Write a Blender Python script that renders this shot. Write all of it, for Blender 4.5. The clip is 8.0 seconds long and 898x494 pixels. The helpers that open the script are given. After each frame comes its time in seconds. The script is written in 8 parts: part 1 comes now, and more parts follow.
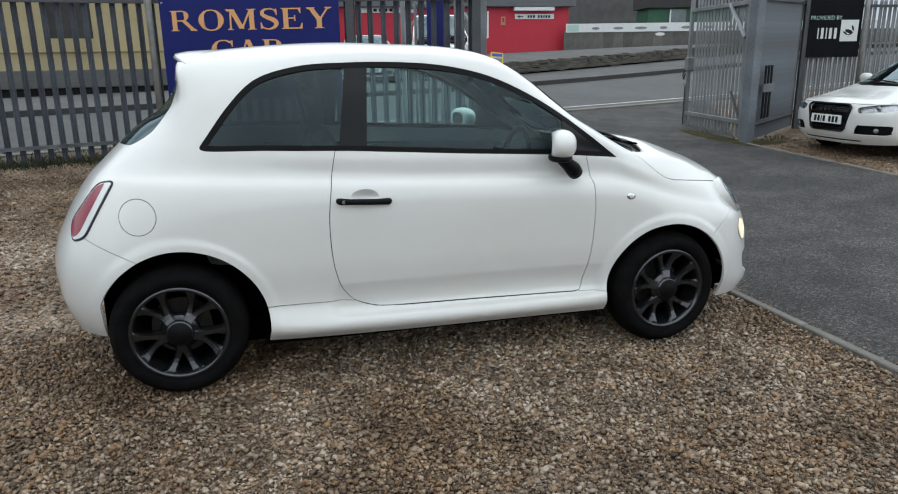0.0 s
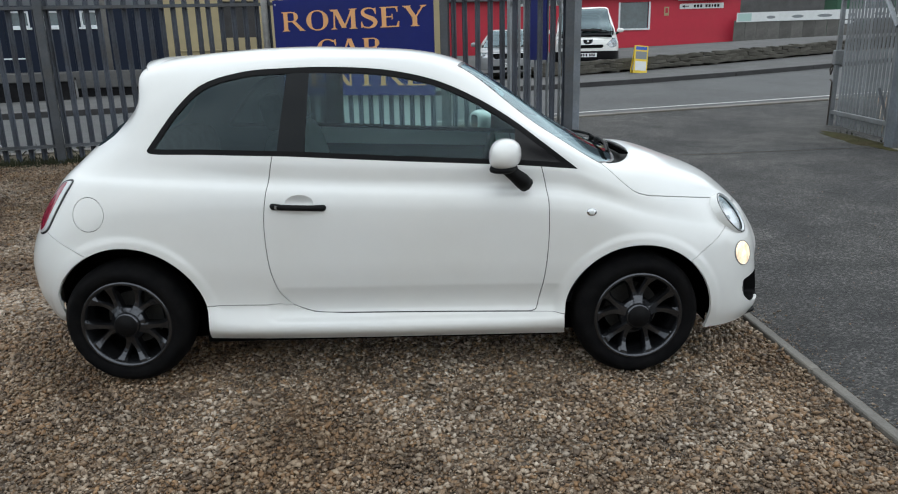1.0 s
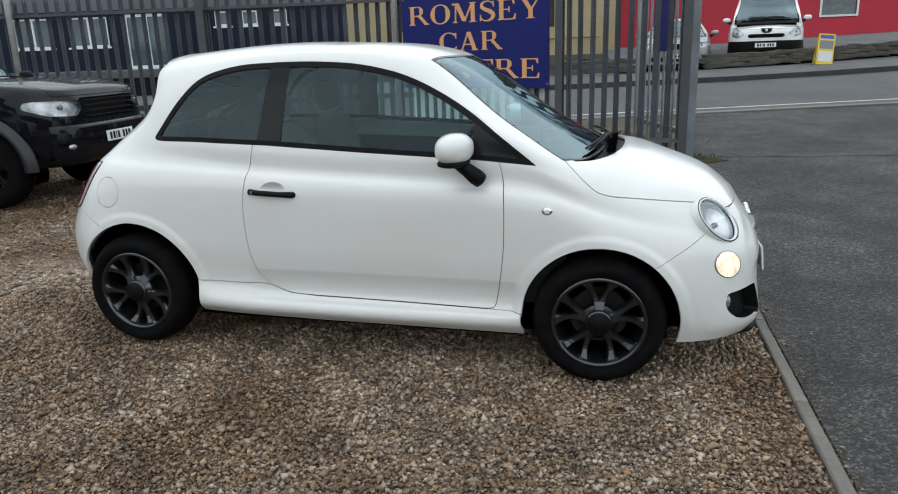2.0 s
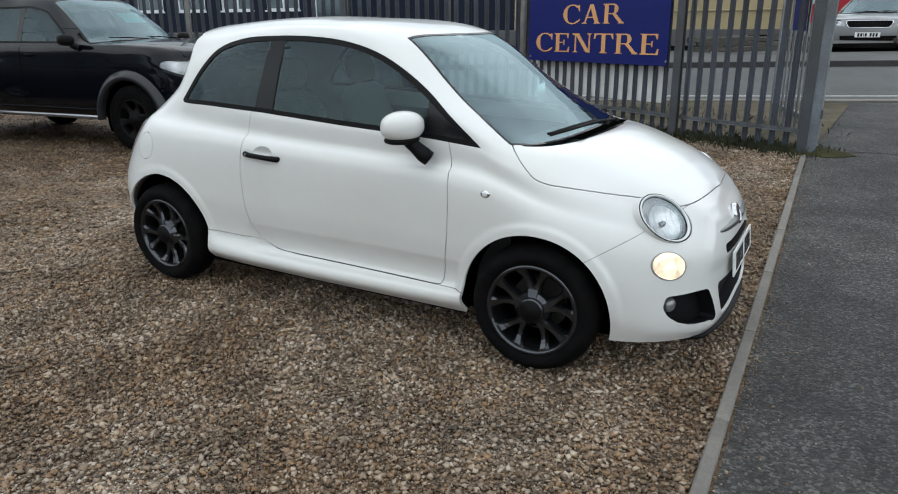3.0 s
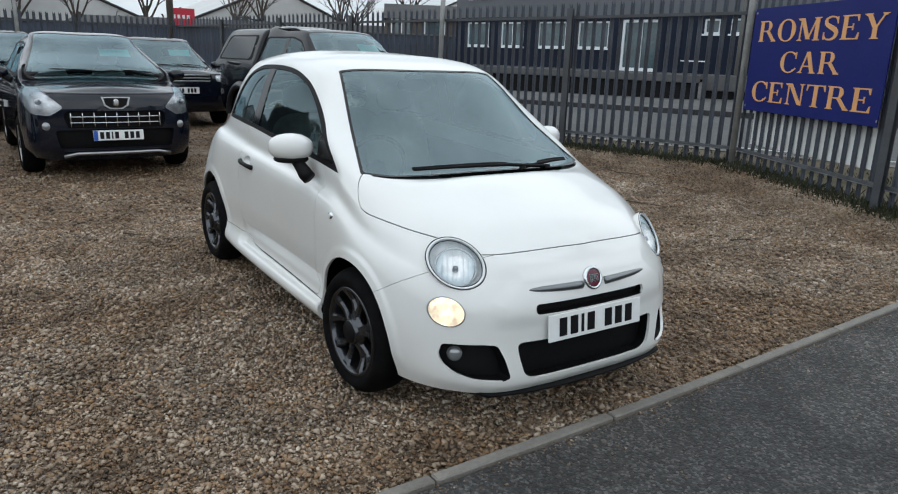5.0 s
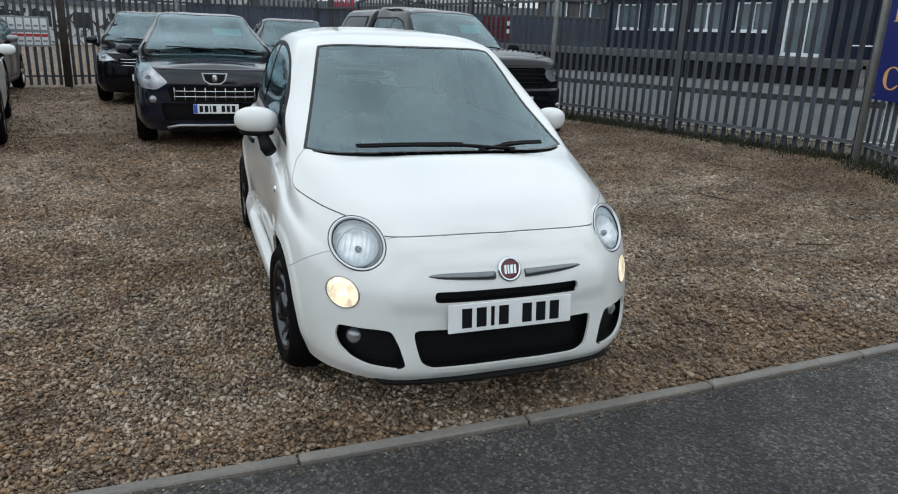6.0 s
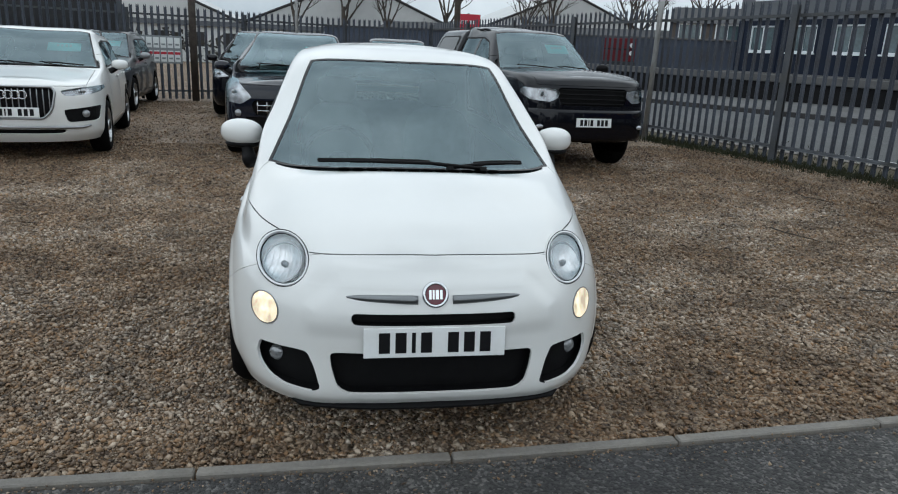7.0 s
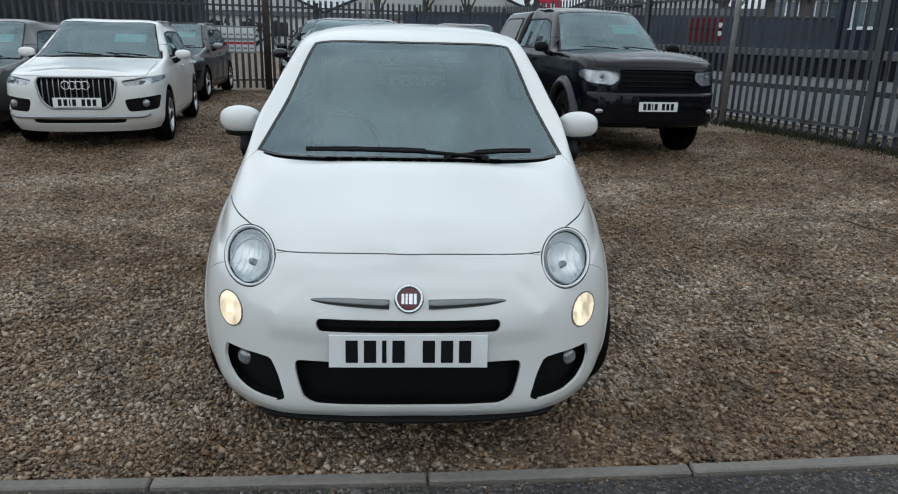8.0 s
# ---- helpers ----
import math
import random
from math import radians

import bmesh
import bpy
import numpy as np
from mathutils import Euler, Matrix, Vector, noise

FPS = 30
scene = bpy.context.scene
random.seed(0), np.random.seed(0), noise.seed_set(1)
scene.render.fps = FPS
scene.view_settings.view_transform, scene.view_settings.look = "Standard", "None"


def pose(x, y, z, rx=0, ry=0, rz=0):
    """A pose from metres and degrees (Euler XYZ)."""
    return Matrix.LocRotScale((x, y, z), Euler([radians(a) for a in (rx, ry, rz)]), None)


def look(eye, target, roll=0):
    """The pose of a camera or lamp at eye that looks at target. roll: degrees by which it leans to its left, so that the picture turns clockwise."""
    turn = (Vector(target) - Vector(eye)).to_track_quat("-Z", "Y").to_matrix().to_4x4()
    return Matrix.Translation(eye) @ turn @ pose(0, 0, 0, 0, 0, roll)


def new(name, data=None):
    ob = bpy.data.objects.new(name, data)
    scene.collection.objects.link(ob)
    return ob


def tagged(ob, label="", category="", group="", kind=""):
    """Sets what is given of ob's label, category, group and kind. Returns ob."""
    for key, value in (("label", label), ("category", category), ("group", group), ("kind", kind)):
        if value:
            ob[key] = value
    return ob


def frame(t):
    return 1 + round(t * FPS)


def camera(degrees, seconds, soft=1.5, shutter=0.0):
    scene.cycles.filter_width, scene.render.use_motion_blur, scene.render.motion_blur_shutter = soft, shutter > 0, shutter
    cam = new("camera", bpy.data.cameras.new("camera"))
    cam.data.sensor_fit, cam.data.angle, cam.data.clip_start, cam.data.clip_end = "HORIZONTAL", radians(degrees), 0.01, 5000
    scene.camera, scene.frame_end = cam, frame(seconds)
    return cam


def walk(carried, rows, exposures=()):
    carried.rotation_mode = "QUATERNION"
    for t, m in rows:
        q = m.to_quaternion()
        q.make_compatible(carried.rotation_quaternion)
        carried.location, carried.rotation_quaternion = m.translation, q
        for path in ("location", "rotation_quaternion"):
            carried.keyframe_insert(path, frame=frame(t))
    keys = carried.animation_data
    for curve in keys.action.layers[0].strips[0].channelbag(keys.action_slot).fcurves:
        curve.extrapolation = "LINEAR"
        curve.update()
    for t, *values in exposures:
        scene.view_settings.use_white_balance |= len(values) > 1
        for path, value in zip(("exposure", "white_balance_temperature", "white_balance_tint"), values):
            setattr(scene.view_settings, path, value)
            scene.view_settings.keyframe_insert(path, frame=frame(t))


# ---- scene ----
cam = camera(65.0, 8.0, 1.1)
PATH = [
    (0, (-0.739, -3.756, 1.404), (-0.255, -1.885, 0.887), -0.8),
    (0.5, (-0.217, -3.804, 1.412), (-0.001, -1.885, 0.894), -1.1),
    (1, (0.274, -3.755, 1.432), (0.297, -1.826, 0.906), -1.4),
    (1.5, (0.758, -3.747, 1.448), (0.523, -1.838, 0.901), -1.6),
    (1.7, (0.949, -3.716, 1.412), (0.609, -1.82, 0.872), -1.9),
    (2.8, (2.06, -3.461, 1.413), (1.214, -1.744, 0.832), -0.7),
    (3, (2.227, -3.371, 1.444), (1.287, -1.712, 0.84), -0.5),
    (3.5, (2.725, -3.155, 1.465), (1.544, -1.65, 0.88), 0.2),
    (4, (3.157, -2.832, 1.462), (1.833, -1.437, 0.912), 0.7),
    (4.5, (3.544, -2.464, 1.48), (2.075, -1.209, 0.963), 1.4),
    (5, (3.84, -2.045, 1.471), (2.229, -0.98, 0.951), 2.0),
    (5.2, (3.906, -1.848, 1.482), (2.264, -0.838, 0.948), 2.2),
    (6.3, (4.221, -0.886, 1.46), (2.392, -0.315, 0.887), 2.3),
    (6.5, (4.226, -0.726, 1.475), (2.38, -0.201, 0.913), 2.4),
    (7, (4.226, -0.382, 1.462), (2.329, -0.046, 0.926), 2.7),
    (7.5, (4.117, -0.146, 1.446), (2.206, 0.036, 0.885), 2.0),
    (8, (3.992, 0.009, 1.438), (2.081, 0.113, 0.859), 1.4),
]
walk(cam, [(t, look(eye, target, roll)) for t, eye, target, roll in PATH],
     [(0, .43, 6270, 9), (1.5, .42, 6270, 9), (3.5, .37, 6250, 9), (5, .31, 6180, 9), (6.5, .24, 6130, 8), (8, .08, 6080, 8)])

# ---- light ----
world = bpy.data.worlds.new("sky")
scene.world = world
world.use_nodes = True
wn = world.node_tree
sky = wn.nodes.new("ShaderNodeTexSky")
sky.sky_type, sky.sun_disc = "NISHITA", False
sky.sun_elevation, sky.sun_rotation = radians(69), radians(128)
sky.dust_density, sky.ozone_density, sky.air_density = 2.0, 1.0, 1.0
grey = wn.nodes.new("ShaderNodeHueSaturation")
grey.inputs["Saturation"].default_value, grey.inputs["Value"].default_value = 0.3, 0.1
wn.links.new(sky.outputs[0], grey.inputs["Color"])
# a closed layer of cloud in front of the sky, a little uneven
wtc = wn.nodes.new("ShaderNodeTexCoord")
cloud = wn.nodes.new("ShaderNodeTexNoise")
cloud.inputs["Scale"].default_value, cloud.inputs["Detail"].default_value, cloud.inputs["Roughness"].default_value = 2.0, 7, 0.55
wn.links.new(wtc.outputs["Generated"], cloud.inputs["Vector"])
tone = wn.nodes.new("ShaderNodeValToRGB")
tone.color_ramp.elements[0].position, tone.color_ramp.elements[1].position = 0.37, 0.66
tone.color_ramp.elements[0].color, tone.color_ramp.elements[1].color = (0.36, 0.44, 0.50, 1), (1.08, 1.14, 1.155, 1)
wn.links.new(cloud.outputs["Fac"], tone.inputs["Fac"])
cover = wn.nodes.new("ShaderNodeMix")
cover.data_type = "RGBA"
cover.inputs[0].default_value = 0.85
wn.links.new(grey.outputs[0], cover.inputs[6])
# an overcast sky is duller towards the horizon than overhead
height = wn.nodes.new("ShaderNodeSeparateXYZ")
dome = wn.nodes.new("ShaderNodeMapRange")
dome.inputs["To Min"].default_value, dome.inputs["To Max"].default_value = 0.84, 1.13
wn.links.new(wtc.outputs["Generated"], height.inputs[0])
wn.links.new(height.outputs["Z"], dome.inputs["Value"])
shade = wn.nodes.new("ShaderNodeHueSaturation")
wn.links.new(dome.outputs[0], shade.inputs["Value"])
wn.links.new(tone.outputs[0], shade.inputs["Color"])
wn.links.new(shade.outputs[0], cover.inputs[7])
wn.links.new(cover.outputs[2], wn.nodes["Background"].inputs[0])
wn.nodes["Background"].inputs[1].default_value = 1.0
sun = new("sun", bpy.data.lights.new("sun", "SUN"))
sun.data.energy, sun.data.angle, sun.data.color = 1.25, radians(170), (1.0, 0.98, 0.95)
sun.matrix_world = look((0, 0, 30), (-9, 7, 0))


# ---- materials ----
def mat(name, color, rough=0.5, metal=0.0, vary=0.0, scale=8.0, bump=0.0, bump_scale=60.0, coat=0.0, random_tone=0.0, dirt=None, dirt_scale=1.2, dirt_amount=0.5, spec=0.5):
    """A surface with tone variation at two scales, fine relief and, where dirt is given, stains of that colour."""
    m = bpy.data.materials.new(name)
    m.use_nodes = True
    nt = m.node_tree
    b = nt.nodes["Principled BSDF"]
    b.inputs["Roughness"].default_value, b.inputs["Metallic"].default_value = rough, metal
    b.inputs["Coat Weight"].default_value, b.inputs["Coat Roughness"].default_value = coat, 0.04
    b.inputs["Specular IOR Level"].default_value = spec
    b.inputs["Base Color"].default_value = (*color, 1)
    tc = nt.nodes.new("ShaderNodeTexCoord")
    out = None
    if vary or random_tone or dirt:
        base = nt.nodes.new("ShaderNodeRGB")
        base.outputs[0].default_value = (*color, 1)
        out = base.outputs[0]
    if dirt:
        n0 = nt.nodes.new("ShaderNodeTexNoise")
        n0.inputs["Scale"].default_value, n0.inputs["Detail"].default_value = dirt_scale, 6
        r0 = nt.nodes.new("ShaderNodeValToRGB")
        r0.color_ramp.elements[0].position, r0.color_ramp.elements[1].position = 0.42, 0.68
        r0.color_ramp.elements[1].color = (dirt_amount,) * 3 + (1,)
        x0 = nt.nodes.new("ShaderNodeMix")
        x0.data_type = "RGBA"
        x0.inputs[7].default_value = (*dirt, 1)
        nt.links.new(tc.outputs["Object"], n0.inputs["Vector"])
        nt.links.new(n0.outputs["Fac"], r0.inputs["Fac"])
        nt.links.new(r0.outputs["Color"], x0.inputs[0])
        nt.links.new(out, x0.inputs[6])
        out = x0.outputs[2]
    if vary:
        for s, k in ((scale, vary), (scale * 7, vary * 0.6)):
            n1 = nt.nodes.new("ShaderNodeTexNoise")
            n1.inputs["Scale"].default_value, n1.inputs["Detail"].default_value = s, 5
            nt.links.new(tc.outputs["Object"], n1.inputs["Vector"])
            mr = nt.nodes.new("ShaderNodeMapRange")
            mr.inputs["From Min"].default_value, mr.inputs["From Max"].default_value = 0.3, 0.7
            mr.inputs["To Min"].default_value, mr.inputs["To Max"].default_value = 1 - k, 1 + k
            nt.links.new(n1.outputs["Fac"], mr.inputs["Value"])
            h = nt.nodes.new("ShaderNodeHueSaturation")
            nt.links.new(mr.outputs[0], h.inputs["Value"])
            nt.links.new(out, h.inputs["Color"])
            out = h.outputs[0]
    if random_tone:
        oi = nt.nodes.new("ShaderNodeObjectInfo")
        mr = nt.nodes.new("ShaderNodeMapRange")
        mr.inputs["To Min"].default_value, mr.inputs["To Max"].default_value = 1 - random_tone, 1 + random_tone
        nt.links.new(oi.outputs["Random"], mr.inputs["Value"])
        h = nt.nodes.new("ShaderNodeHueSaturation")
        nt.links.new(mr.outputs[0], h.inputs["Value"])
        nt.links.new(out, h.inputs["Color"])
        out = h.outputs[0]
    if out is not None:
        nt.links.new(out, b.inputs["Base Color"])
    if bump:
        n2 = nt.nodes.new("ShaderNodeTexNoise")
        n2.inputs["Scale"].default_value, n2.inputs["Detail"].default_value = bump_scale, 6
        nt.links.new(tc.outputs["Object"], n2.inputs["Vector"])
        bp = nt.nodes.new("ShaderNodeBump")
        bp.inputs["Strength"].default_value, bp.inputs["Distance"].default_value = bump, 0.01
        nt.links.new(n2.outputs["Fac"], bp.inputs["Height"])
        nt.links.new(bp.outputs[0], b.inputs["Normal"])
    return m


def glass_mat(name, tint=(0.6, 0.66, 0.64), clear=0.75, rough=0.0, ior=1.52):
    """A thin pane: part of the light goes straight through, tinted, the rest is reflected by its gloss."""
    m = bpy.data.materials.new(name)
    m.use_nodes = True
    nt = m.node_tree
    nt.nodes.remove(nt.nodes["Principled BSDF"])
    t = nt.nodes.new("ShaderNodeBsdfTransparent")
    t.inputs[0].default_value = tuple(c * clear for c in tint) + (1,)
    g = nt.nodes.new("ShaderNodeBsdfGlossy")
    g.inputs["Color"].default_value, g.inputs["Roughness"].default_value = (0.74, 0.93, 1, 1), rough
    fr = nt.nodes.new("ShaderNodeFresnel")
    fr.inputs["IOR"].default_value = ior
    mx = nt.nodes.new("ShaderNodeMixShader")
    nt.links.new(fr.outputs[0], mx.inputs[0])
    nt.links.new(t.outputs[0], mx.inputs[1])
    nt.links.new(g.outputs[0], mx.inputs[2])
    nt.links.new(mx.outputs[0], nt.nodes["Material Output"].inputs[0])
    return m


def lamp_mat(name, color, strength, uneven=0.0):
    """A lit lens; uneven lets its glow vary a little from place to place."""
    m = mat(name, color, 0.3)
    nt = m.node_tree
    b = nt.nodes["Principled BSDF"]
    if uneven:
        tc, n, r = nt.nodes.new("ShaderNodeTexCoord"), nt.nodes.new("ShaderNodeTexNoise"), nt.nodes.new("ShaderNodeMapRange")
        n.inputs["Scale"].default_value, n.inputs["Detail"].default_value = 26.0, 2
        r.inputs["From Min"].default_value, r.inputs["From Max"].default_value = 0.35, 0.65
        r.inputs["To Min"].default_value, r.inputs["To Max"].default_value = strength * (1 - uneven), strength * (1 + uneven)
        nt.links.new(tc.outputs["Object"], n.inputs["Vector"])
        nt.links.new(n.outputs["Fac"], r.inputs["Value"])
        nt.links.new(r.outputs[0], b.inputs["Emission Strength"])
    b.inputs["Emission Color"].default_value, b.inputs["Emission Strength"].default_value = (*color, 1), strength
    return m


def stone_mat(name, tones, rough, island=True, scale=60.0, damp=((0.66, 0.54, 0.41), (1.16, 1.12, 1.06)), relief=0.9, drift=None):
    """Pebbles: every stone its own tone; as a ground sheet, cells of a stone's size with relief."""
    m = bpy.data.materials.new(name)
    m.use_nodes = True
    nt = m.node_tree
    b = nt.nodes["Principled BSDF"]
    b.inputs["Roughness"].default_value = rough
    tc = nt.nodes.new("ShaderNodeTexCoord")
    ramp = nt.nodes.new("ShaderNodeValToRGB")
    ramp.color_ramp.interpolation = "LINEAR"
    while len(ramp.color_ramp.elements) < len(tones):
        ramp.color_ramp.elements.new(0.5)
    for k, (e, c) in enumerate(zip(ramp.color_ramp.elements, tones)):
        e.position, e.color = k / (len(tones) - 1), (*c, 1)
    if island:
        geo = nt.nodes.new("ShaderNodeNewGeometry")
        nt.links.new(geo.outputs["Random Per Island"], ramp.inputs["Fac"])
    else:
        warp = nt.nodes.new("ShaderNodeTexNoise")
        warp.inputs["Scale"].default_value = scale * 0.8
        add = nt.nodes.new("ShaderNodeMixRGB")
        add.inputs[0].default_value = 0.012
        nt.links.new(tc.outputs["Object"], warp.inputs["Vector"])
        nt.links.new(tc.outputs["Object"], add.inputs[1])
        nt.links.new(warp.outputs["Color"], add.inputs[2])
        v = nt.nodes.new("ShaderNodeTexVoronoi")
        v.inputs["Scale"].default_value = scale
        nt.links.new(add.outputs[0], v.inputs["Vector"])
        sep = nt.nodes.new("ShaderNodeSeparateColor")
        nt.links.new(v.outputs["Color"], sep.inputs[0])
        nt.links.new(sep.outputs[0], ramp.inputs["Fac"])
        bp = nt.nodes.new("ShaderNodeBump")
        bp.invert = True
        bp.inputs["Strength"].default_value, bp.inputs["Distance"].default_value = 1.0, relief / scale
        nt.links.new(v.outputs["Distance"], bp.inputs["Height"])
        nt.links.new(bp.outputs[0], b.inputs["Normal"])
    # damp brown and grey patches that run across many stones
    n = nt.nodes.new("ShaderNodeTexNoise")
    n.inputs["Scale"].default_value, n.inputs["Detail"].default_value = 0.9, 5
    nt.links.new(tc.outputs["Object"], n.inputs["Vector"])
    r2 = nt.nodes.new("ShaderNodeValToRGB")
    r2.color_ramp.elements[0].position, r2.color_ramp.elements[1].position = 0.38, 0.62
    r2.color_ramp.elements[0].color, r2.color_ramp.elements[1].color = (*damp[0], 1), (*damp[1], 1)
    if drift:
        # drift shifts the tone steadily across the yard
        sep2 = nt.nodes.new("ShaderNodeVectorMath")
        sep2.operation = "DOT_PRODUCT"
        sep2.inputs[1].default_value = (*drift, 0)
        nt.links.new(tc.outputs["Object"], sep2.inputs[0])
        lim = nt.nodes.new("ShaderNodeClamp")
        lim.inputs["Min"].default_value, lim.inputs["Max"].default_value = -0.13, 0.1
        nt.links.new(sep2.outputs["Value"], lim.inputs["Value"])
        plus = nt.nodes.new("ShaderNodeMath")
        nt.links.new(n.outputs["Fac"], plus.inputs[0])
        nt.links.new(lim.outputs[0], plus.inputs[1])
        # the tone falls off towards the edging, between x 0.9 and 1.8
        axis, edge_fall, sink = nt.nodes.new("ShaderNodeSeparateXYZ"), nt.nodes.new("ShaderNodeMapRange"), nt.nodes.new("ShaderNodeMath")
        edge_fall.inputs["From Min"].default_value, edge_fall.inputs["From Max"].default_value = 0.9, 1.8
        edge_fall.inputs["To Min"].default_value, edge_fall.inputs["To Max"].default_value = 0.0, -0.17
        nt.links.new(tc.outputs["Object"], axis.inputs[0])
        nt.links.new(axis.outputs["X"], edge_fall.inputs["Value"])
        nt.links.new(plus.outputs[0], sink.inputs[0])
        nt.links.new(edge_fall.outputs[0], sink.inputs[1])
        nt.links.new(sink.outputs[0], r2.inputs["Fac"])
    else:
        nt.links.new(n.outputs["Fac"], r2.inputs["Fac"])
    n3 = nt.nodes.new("ShaderNodeTexNoise")
    n3.inputs["Scale"].default_value, n3.inputs["Detail"].default_value = 3.4, 6
    nt.links.new(tc.outputs["Object"], n3.inputs["Vector"])
    r3 = nt.nodes.new("ShaderNodeMapRange")
    r3.inputs["From Min"].default_value, r3.inputs["From Max"].default_value = 0.36, 0.6
    r3.inputs["To Min"].default_value, r3.inputs["To Max"].default_value = 0.74, 1.18
    nt.links.new(n3.outputs["Fac"], r3.inputs["Value"])
    dull = nt.nodes.new("ShaderNodeHueSaturation")
    nt.links.new(r3.outputs[0], dull.inputs["Value"])
    nt.links.new(ramp.outputs[0], dull.inputs["Color"])
    mul = nt.nodes.new("ShaderNodeMix")
    mul.data_type, mul.blend_type = "RGBA", "MULTIPLY"
    mul.inputs[0].default_value = 1.0
    nt.links.new(dull.outputs[0], mul.inputs[6])
    nt.links.new(r2.outputs[0], mul.inputs[7])
    nt.links.new(mul.outputs[2], b.inputs["Base Color"])
    return m


STONES = ((0.066, 0.05, 0.038), (0.135, 0.102, 0.075), (0.215, 0.168, 0.125), (0.265, 0.172, 0.094), (0.285, 0.235, 0.186), (0.365, 0.322, 0.273), (0.46, 0.422, 0.378))
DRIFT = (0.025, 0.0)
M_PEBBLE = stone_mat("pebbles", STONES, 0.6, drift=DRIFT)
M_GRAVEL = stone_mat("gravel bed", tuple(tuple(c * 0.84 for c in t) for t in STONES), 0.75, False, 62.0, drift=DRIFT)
M_TARMAC = stone_mat("tarmac", ((0.015, 0.0147, 0.0144), (0.027, 0.0265, 0.026), (0.036, 0.0355, 0.035), (0.053, 0.052, 0.05), (0.125, 0.12, 0.114)), 0.85, False, 95.0, ((0.66, 0.66, 0.68), (1.26, 1.24, 1.21)), 0.8)
M_ROAD = mat("road asphalt", (0.08, 0.082, 0.084), 0.75, vary=0.15, scale=0.8, bump=0.5, bump_scale=120.0, dirt=(0.07, 0.07, 0.07), dirt_scale=0.5, spec=0.25)
M_KERB = mat("kerb concrete", (0.16, 0.15, 0.135), 0.85, vary=0.2, scale=6, bump=0.5, bump_scale=120, dirt=(0.1, 0.085, 0.06), dirt_scale=3.0, random_tone=0.1)
M_CONCRETE = mat("concrete", (0.1, 0.1, 0.1), 0.85, vary=0.14, scale=2, bump=0.3, bump_scale=60, dirt=(0.07, 0.067, 0.063), dirt_scale=0.8, spec=0.25)
M_PALE = mat("galvanised steel", (0.25, 0.265, 0.28), 0.5, 0.45, vary=0.16, scale=5, bump=0.08, bump_scale=90, random_tone=0.14, dirt=(0.12, 0.115, 0.11), dirt_scale=2.5, dirt_amount=0.6)
M_FENCE = mat("weathered fence steel", (0.067, 0.077, 0.096), 0.6, 0.1, vary=0.18, scale=5, bump=0.08, bump_scale=90, random_tone=0.18, dirt=(0.042, 0.036, 0.034), dirt_scale=2.5, dirt_amount=0.6, spec=0.2)
M_GATEPOST = mat("blue-grey galvanised post", (0.17, 0.19, 0.215), 0.55, 0.3, vary=0.2, scale=5, bump=0.1, bump_scale=80, dirt=(0.08, 0.075, 0.06), dirt_scale=2.5, dirt_amount=0.6, spec=0.25)
M_POST = mat("weathered grey post paint", (0.075, 0.082, 0.092), 0.6, 0.2, vary=0.14, scale=6, bump=0.1, bump_scale=80, dirt=(0.06, 0.052, 0.04), dirt_scale=3, spec=0.25)
M_RAIL_LIT = mat("worn grey rail", (0.11, 0.118, 0.13), 0.55, 0.2, vary=0.2, scale=5, dirt=(0.05, 0.05, 0.04), dirt_scale=3, spec=0.25)
M_POLE = mat("pale galvanised pole", (0.3, 0.305, 0.3), 0.5, 0.3, vary=0.12, scale=9, dirt=(0.16, 0.15, 0.135), dirt_scale=5)
M_RUST = mat("dark rusty post", (0.05, 0.04, 0.033), 0.8, vary=0.3, scale=8, bump=0.3)
M_SIGN_BLUE = mat("sign blue", (0.008, 0.014, 0.12), 0.5, vary=0.06, scale=3, dirt=(0.014, 0.02, 0.105), dirt_scale=6, dirt_amount=0.3, spec=0.2)
M_SIGN_GOLD = mat("sign gold lettering", (0.66, 0.34, 0.13), 0.5, vary=0.05, scale=8)
M_BOARD = mat("white board", (0.62, 0.64, 0.64), 0.5, vary=0.05, scale=2, dirt=(0.42, 0.42, 0.4), dirt_scale=3)
M_WHITE = mat("white car paint", (0.648, 0.656, 0.645), 0.28, coat=0.8, vary=0.012, scale=2.0, dirt=(0.6, 0.59, 0.55), dirt_scale=1.6, dirt_amount=0.35)
M_BLACKPAINT = mat("black car paint", (0.003, 0.0035, 0.006), 0.2, coat=0.5, vary=0.1, scale=3, spec=0.05)
M_NAVYPAINT = mat("dark blue car paint", (0.004, 0.006, 0.0125), 0.35, coat=0.9, vary=0.1, scale=3, spec=0.05)
M_GREYPAINT = mat("dark grey car paint", (0.03, 0.033, 0.036), 0.28, 0.3, coat=0.5, vary=0.08, scale=3)
M_SILVER = mat("silver car paint", (0.216, 0.222, 0.228), 0.32, 0.4, coat=0.6, vary=0.05, scale=3)
M_BLACK = mat("black plastic", (0.0045, 0.0045, 0.005), 0.55, vary=0.2, scale=20, bump=0.1, bump_scale=300, spec=0.12)
M_RUBBER = mat("tyre rubber", (0.004, 0.004, 0.0045), 0.8, vary=0.25, scale=18, bump=0.25, bump_scale=200, dirt=(0.012, 0.011, 0.01), dirt_scale=9, dirt_amount=0.3, spec=0.06)
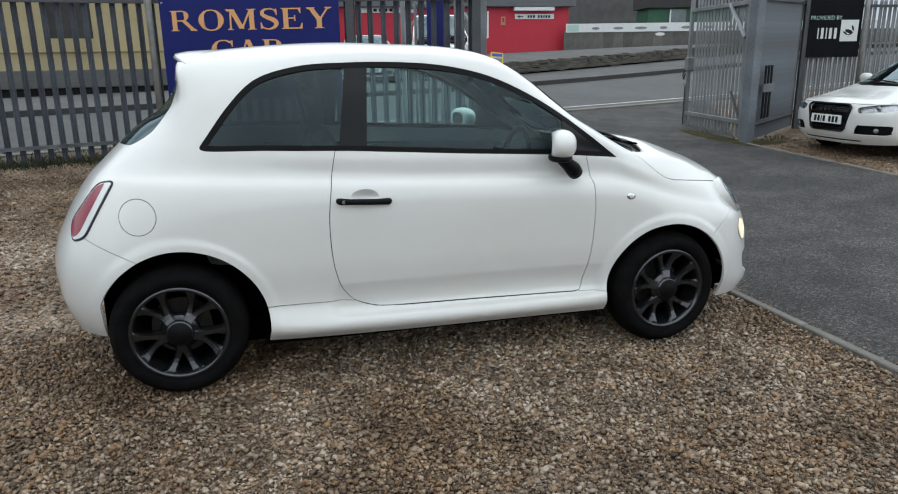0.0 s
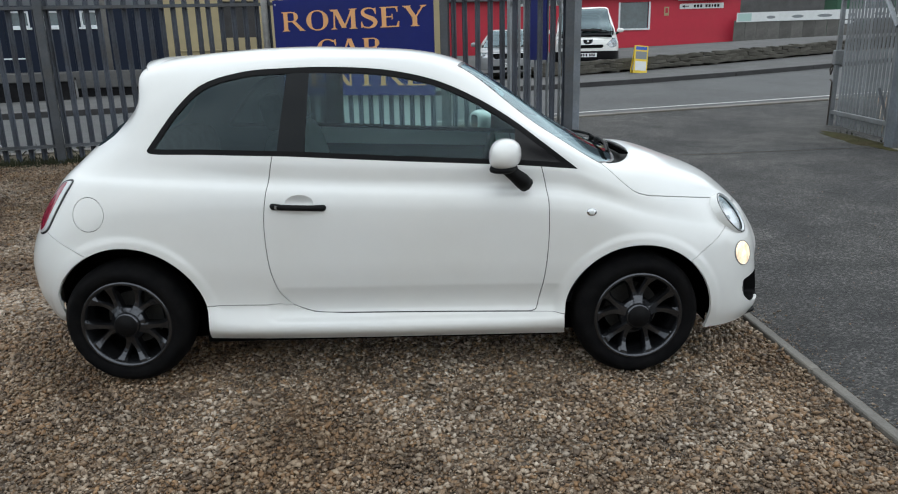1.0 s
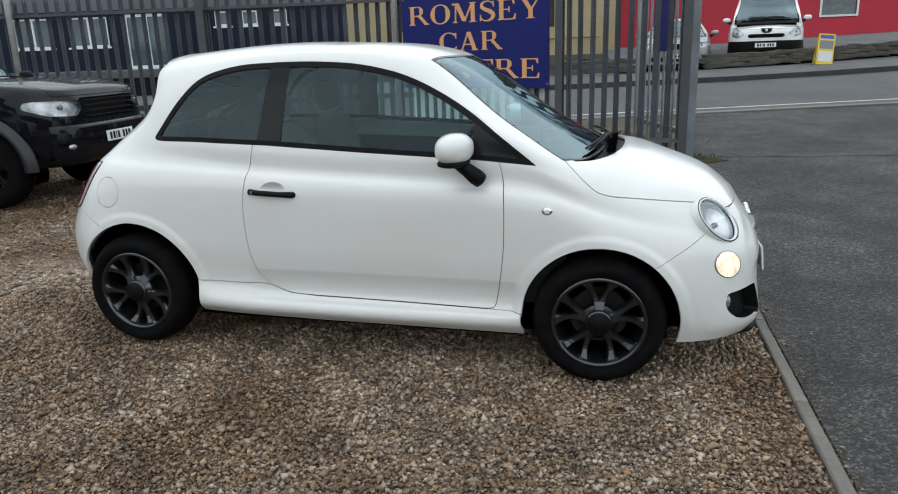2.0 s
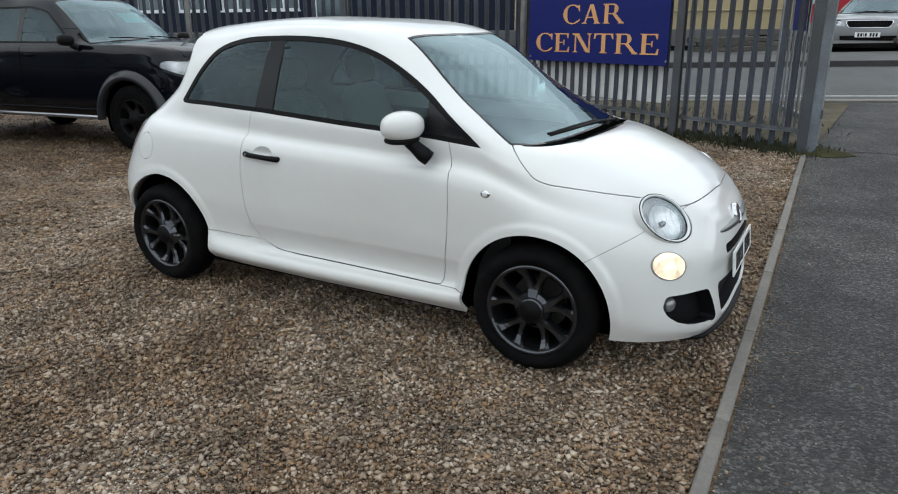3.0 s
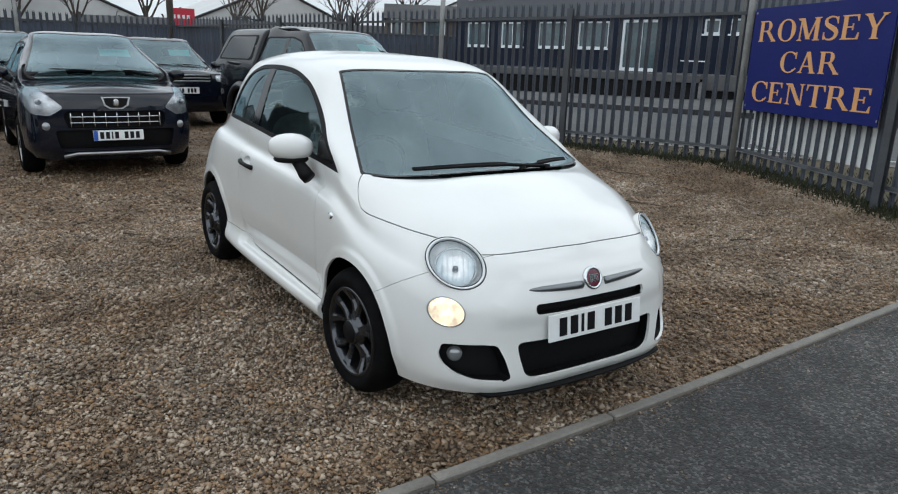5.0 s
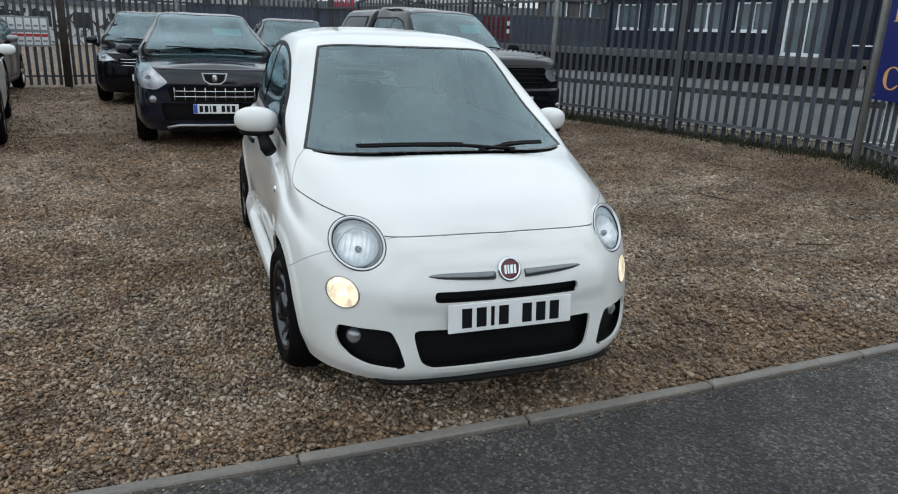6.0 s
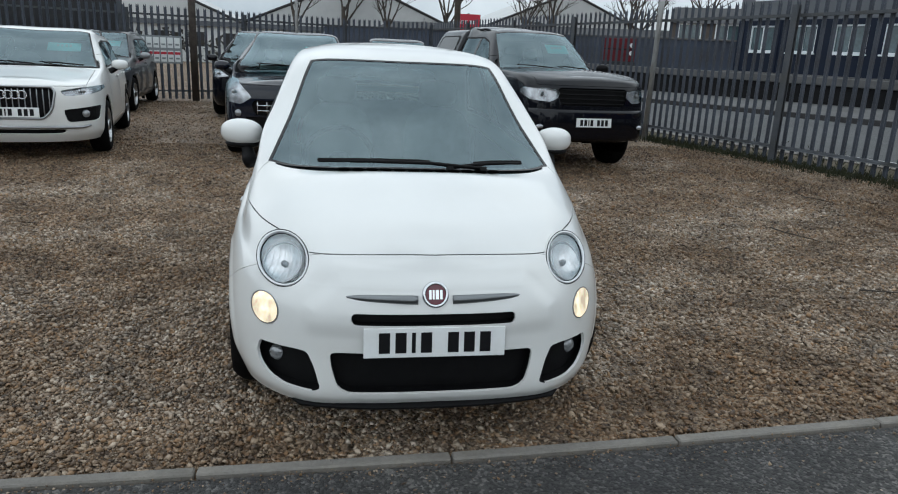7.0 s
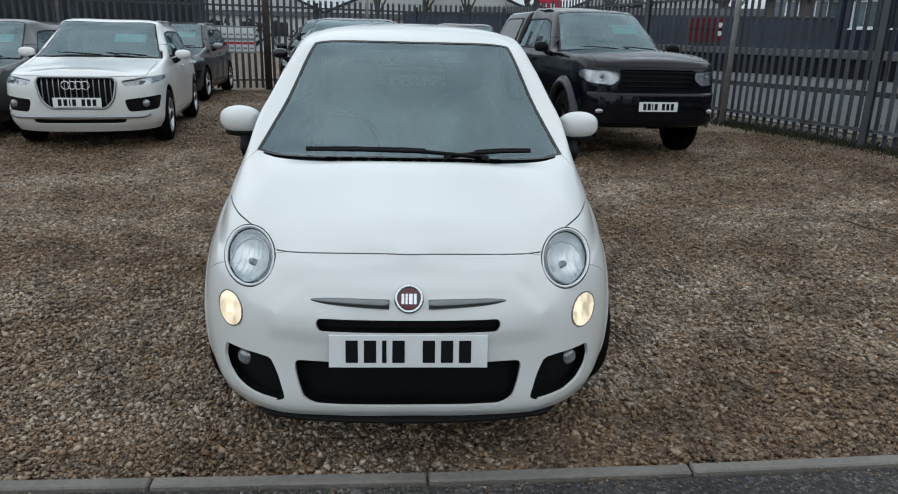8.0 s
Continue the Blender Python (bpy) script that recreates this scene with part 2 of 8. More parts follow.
M_GLOSSBLACK = mat("gloss black trim", (0.006, 0.006, 0.007), 0.2, spec=0.3)
M_PILLAR = mat("black pillar glass", (0.003, 0.004, 0.005), 0.06, spec=0.22)
M_FLARE = mat("dark textured flare", (0.016, 0.017, 0.02), 0.32, vary=0.15, scale=15, spec=0.4)
M_GAP = mat("panel gap", (0.03, 0.03, 0.032), 0.8)
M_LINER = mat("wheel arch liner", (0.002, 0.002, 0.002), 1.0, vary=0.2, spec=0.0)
M_RIM = mat("gunmetal alloy", (0.072, 0.075, 0.082), 0.2, 0.9, vary=0.1, scale=20)
M_RIMSILVER = mat("silver alloy", (0.42, 0.43, 0.44), 0.3, 0.8, vary=0.05, scale=20)
M_STEEL = mat("brake steel", (0.05, 0.048, 0.045), 0.5, 0.6, vary=0.2, scale=20, spec=0.2)
M_CHROME = mat("chrome", (0.6, 0.61, 0.63), 0.1, 1.0)
M_NOSE = mat("dark satin chrome", (0.17, 0.18, 0.185), 0.28, 0.9, vary=0.05, scale=20)
M_SATIN = mat("satin chrome", (0.32, 0.33, 0.34), 0.3, 0.9, vary=0.05, scale=20)
M_GLASS = glass_mat("clear car glass", (0.76, 0.93, 0.91), 0.95, ior=1.48)
M_SCREEN = glass_mat("windscreen glass", (0.55, 0.78, 0.8), 0.75, ior=2.15)
M_FARSCREEN = glass_mat("bright windscreen glass", (0.6, 0.8, 0.8), 0.8, ior=2.2)
M_TINTED = mat("tinted canopy glass", (0.01, 0.012, 0.014), 0.08, vary=0.2, scale=2, spec=0.35)
M_PRIVACY = glass_mat("dark privacy glass", (0.34, 0.44, 0.45), 0.5, ior=1.48)
M_LENS = glass_mat("lamp lens", (1.0, 1.0, 1.0), 0.98, ior=1.35)
M_NEAR_BLACK = mat("dark undercroft", (0.012, 0.012, 0.013), 0.9, vary=0.3, scale=2, spec=0.1)
M_SLATE = mat("blue-grey rendered wall", (0.052, 0.064, 0.09), 0.8, vary=0.12, scale=0.7, dirt=(0.05, 0.05, 0.052), dirt_scale=0.8, spec=0.2)
M_TERRACE = mat("dull brown terrace brick", (0.1, 0.085, 0.075), 0.85, vary=0.15, scale=1.5, spec=0.2)
M_REFLECTOR = mat("lamp reflector", (0.88, 0.89, 0.9), 0.22, 0.35, vary=0.12, scale=40, bump=0.2, bump_scale=28)
M_DRL = lamp_mat("lit running lamp", (0.9, 0.74, 0.52), 0.5, 0.8)
M_LAMPGREY = mat("car lamp reflector", (0.4, 0.41, 0.43), 0.2, 0.6, vary=0.5, scale=9, bump=0.25, bump_scale=25)
M_SHEET = mat("dark ribbed sheet", (0.03, 0.032, 0.036), 0.6, vary=0.2, scale=1.2, dirt=(0.05, 0.045, 0.04), dirt_scale=1.5, spec=0.2)
M_BEZEL = mat("lamp rim silver", (0.6, 0.615, 0.625), 0.22, 0.4, coat=0.5)
M_FOG = mat("fog lamp glass", (0.28, 0.29, 0.3), 0.15, 0.5)
M_RED = mat("red tail lens", (0.22, 0.008, 0.03), 0.12, coat=0.25)
M_PLATE = mat("plate white", (0.72, 0.74, 0.74), 0.4, vary=0.03, scale=10, dirt=(0.6, 0.6, 0.58), dirt_scale=8)
M_INK = mat("plate characters", (0.004, 0.004, 0.005), 0.5, spec=0.2)
M_PLATEBLUE = mat("plate blue band", (0.02, 0.08, 0.4), 0.4)
M_BADGE = mat("badge crimson", (0.09, 0.008, 0.018), 0.25, coat=0.4)
M_FABRIC = mat("seat fabric", (0.2, 0.205, 0.2), 0.9, vary=0.15, scale=20, bump=0.2, bump_scale=300)
M_DASH = mat("dashboard plastic", (0.03, 0.034, 0.036), 0.6, vary=0.1, scale=10, spec=0.3)
M_CARD = mat("turquoise price card", (0.35, 0.98, 0.92), 0.6)
M_CARDINK = mat("price card ink", (0.55, 0.78, 0.74), 0.6)
M_BLUEWALL = mat("navy blue cladding", (0.0045, 0.009, 0.022), 0.55, vary=0.12, scale=0.6, bump=0.1, spec=0.2)
M_GREYCLAD = mat("grey cladding", (0.11, 0.118, 0.13), 0.6, vary=0.08, scale=0.5, spec=0.25)
M_CREAM = mat("cream render", (0.34, 0.285, 0.165), 0.8, vary=0.06, scale=0.6, dirt=(0.22, 0.19, 0.125), dirt_scale=0.5, spec=0.2)
M_UPVC = mat("white window frame", (0.62, 0.66, 0.68), 0.4, vary=0.04)
M_PANE = mat("far window pane", (0.055, 0.085, 0.095), 0.08, coat=0.3, vary=0.3, scale=1.5)
M_DARKBASE = mat("dark brick base", (0.03, 0.029, 0.03), 0.8, vary=0.2, scale=3)
M_REDWALL = mat("red render", (0.42, 0.012, 0.035), 0.6, vary=0.06, scale=0.7, dirt=(0.34, 0.02, 0.03), dirt_scale=0.6)
M_TIMBER = mat("weathered timber boards", (0.1, 0.096, 0.09), 0.85, vary=0.2, scale=2.5, random_tone=0.25, dirt=(0.1, 0.1, 0.09), dirt_scale=2)
M_GREENCAB = mat("green painted steel", (0.02, 0.085, 0.045), 0.6, vary=0.1, scale=1)
M_BANNER = mat("white banner", (0.6, 0.62, 0.62), 0.5, vary=0.05)
M_BLACKBANNER = mat("black banner", (0.006, 0.007, 0.009), 0.8, vary=0.2, spec=0.1)
M_PRINT = mat("grey print", (0.18, 0.2, 0.21), 0.6)
M_TEALPRINT = mat("pale teal print", (0.35, 0.5, 0.47), 0.6)
M_YELLOW = mat("yellow board", (0.7, 0.5, 0.04), 0.5, vary=0.05)
M_REDBOX = mat("dull red steel", (0.09, 0.008, 0.012), 0.6, vary=0.15, scale=1, spec=0.2)
M_STONEWALL = mat("mossy stone bank", (0.08, 0.074, 0.064), 0.9, vary=0.35, scale=3, bump=0.8, bump_scale=12, dirt=(0.04, 0.042, 0.033), dirt_scale=1.5, spec=0.2)
M_GRASS = mat("grass blades", (0.032, 0.036, 0.019), 0.8, vary=0.35, scale=3, spec=0.2)
M_VERGE = mat("weedy verge", (0.10, 0.083, 0.06), 0.95, vary=0.3, scale=2, bump=0.8, bump_scale=40, dirt=(0.05, 0.05, 0.025), dirt_scale=1.5, dirt_amount=0.8, spec=0.2)
M_MOSS = mat("moss", (0.045, 0.043, 0.018), 0.95, vary=0.3, scale=6, bump=0.6, bump_scale=60, dirt=(0.06, 0.045, 0.03), dirt_scale=5, spec=0.1)
M_BARK = mat("bare bark", (0.055, 0.045, 0.036), 0.9, vary=0.25, scale=6, bump=0.4, bump_scale=30)
M_EVERGREEN = mat("far foliage", (0.045, 0.042, 0.036), 0.9, vary=0.3, scale=2)
M_ROOF = mat("pale sheet roof", (0.46, 0.465, 0.46), 0.5, vary=0.06, scale=0.3)
M_LINE = mat("worn road paint", (0.5, 0.5, 0.48), 0.7, vary=0.2, scale=6)


# ---- mesh helpers ----
def link(name, V, F, material, parent=None, label="", smooth=False, N=None):
    """One mesh object from vertices and faces, under parent where one is given."""
    me = bpy.data.meshes.new(name)
    me.from_pydata([tuple(map(float, v)) for v in V], [], [tuple(map(int, q)) for q in F])
    me.materials.append(material)
    if smooth:
        me.polygons.foreach_set("use_smooth", [True] * len(me.polygons))
    if N is not None:
        me.normals_split_custom_set_from_vertices([tuple(map(float, n)) for n in N])
    me.update()
    ob = new(name, me)
    ob.parent = parent
    if label:
        tagged(ob, label)
    return ob


def part(name, bm, material, parent=None, label="", smooth=False):
    me = bpy.data.meshes.new(name)
    bm.to_mesh(me)
    bm.free()
    me.materials.append(material)
    if smooth:
        me.polygons.foreach_set("use_smooth", [True] * len(me.polygons))
    ob = new(name, me)
    ob.parent = parent
    if label:
        tagged(ob, label)
    return ob


def again(ob, m=None, parent=None):
    """Another object on the same mesh."""
    o = new(ob.name.split(".")[0], ob.data)
    o.parent = parent if parent is not None else ob.parent
    if m is not None:
        o.matrix_basis = m
    if "label" in ob:
        o["label"] = ob["label"]
    return o


def thing(name, m, label, category, group="", kind=""):
    e = new(name)
    e.matrix_basis = m
    e.empty_display_size = 0.2
    return tagged(e, label, category, group, kind)


def box_bm(lo, hi, bevel=0.0, segments=1):
    bm = bmesh.new()
    bmesh.ops.create_cube(bm, size=1)
    for v in bm.verts:
        v.co = Vector([(lo[k] + hi[k]) / 2 + v.co[k] * (hi[k] - lo[k]) for k in range(3)])
    if bevel:
        bmesh.ops.bevel(bm, geom=bm.edges[:], offset=bevel, segments=segments, affect="EDGES", profile=0.5)
    return bm


def box(name, lo, hi, material, parent=None, bevel=0.0, label="", segments=1):
    return part(name, box_bm(lo, hi, bevel, segments), material, parent, label)


def lathe(profile, steps=48, axis="y"):
    """A turned shape: profile of (radius, along the axis)."""
    V, F = [], []
    n = len(profile)
    for k in range(steps):
        a = 2 * math.pi * k / steps
        for r, h in profile:
            c, s = r * math.cos(a), r * math.sin(a)
            V.append({"y": (c, h, s), "x": (h, c, s), "z": (c, s, h)}[axis])
    for k in range(steps):
        j = (k + 1) % steps
        for i in range(n - 1):
            F.append((k * n + i, k * n + i + 1, j * n + i + 1, j * n + i))
    return V, F


def tube(path, radius, sides=8, closed=False):
    """A tube along a path, with one radius or one for each point."""
    P = [Vector(p) for p in path]
    n = len(P)
    R = radius if hasattr(radius, "__len__") else [radius] * n
    V, F = [], []
    ref = None
    for i, p in enumerate(P):
        d = (P[min(i + 1, n - 1)] - P[max(i - 1, 0)]).normalized()
        if ref is None:
            ref = d.orthogonal().normalized()
        ref = (ref - d * ref.dot(d)).normalized()
        b = d.cross(ref)
        for k in range(sides):
            a = 2 * math.pi * k / sides
            V.append(p + (ref * math.cos(a) + b * math.sin(a)) * R[i])
    for i in range(n - 1):
        for k in range(sides):
            j = (k + 1) % sides
            F.append((i * sides + k, i * sides + j, (i + 1) * sides + j, (i + 1) * sides + k))
    F.append(tuple(range(sides - 1, -1, -1)))
    F.append(tuple(range((n - 1) * sides, n * sides)))
    return V, F


def slab(outline, lo, hi, axis="z"):
    """A flat outline pulled out from lo to hi along an axis."""
    n = len(outline)
    def at(p, h):
        return {"z": (p[0], p[1], h), "y": (p[0], h, p[1]), "x": (h, p[0], p[1])}[axis]
    V = [at(p, lo) for p in outline] + [at(p, hi) for p in outline]
    F = [tuple(range(n - 1, -1, -1)), tuple(range(n, 2 * n))]
    F += [(i, (i + 1) % n, n + (i + 1) % n, n + i) for i in range(n)]
    return V, F


def ellipsoid(centre, radii, rings=14, steps=24, power=1.0):
    V, F = [], []
    def pw(v):
        return math.copysign(abs(v) ** power, v)
    for i in range(rings + 1):
        a = math.pi * i / rings - math.pi / 2
        for k in range(steps):
            b = 2 * math.pi * k / steps
            V.append((centre[0] + radii[0] * pw(math.cos(a)) * pw(math.cos(b)), centre[1] + radii[1] * pw(math.cos(a)) * pw(math.sin(b)), centre[2] + radii[2] * pw(math.sin(a))))
    for i in range(rings):
        for k in range(steps):
            j = (k + 1) % steps
            F.append((i * steps + k, i * steps + j, (i + 1) * steps + j, (i + 1) * steps + k))
    return V, F


def letters(text, size, material, depth=0.004, bold=0.0, parent=None, name="lettering", spread=1.0):
    """Built-in font lettering as a mesh in the xz plane, facing -y, centred."""
    cu = bpy.data.curves.new(name, "FONT")
    cu.body, cu.size, cu.extrude, cu.offset = text, size, depth / 2, bold
    cu.align_x, cu.align_y, cu.space_character = "CENTER", "CENTER", spread
    tmp = bpy.data.objects.new(name, cu)
    me = bpy.data.meshes.new_from_object(tmp)
    bpy.data.objects.remove(tmp)
    me.transform(Matrix.Rotation(radians(90), 4, "X"))
    me.materials.clear()
    me.materials.append(material)
    ob = new(name, me)
    ob.parent = parent
    return ob


def ground_height(x, y):
    """The yard is level round the cars and rises gently towards the road."""
    x, y = np.asarray(x, dtype=float), np.asarray(y, dtype=float)
    t = np.clip((y - 10) / 10, 0, 1)
    return 0.03 * np.clip(y - 0.5, 0, 5.5) + 0.05 * np.clip(y - 6.0, 0, 18.0) + 0.035 * np.clip(x - 4, 0, 14) * t * t * (3 - 2 * t)


# ---- car bodies: a shell lofted through control lines, then cut into panels, panes and openings ----
def hermite(P, n):
    """A smooth run of about n points through control points P (k, m, 3); the first and last of P only set the end slopes."""
    P = np.asarray(P, float)
    d = np.maximum(np.linalg.norm(np.diff(P, axis=0), axis=2).mean(axis=1), 1e-4) ** 0.75
    s = np.r_[0, np.cumsum(d)]
    T = np.zeros_like(P)
    for i in range(1, len(P) - 1):
        a, b = s[i] - s[i - 1], s[i + 1] - s[i]
        T[i] = ((P[i + 1] - P[i]) / b * a + (P[i] - P[i - 1]) / a * b) / (a + b)
    out = []
    span = s[-2] - s[1]
    for i in range(1, len(P) - 2):
        k = max(2, int(round(n * (s[i + 1] - s[i]) / span)))
        for q in range(k + (i == len(P) - 3)):
            t = q / k
            h = s[i + 1] - s[i]
            out.append(P[i] * (1 + 2 * t) * (1 - t) ** 2 + T[i] * h * t * (1 - t) ** 2 + P[i + 1] * t * t * (3 - 2 * t) + T[i + 1] * h * t * t * (t - 1))
    return np.array(out)


def poly_distance(points):
    """Signed distance to a closed outline in a plane, negative inside."""
    A = np.array(points, float)
    B = np.roll(A, -1, axis=0)
    def dist(P):
        P = np.asarray(P, float)
        best = np.full(len(P), 1e9)
        inside = np.zeros(len(P), bool)
        for a, b in zip(A, B):
            e = b - a
            t = np.clip(((P - a) @ e) / max(e @ e, 1e-12), 0, 1)
            best = np.minimum(best, np.linalg.norm(P - a - t[:, None] * e, axis=1))
            up = (a[1] > P[:, 1]) != (b[1] > P[:, 1])
            with np.errstate(divide="ignore", invalid="ignore"):
                cross = P[:, 0] < (b[0] - a[0]) * (P[:, 1] - a[1]) / (b[1] - a[1] if b[1] != a[1] else 1e-12) + a[0]
            inside ^= up & cross
        return np.where(inside, -best, best)
    return dist


def rounded(points, radius=0.02, steps=5):
    """An outline with its corners rounded."""
    P = [np.array(p, float) for p in points]
    out = []
    for i, p in enumerate(P):
        a, b = P[i - 1] - p, P[(i + 1) % len(P)] - p
        r = min(radius, np.linalg.norm(a) * 0.45, np.linalg.norm(b) * 0.45)
        a, b = p + a / np.linalg.norm(a) * r, p + b / np.linalg.norm(b) * r
        for k in range(steps + 1):
            t = k / steps
            out.append(tuple((1 - t) ** 2 * a + 2 * t * (1 - t) * p + t * t * b))
    return out


def smooth_line(points, n=40, closed=False):
    P = [np.array((*p, 0.0), float) for p in points]
    if closed:
        P = [P[-1], *P, P[0], P[1]]
    else:
        P = [2 * P[0] - P[1], *P, 2 * P[-1] - P[-2]]
    return [tuple(q[0, :2]) for q in hermite(np.array(P)[:, None], n)]


class Shell:
    """The right half of a car's skin (y below zero), as triangles with smooth normals, each marked with a panel's name."""

    def __init__(self, lines, nu, nv):
        K = np.array(lines, float)  # key lines x stations x 3, y positive
        flip = np.array((1, -1, 1))
        K = np.concatenate([K[:, 1:2] * flip, K, K[:, -2:-1] * flip], axis=1)
        G = hermite(K.transpose(1, 0, 2), nu).transpose(1, 0, 2)
        G = np.concatenate([2 * G[:1] - G[1:2], G, G[-2:-1] * flip], axis=0)
        G = hermite(G, nv)
        G[:, 0, 1], G[:, -1, 1], G[-1, :, 1] = 0, 0, 0
        ext = np.concatenate([G[:, 1:2] * flip, G, G[:, -2:-1] * flip], axis=1)
        du = (ext[:, 2:] - ext[:, :-2])
        e2 = np.concatenate([2 * G[:1] - G[1:2], G, G[-2:-1] * flip], axis=0)
        dv = e2[2:] - e2[:-2]
        N = np.cross(du, dv)
        bad = np.linalg.norm(N, axis=2) < 1e-9
        N[bad] = (1, 0, 0)
        N /= np.linalg.norm(N, axis=2)[..., None]
        nv_, nu_ = G.shape[:2]
        self.V = G.reshape(-1, 3) * flip
        self.N = N.reshape(-1, 3) * flip
        c = self.V.mean(axis=0) * (1, 0, 1)
        if (self.N * (self.V - c)).sum(axis=1).mean() < 0:
            self.N *= -1
        i, j = np.meshgrid(np.arange(nv_ - 1), np.arange(nu_ - 1), indexing="ij")
        a = (i * nu_ + j).ravel()
        q = np.stack([a, a + 1, a + nu_ + 1, a + nu_], axis=1)
        T = np.concatenate([q[:, :3], q[:, [0, 2, 3]]])
        p = self.V[T]
        area = np.linalg.norm(np.cross(p[:, 1] - p[:, 0], p[:, 2] - p[:, 0]), axis=1)
        self.T = T[area > 1e-10]
        p = self.V[self.T]
        turn = (np.cross(p[:, 1] - p[:, 0], p[:, 2] - p[:, 0]) * self.N[self.T].sum(axis=1)).sum(axis=1) < 0
        self.T[turn] = self.T[turn][:, ::-1]
        self.L = np.array(["body"] * len(self.T), dtype=object)

    def bulge(self, fun):
        """Presses creases and lips into the skin: fun gives how far each point moves outwards."""
        def faces():
            p = self.V[self.T]
            f = np.cross(p[:, 1] - p[:, 0], p[:, 2] - p[:, 0])
            out = np.zeros_like(self.V)
            for k in range(3):
                np.add.at(out, self.T[:, k], f)
            return out / np.maximum(np.linalg.norm(out, axis=1), 1e-12)[:, None]
        before, mid = faces(), np.abs(self.V[:, 1]) < 1e-6
        self.V = self.V + self.N * fun(self.V)[:, None]
        self.N = self.N + faces() - before
        self.V[mid, 1], self.N[mid, 1] = 0, 0
        self.N /= np.maximum(np.linalg.norm(self.N, axis=1), 1e-9)[:, None]

    def cut(self, fun):
        """Splits the triangles along the line where fun is zero."""
        d = fun(self.V)
        d = np.where(np.abs(d) < 1e-6, 1e-6, d)
        s = d[self.T] > 0
        cross = s.any(axis=1) & ~s.all(axis=1)
        if not cross.any():
            return
        T, L, S = self.T[cross], self.L[cross], s[cross]
        lone = np.where(S.sum(axis=1) == 1, S.argmax(axis=1), (~S).argmax(axis=1))
        r = np.arange(len(T))
        a, b, c = T[r, lone], T[r, (lone + 1) % 3], T[r, (lone + 2) % 3]
        E = np.sort(np.concatenate([np.stack([a, b], 1), np.stack([a, c], 1)]), axis=1)
        U, back = np.unique(E, axis=0, return_inverse=True)
        back = back.ravel()
        t = d[U[:, 0]] / (d[U[:, 0]] - d[U[:, 1]])
        nV = self.V[U[:, 0]] * (1 - t)[:, None] + self.V[U[:, 1]] * t[:, None]
        nN = self.N[U[:, 0]] * (1 - t)[:, None] + self.N[U[:, 1]] * t[:, None]
        nN /= np.linalg.norm(nN, axis=1)[:, None]
        base = len(self.V)
        self.V, self.N = np.concatenate([self.V, nV]), np.concatenate([self.N, nN])
        ab, ac = base + back[: len(T)], base + back[len(T):]
        new_t = np.concatenate([np.stack([a, ab, ac], 1), np.stack([ab, b, c], 1), np.stack([ab, c, ac], 1)])
        self.T = np.concatenate([self.T[~cross], new_t])
        self.L = np.concatenate([self.L[~cross], L, L, L])

    def mark(self, label, fun, only=None, cut=True, gap=0.0):
        """Cuts along fun and names what lies inside (fun below zero); a gap leaves a fine joint round it."""
        for off in ((-gap / 2, gap / 2) if gap else (0.0,)) if cut else ():
            self.cut(lambda P, o=off: fun(P) - o)
        c = self.V[self.T].mean(axis=1)
        d = fun(c)
        ok = np.ones(len(self.T), bool) if only is None else np.isin(self.L, only)
        if gap:
            self.L[ok & (np.abs(d) < gap / 2)] = "gap"
            self.L[ok & (d <= -gap / 2)] = label
        else:
            self.L[ok & (d < 0)] = label

    def arrays(self, label, sides="both", sink=0.0, thick=0.0, keep=False):
        T = self.T[np.isin(self.L, [label])]
        if not len(T):
            return None
        ids, back = np.unique(T, return_inverse=True)
        T = back.reshape(-1, 3)
        N = self.N[ids]
        V = self.V[ids] - N * sink
        if thick:
            n = len(V)
            E = np.concatenate([T[:, [0, 1]], T[:, [1, 2]], T[:, [2, 0]]])
            key = np.sort(E, axis=1)
            _, first, count = np.unique(key, axis=0, return_index=True, return_counts=True)
            rim = E[first[count == 1]]
            rim = rim[(np.abs(V[rim][:, :, 1]) > 2e-4).any(axis=1)]
            inner = V - N * thick
            A, B = V[rim[:, 0]], V[rim[:, 1]]
            C, D = inner[rim[:, 1]], inner[rim[:, 0]]
            fn = np.cross(B - A, D - A)
            fn /= np.maximum(np.linalg.norm(fn, axis=1), 1e-9)[:, None]
            m = len(rim)
            k = 2 * n + np.arange(m)
            V = np.concatenate([V, inner, A, B, C, D])
            N = np.concatenate([N, -N, -fn, -fn, -fn, -fn])
            T = np.concatenate([T, T[:, ::-1] + n, np.stack([k + m, k, k + 3 * m], 1), np.stack([k + m, k + 3 * m, k + 2 * m], 1)])
        out = []
        flip = np.array((1, -1, 1))
        if sides in ("both", "right"):
            out.append((V, N, T))
        if sides in ("both", "left"):
            out.append((V * flip, N * flip, T[:, ::-1]))
        if len(out) == 2:
            (a, b, c), (e, g, h) = out
            return np.concatenate([a, e]), np.concatenate([b, g]), np.concatenate([c, h + len(a)])
        return out[0]

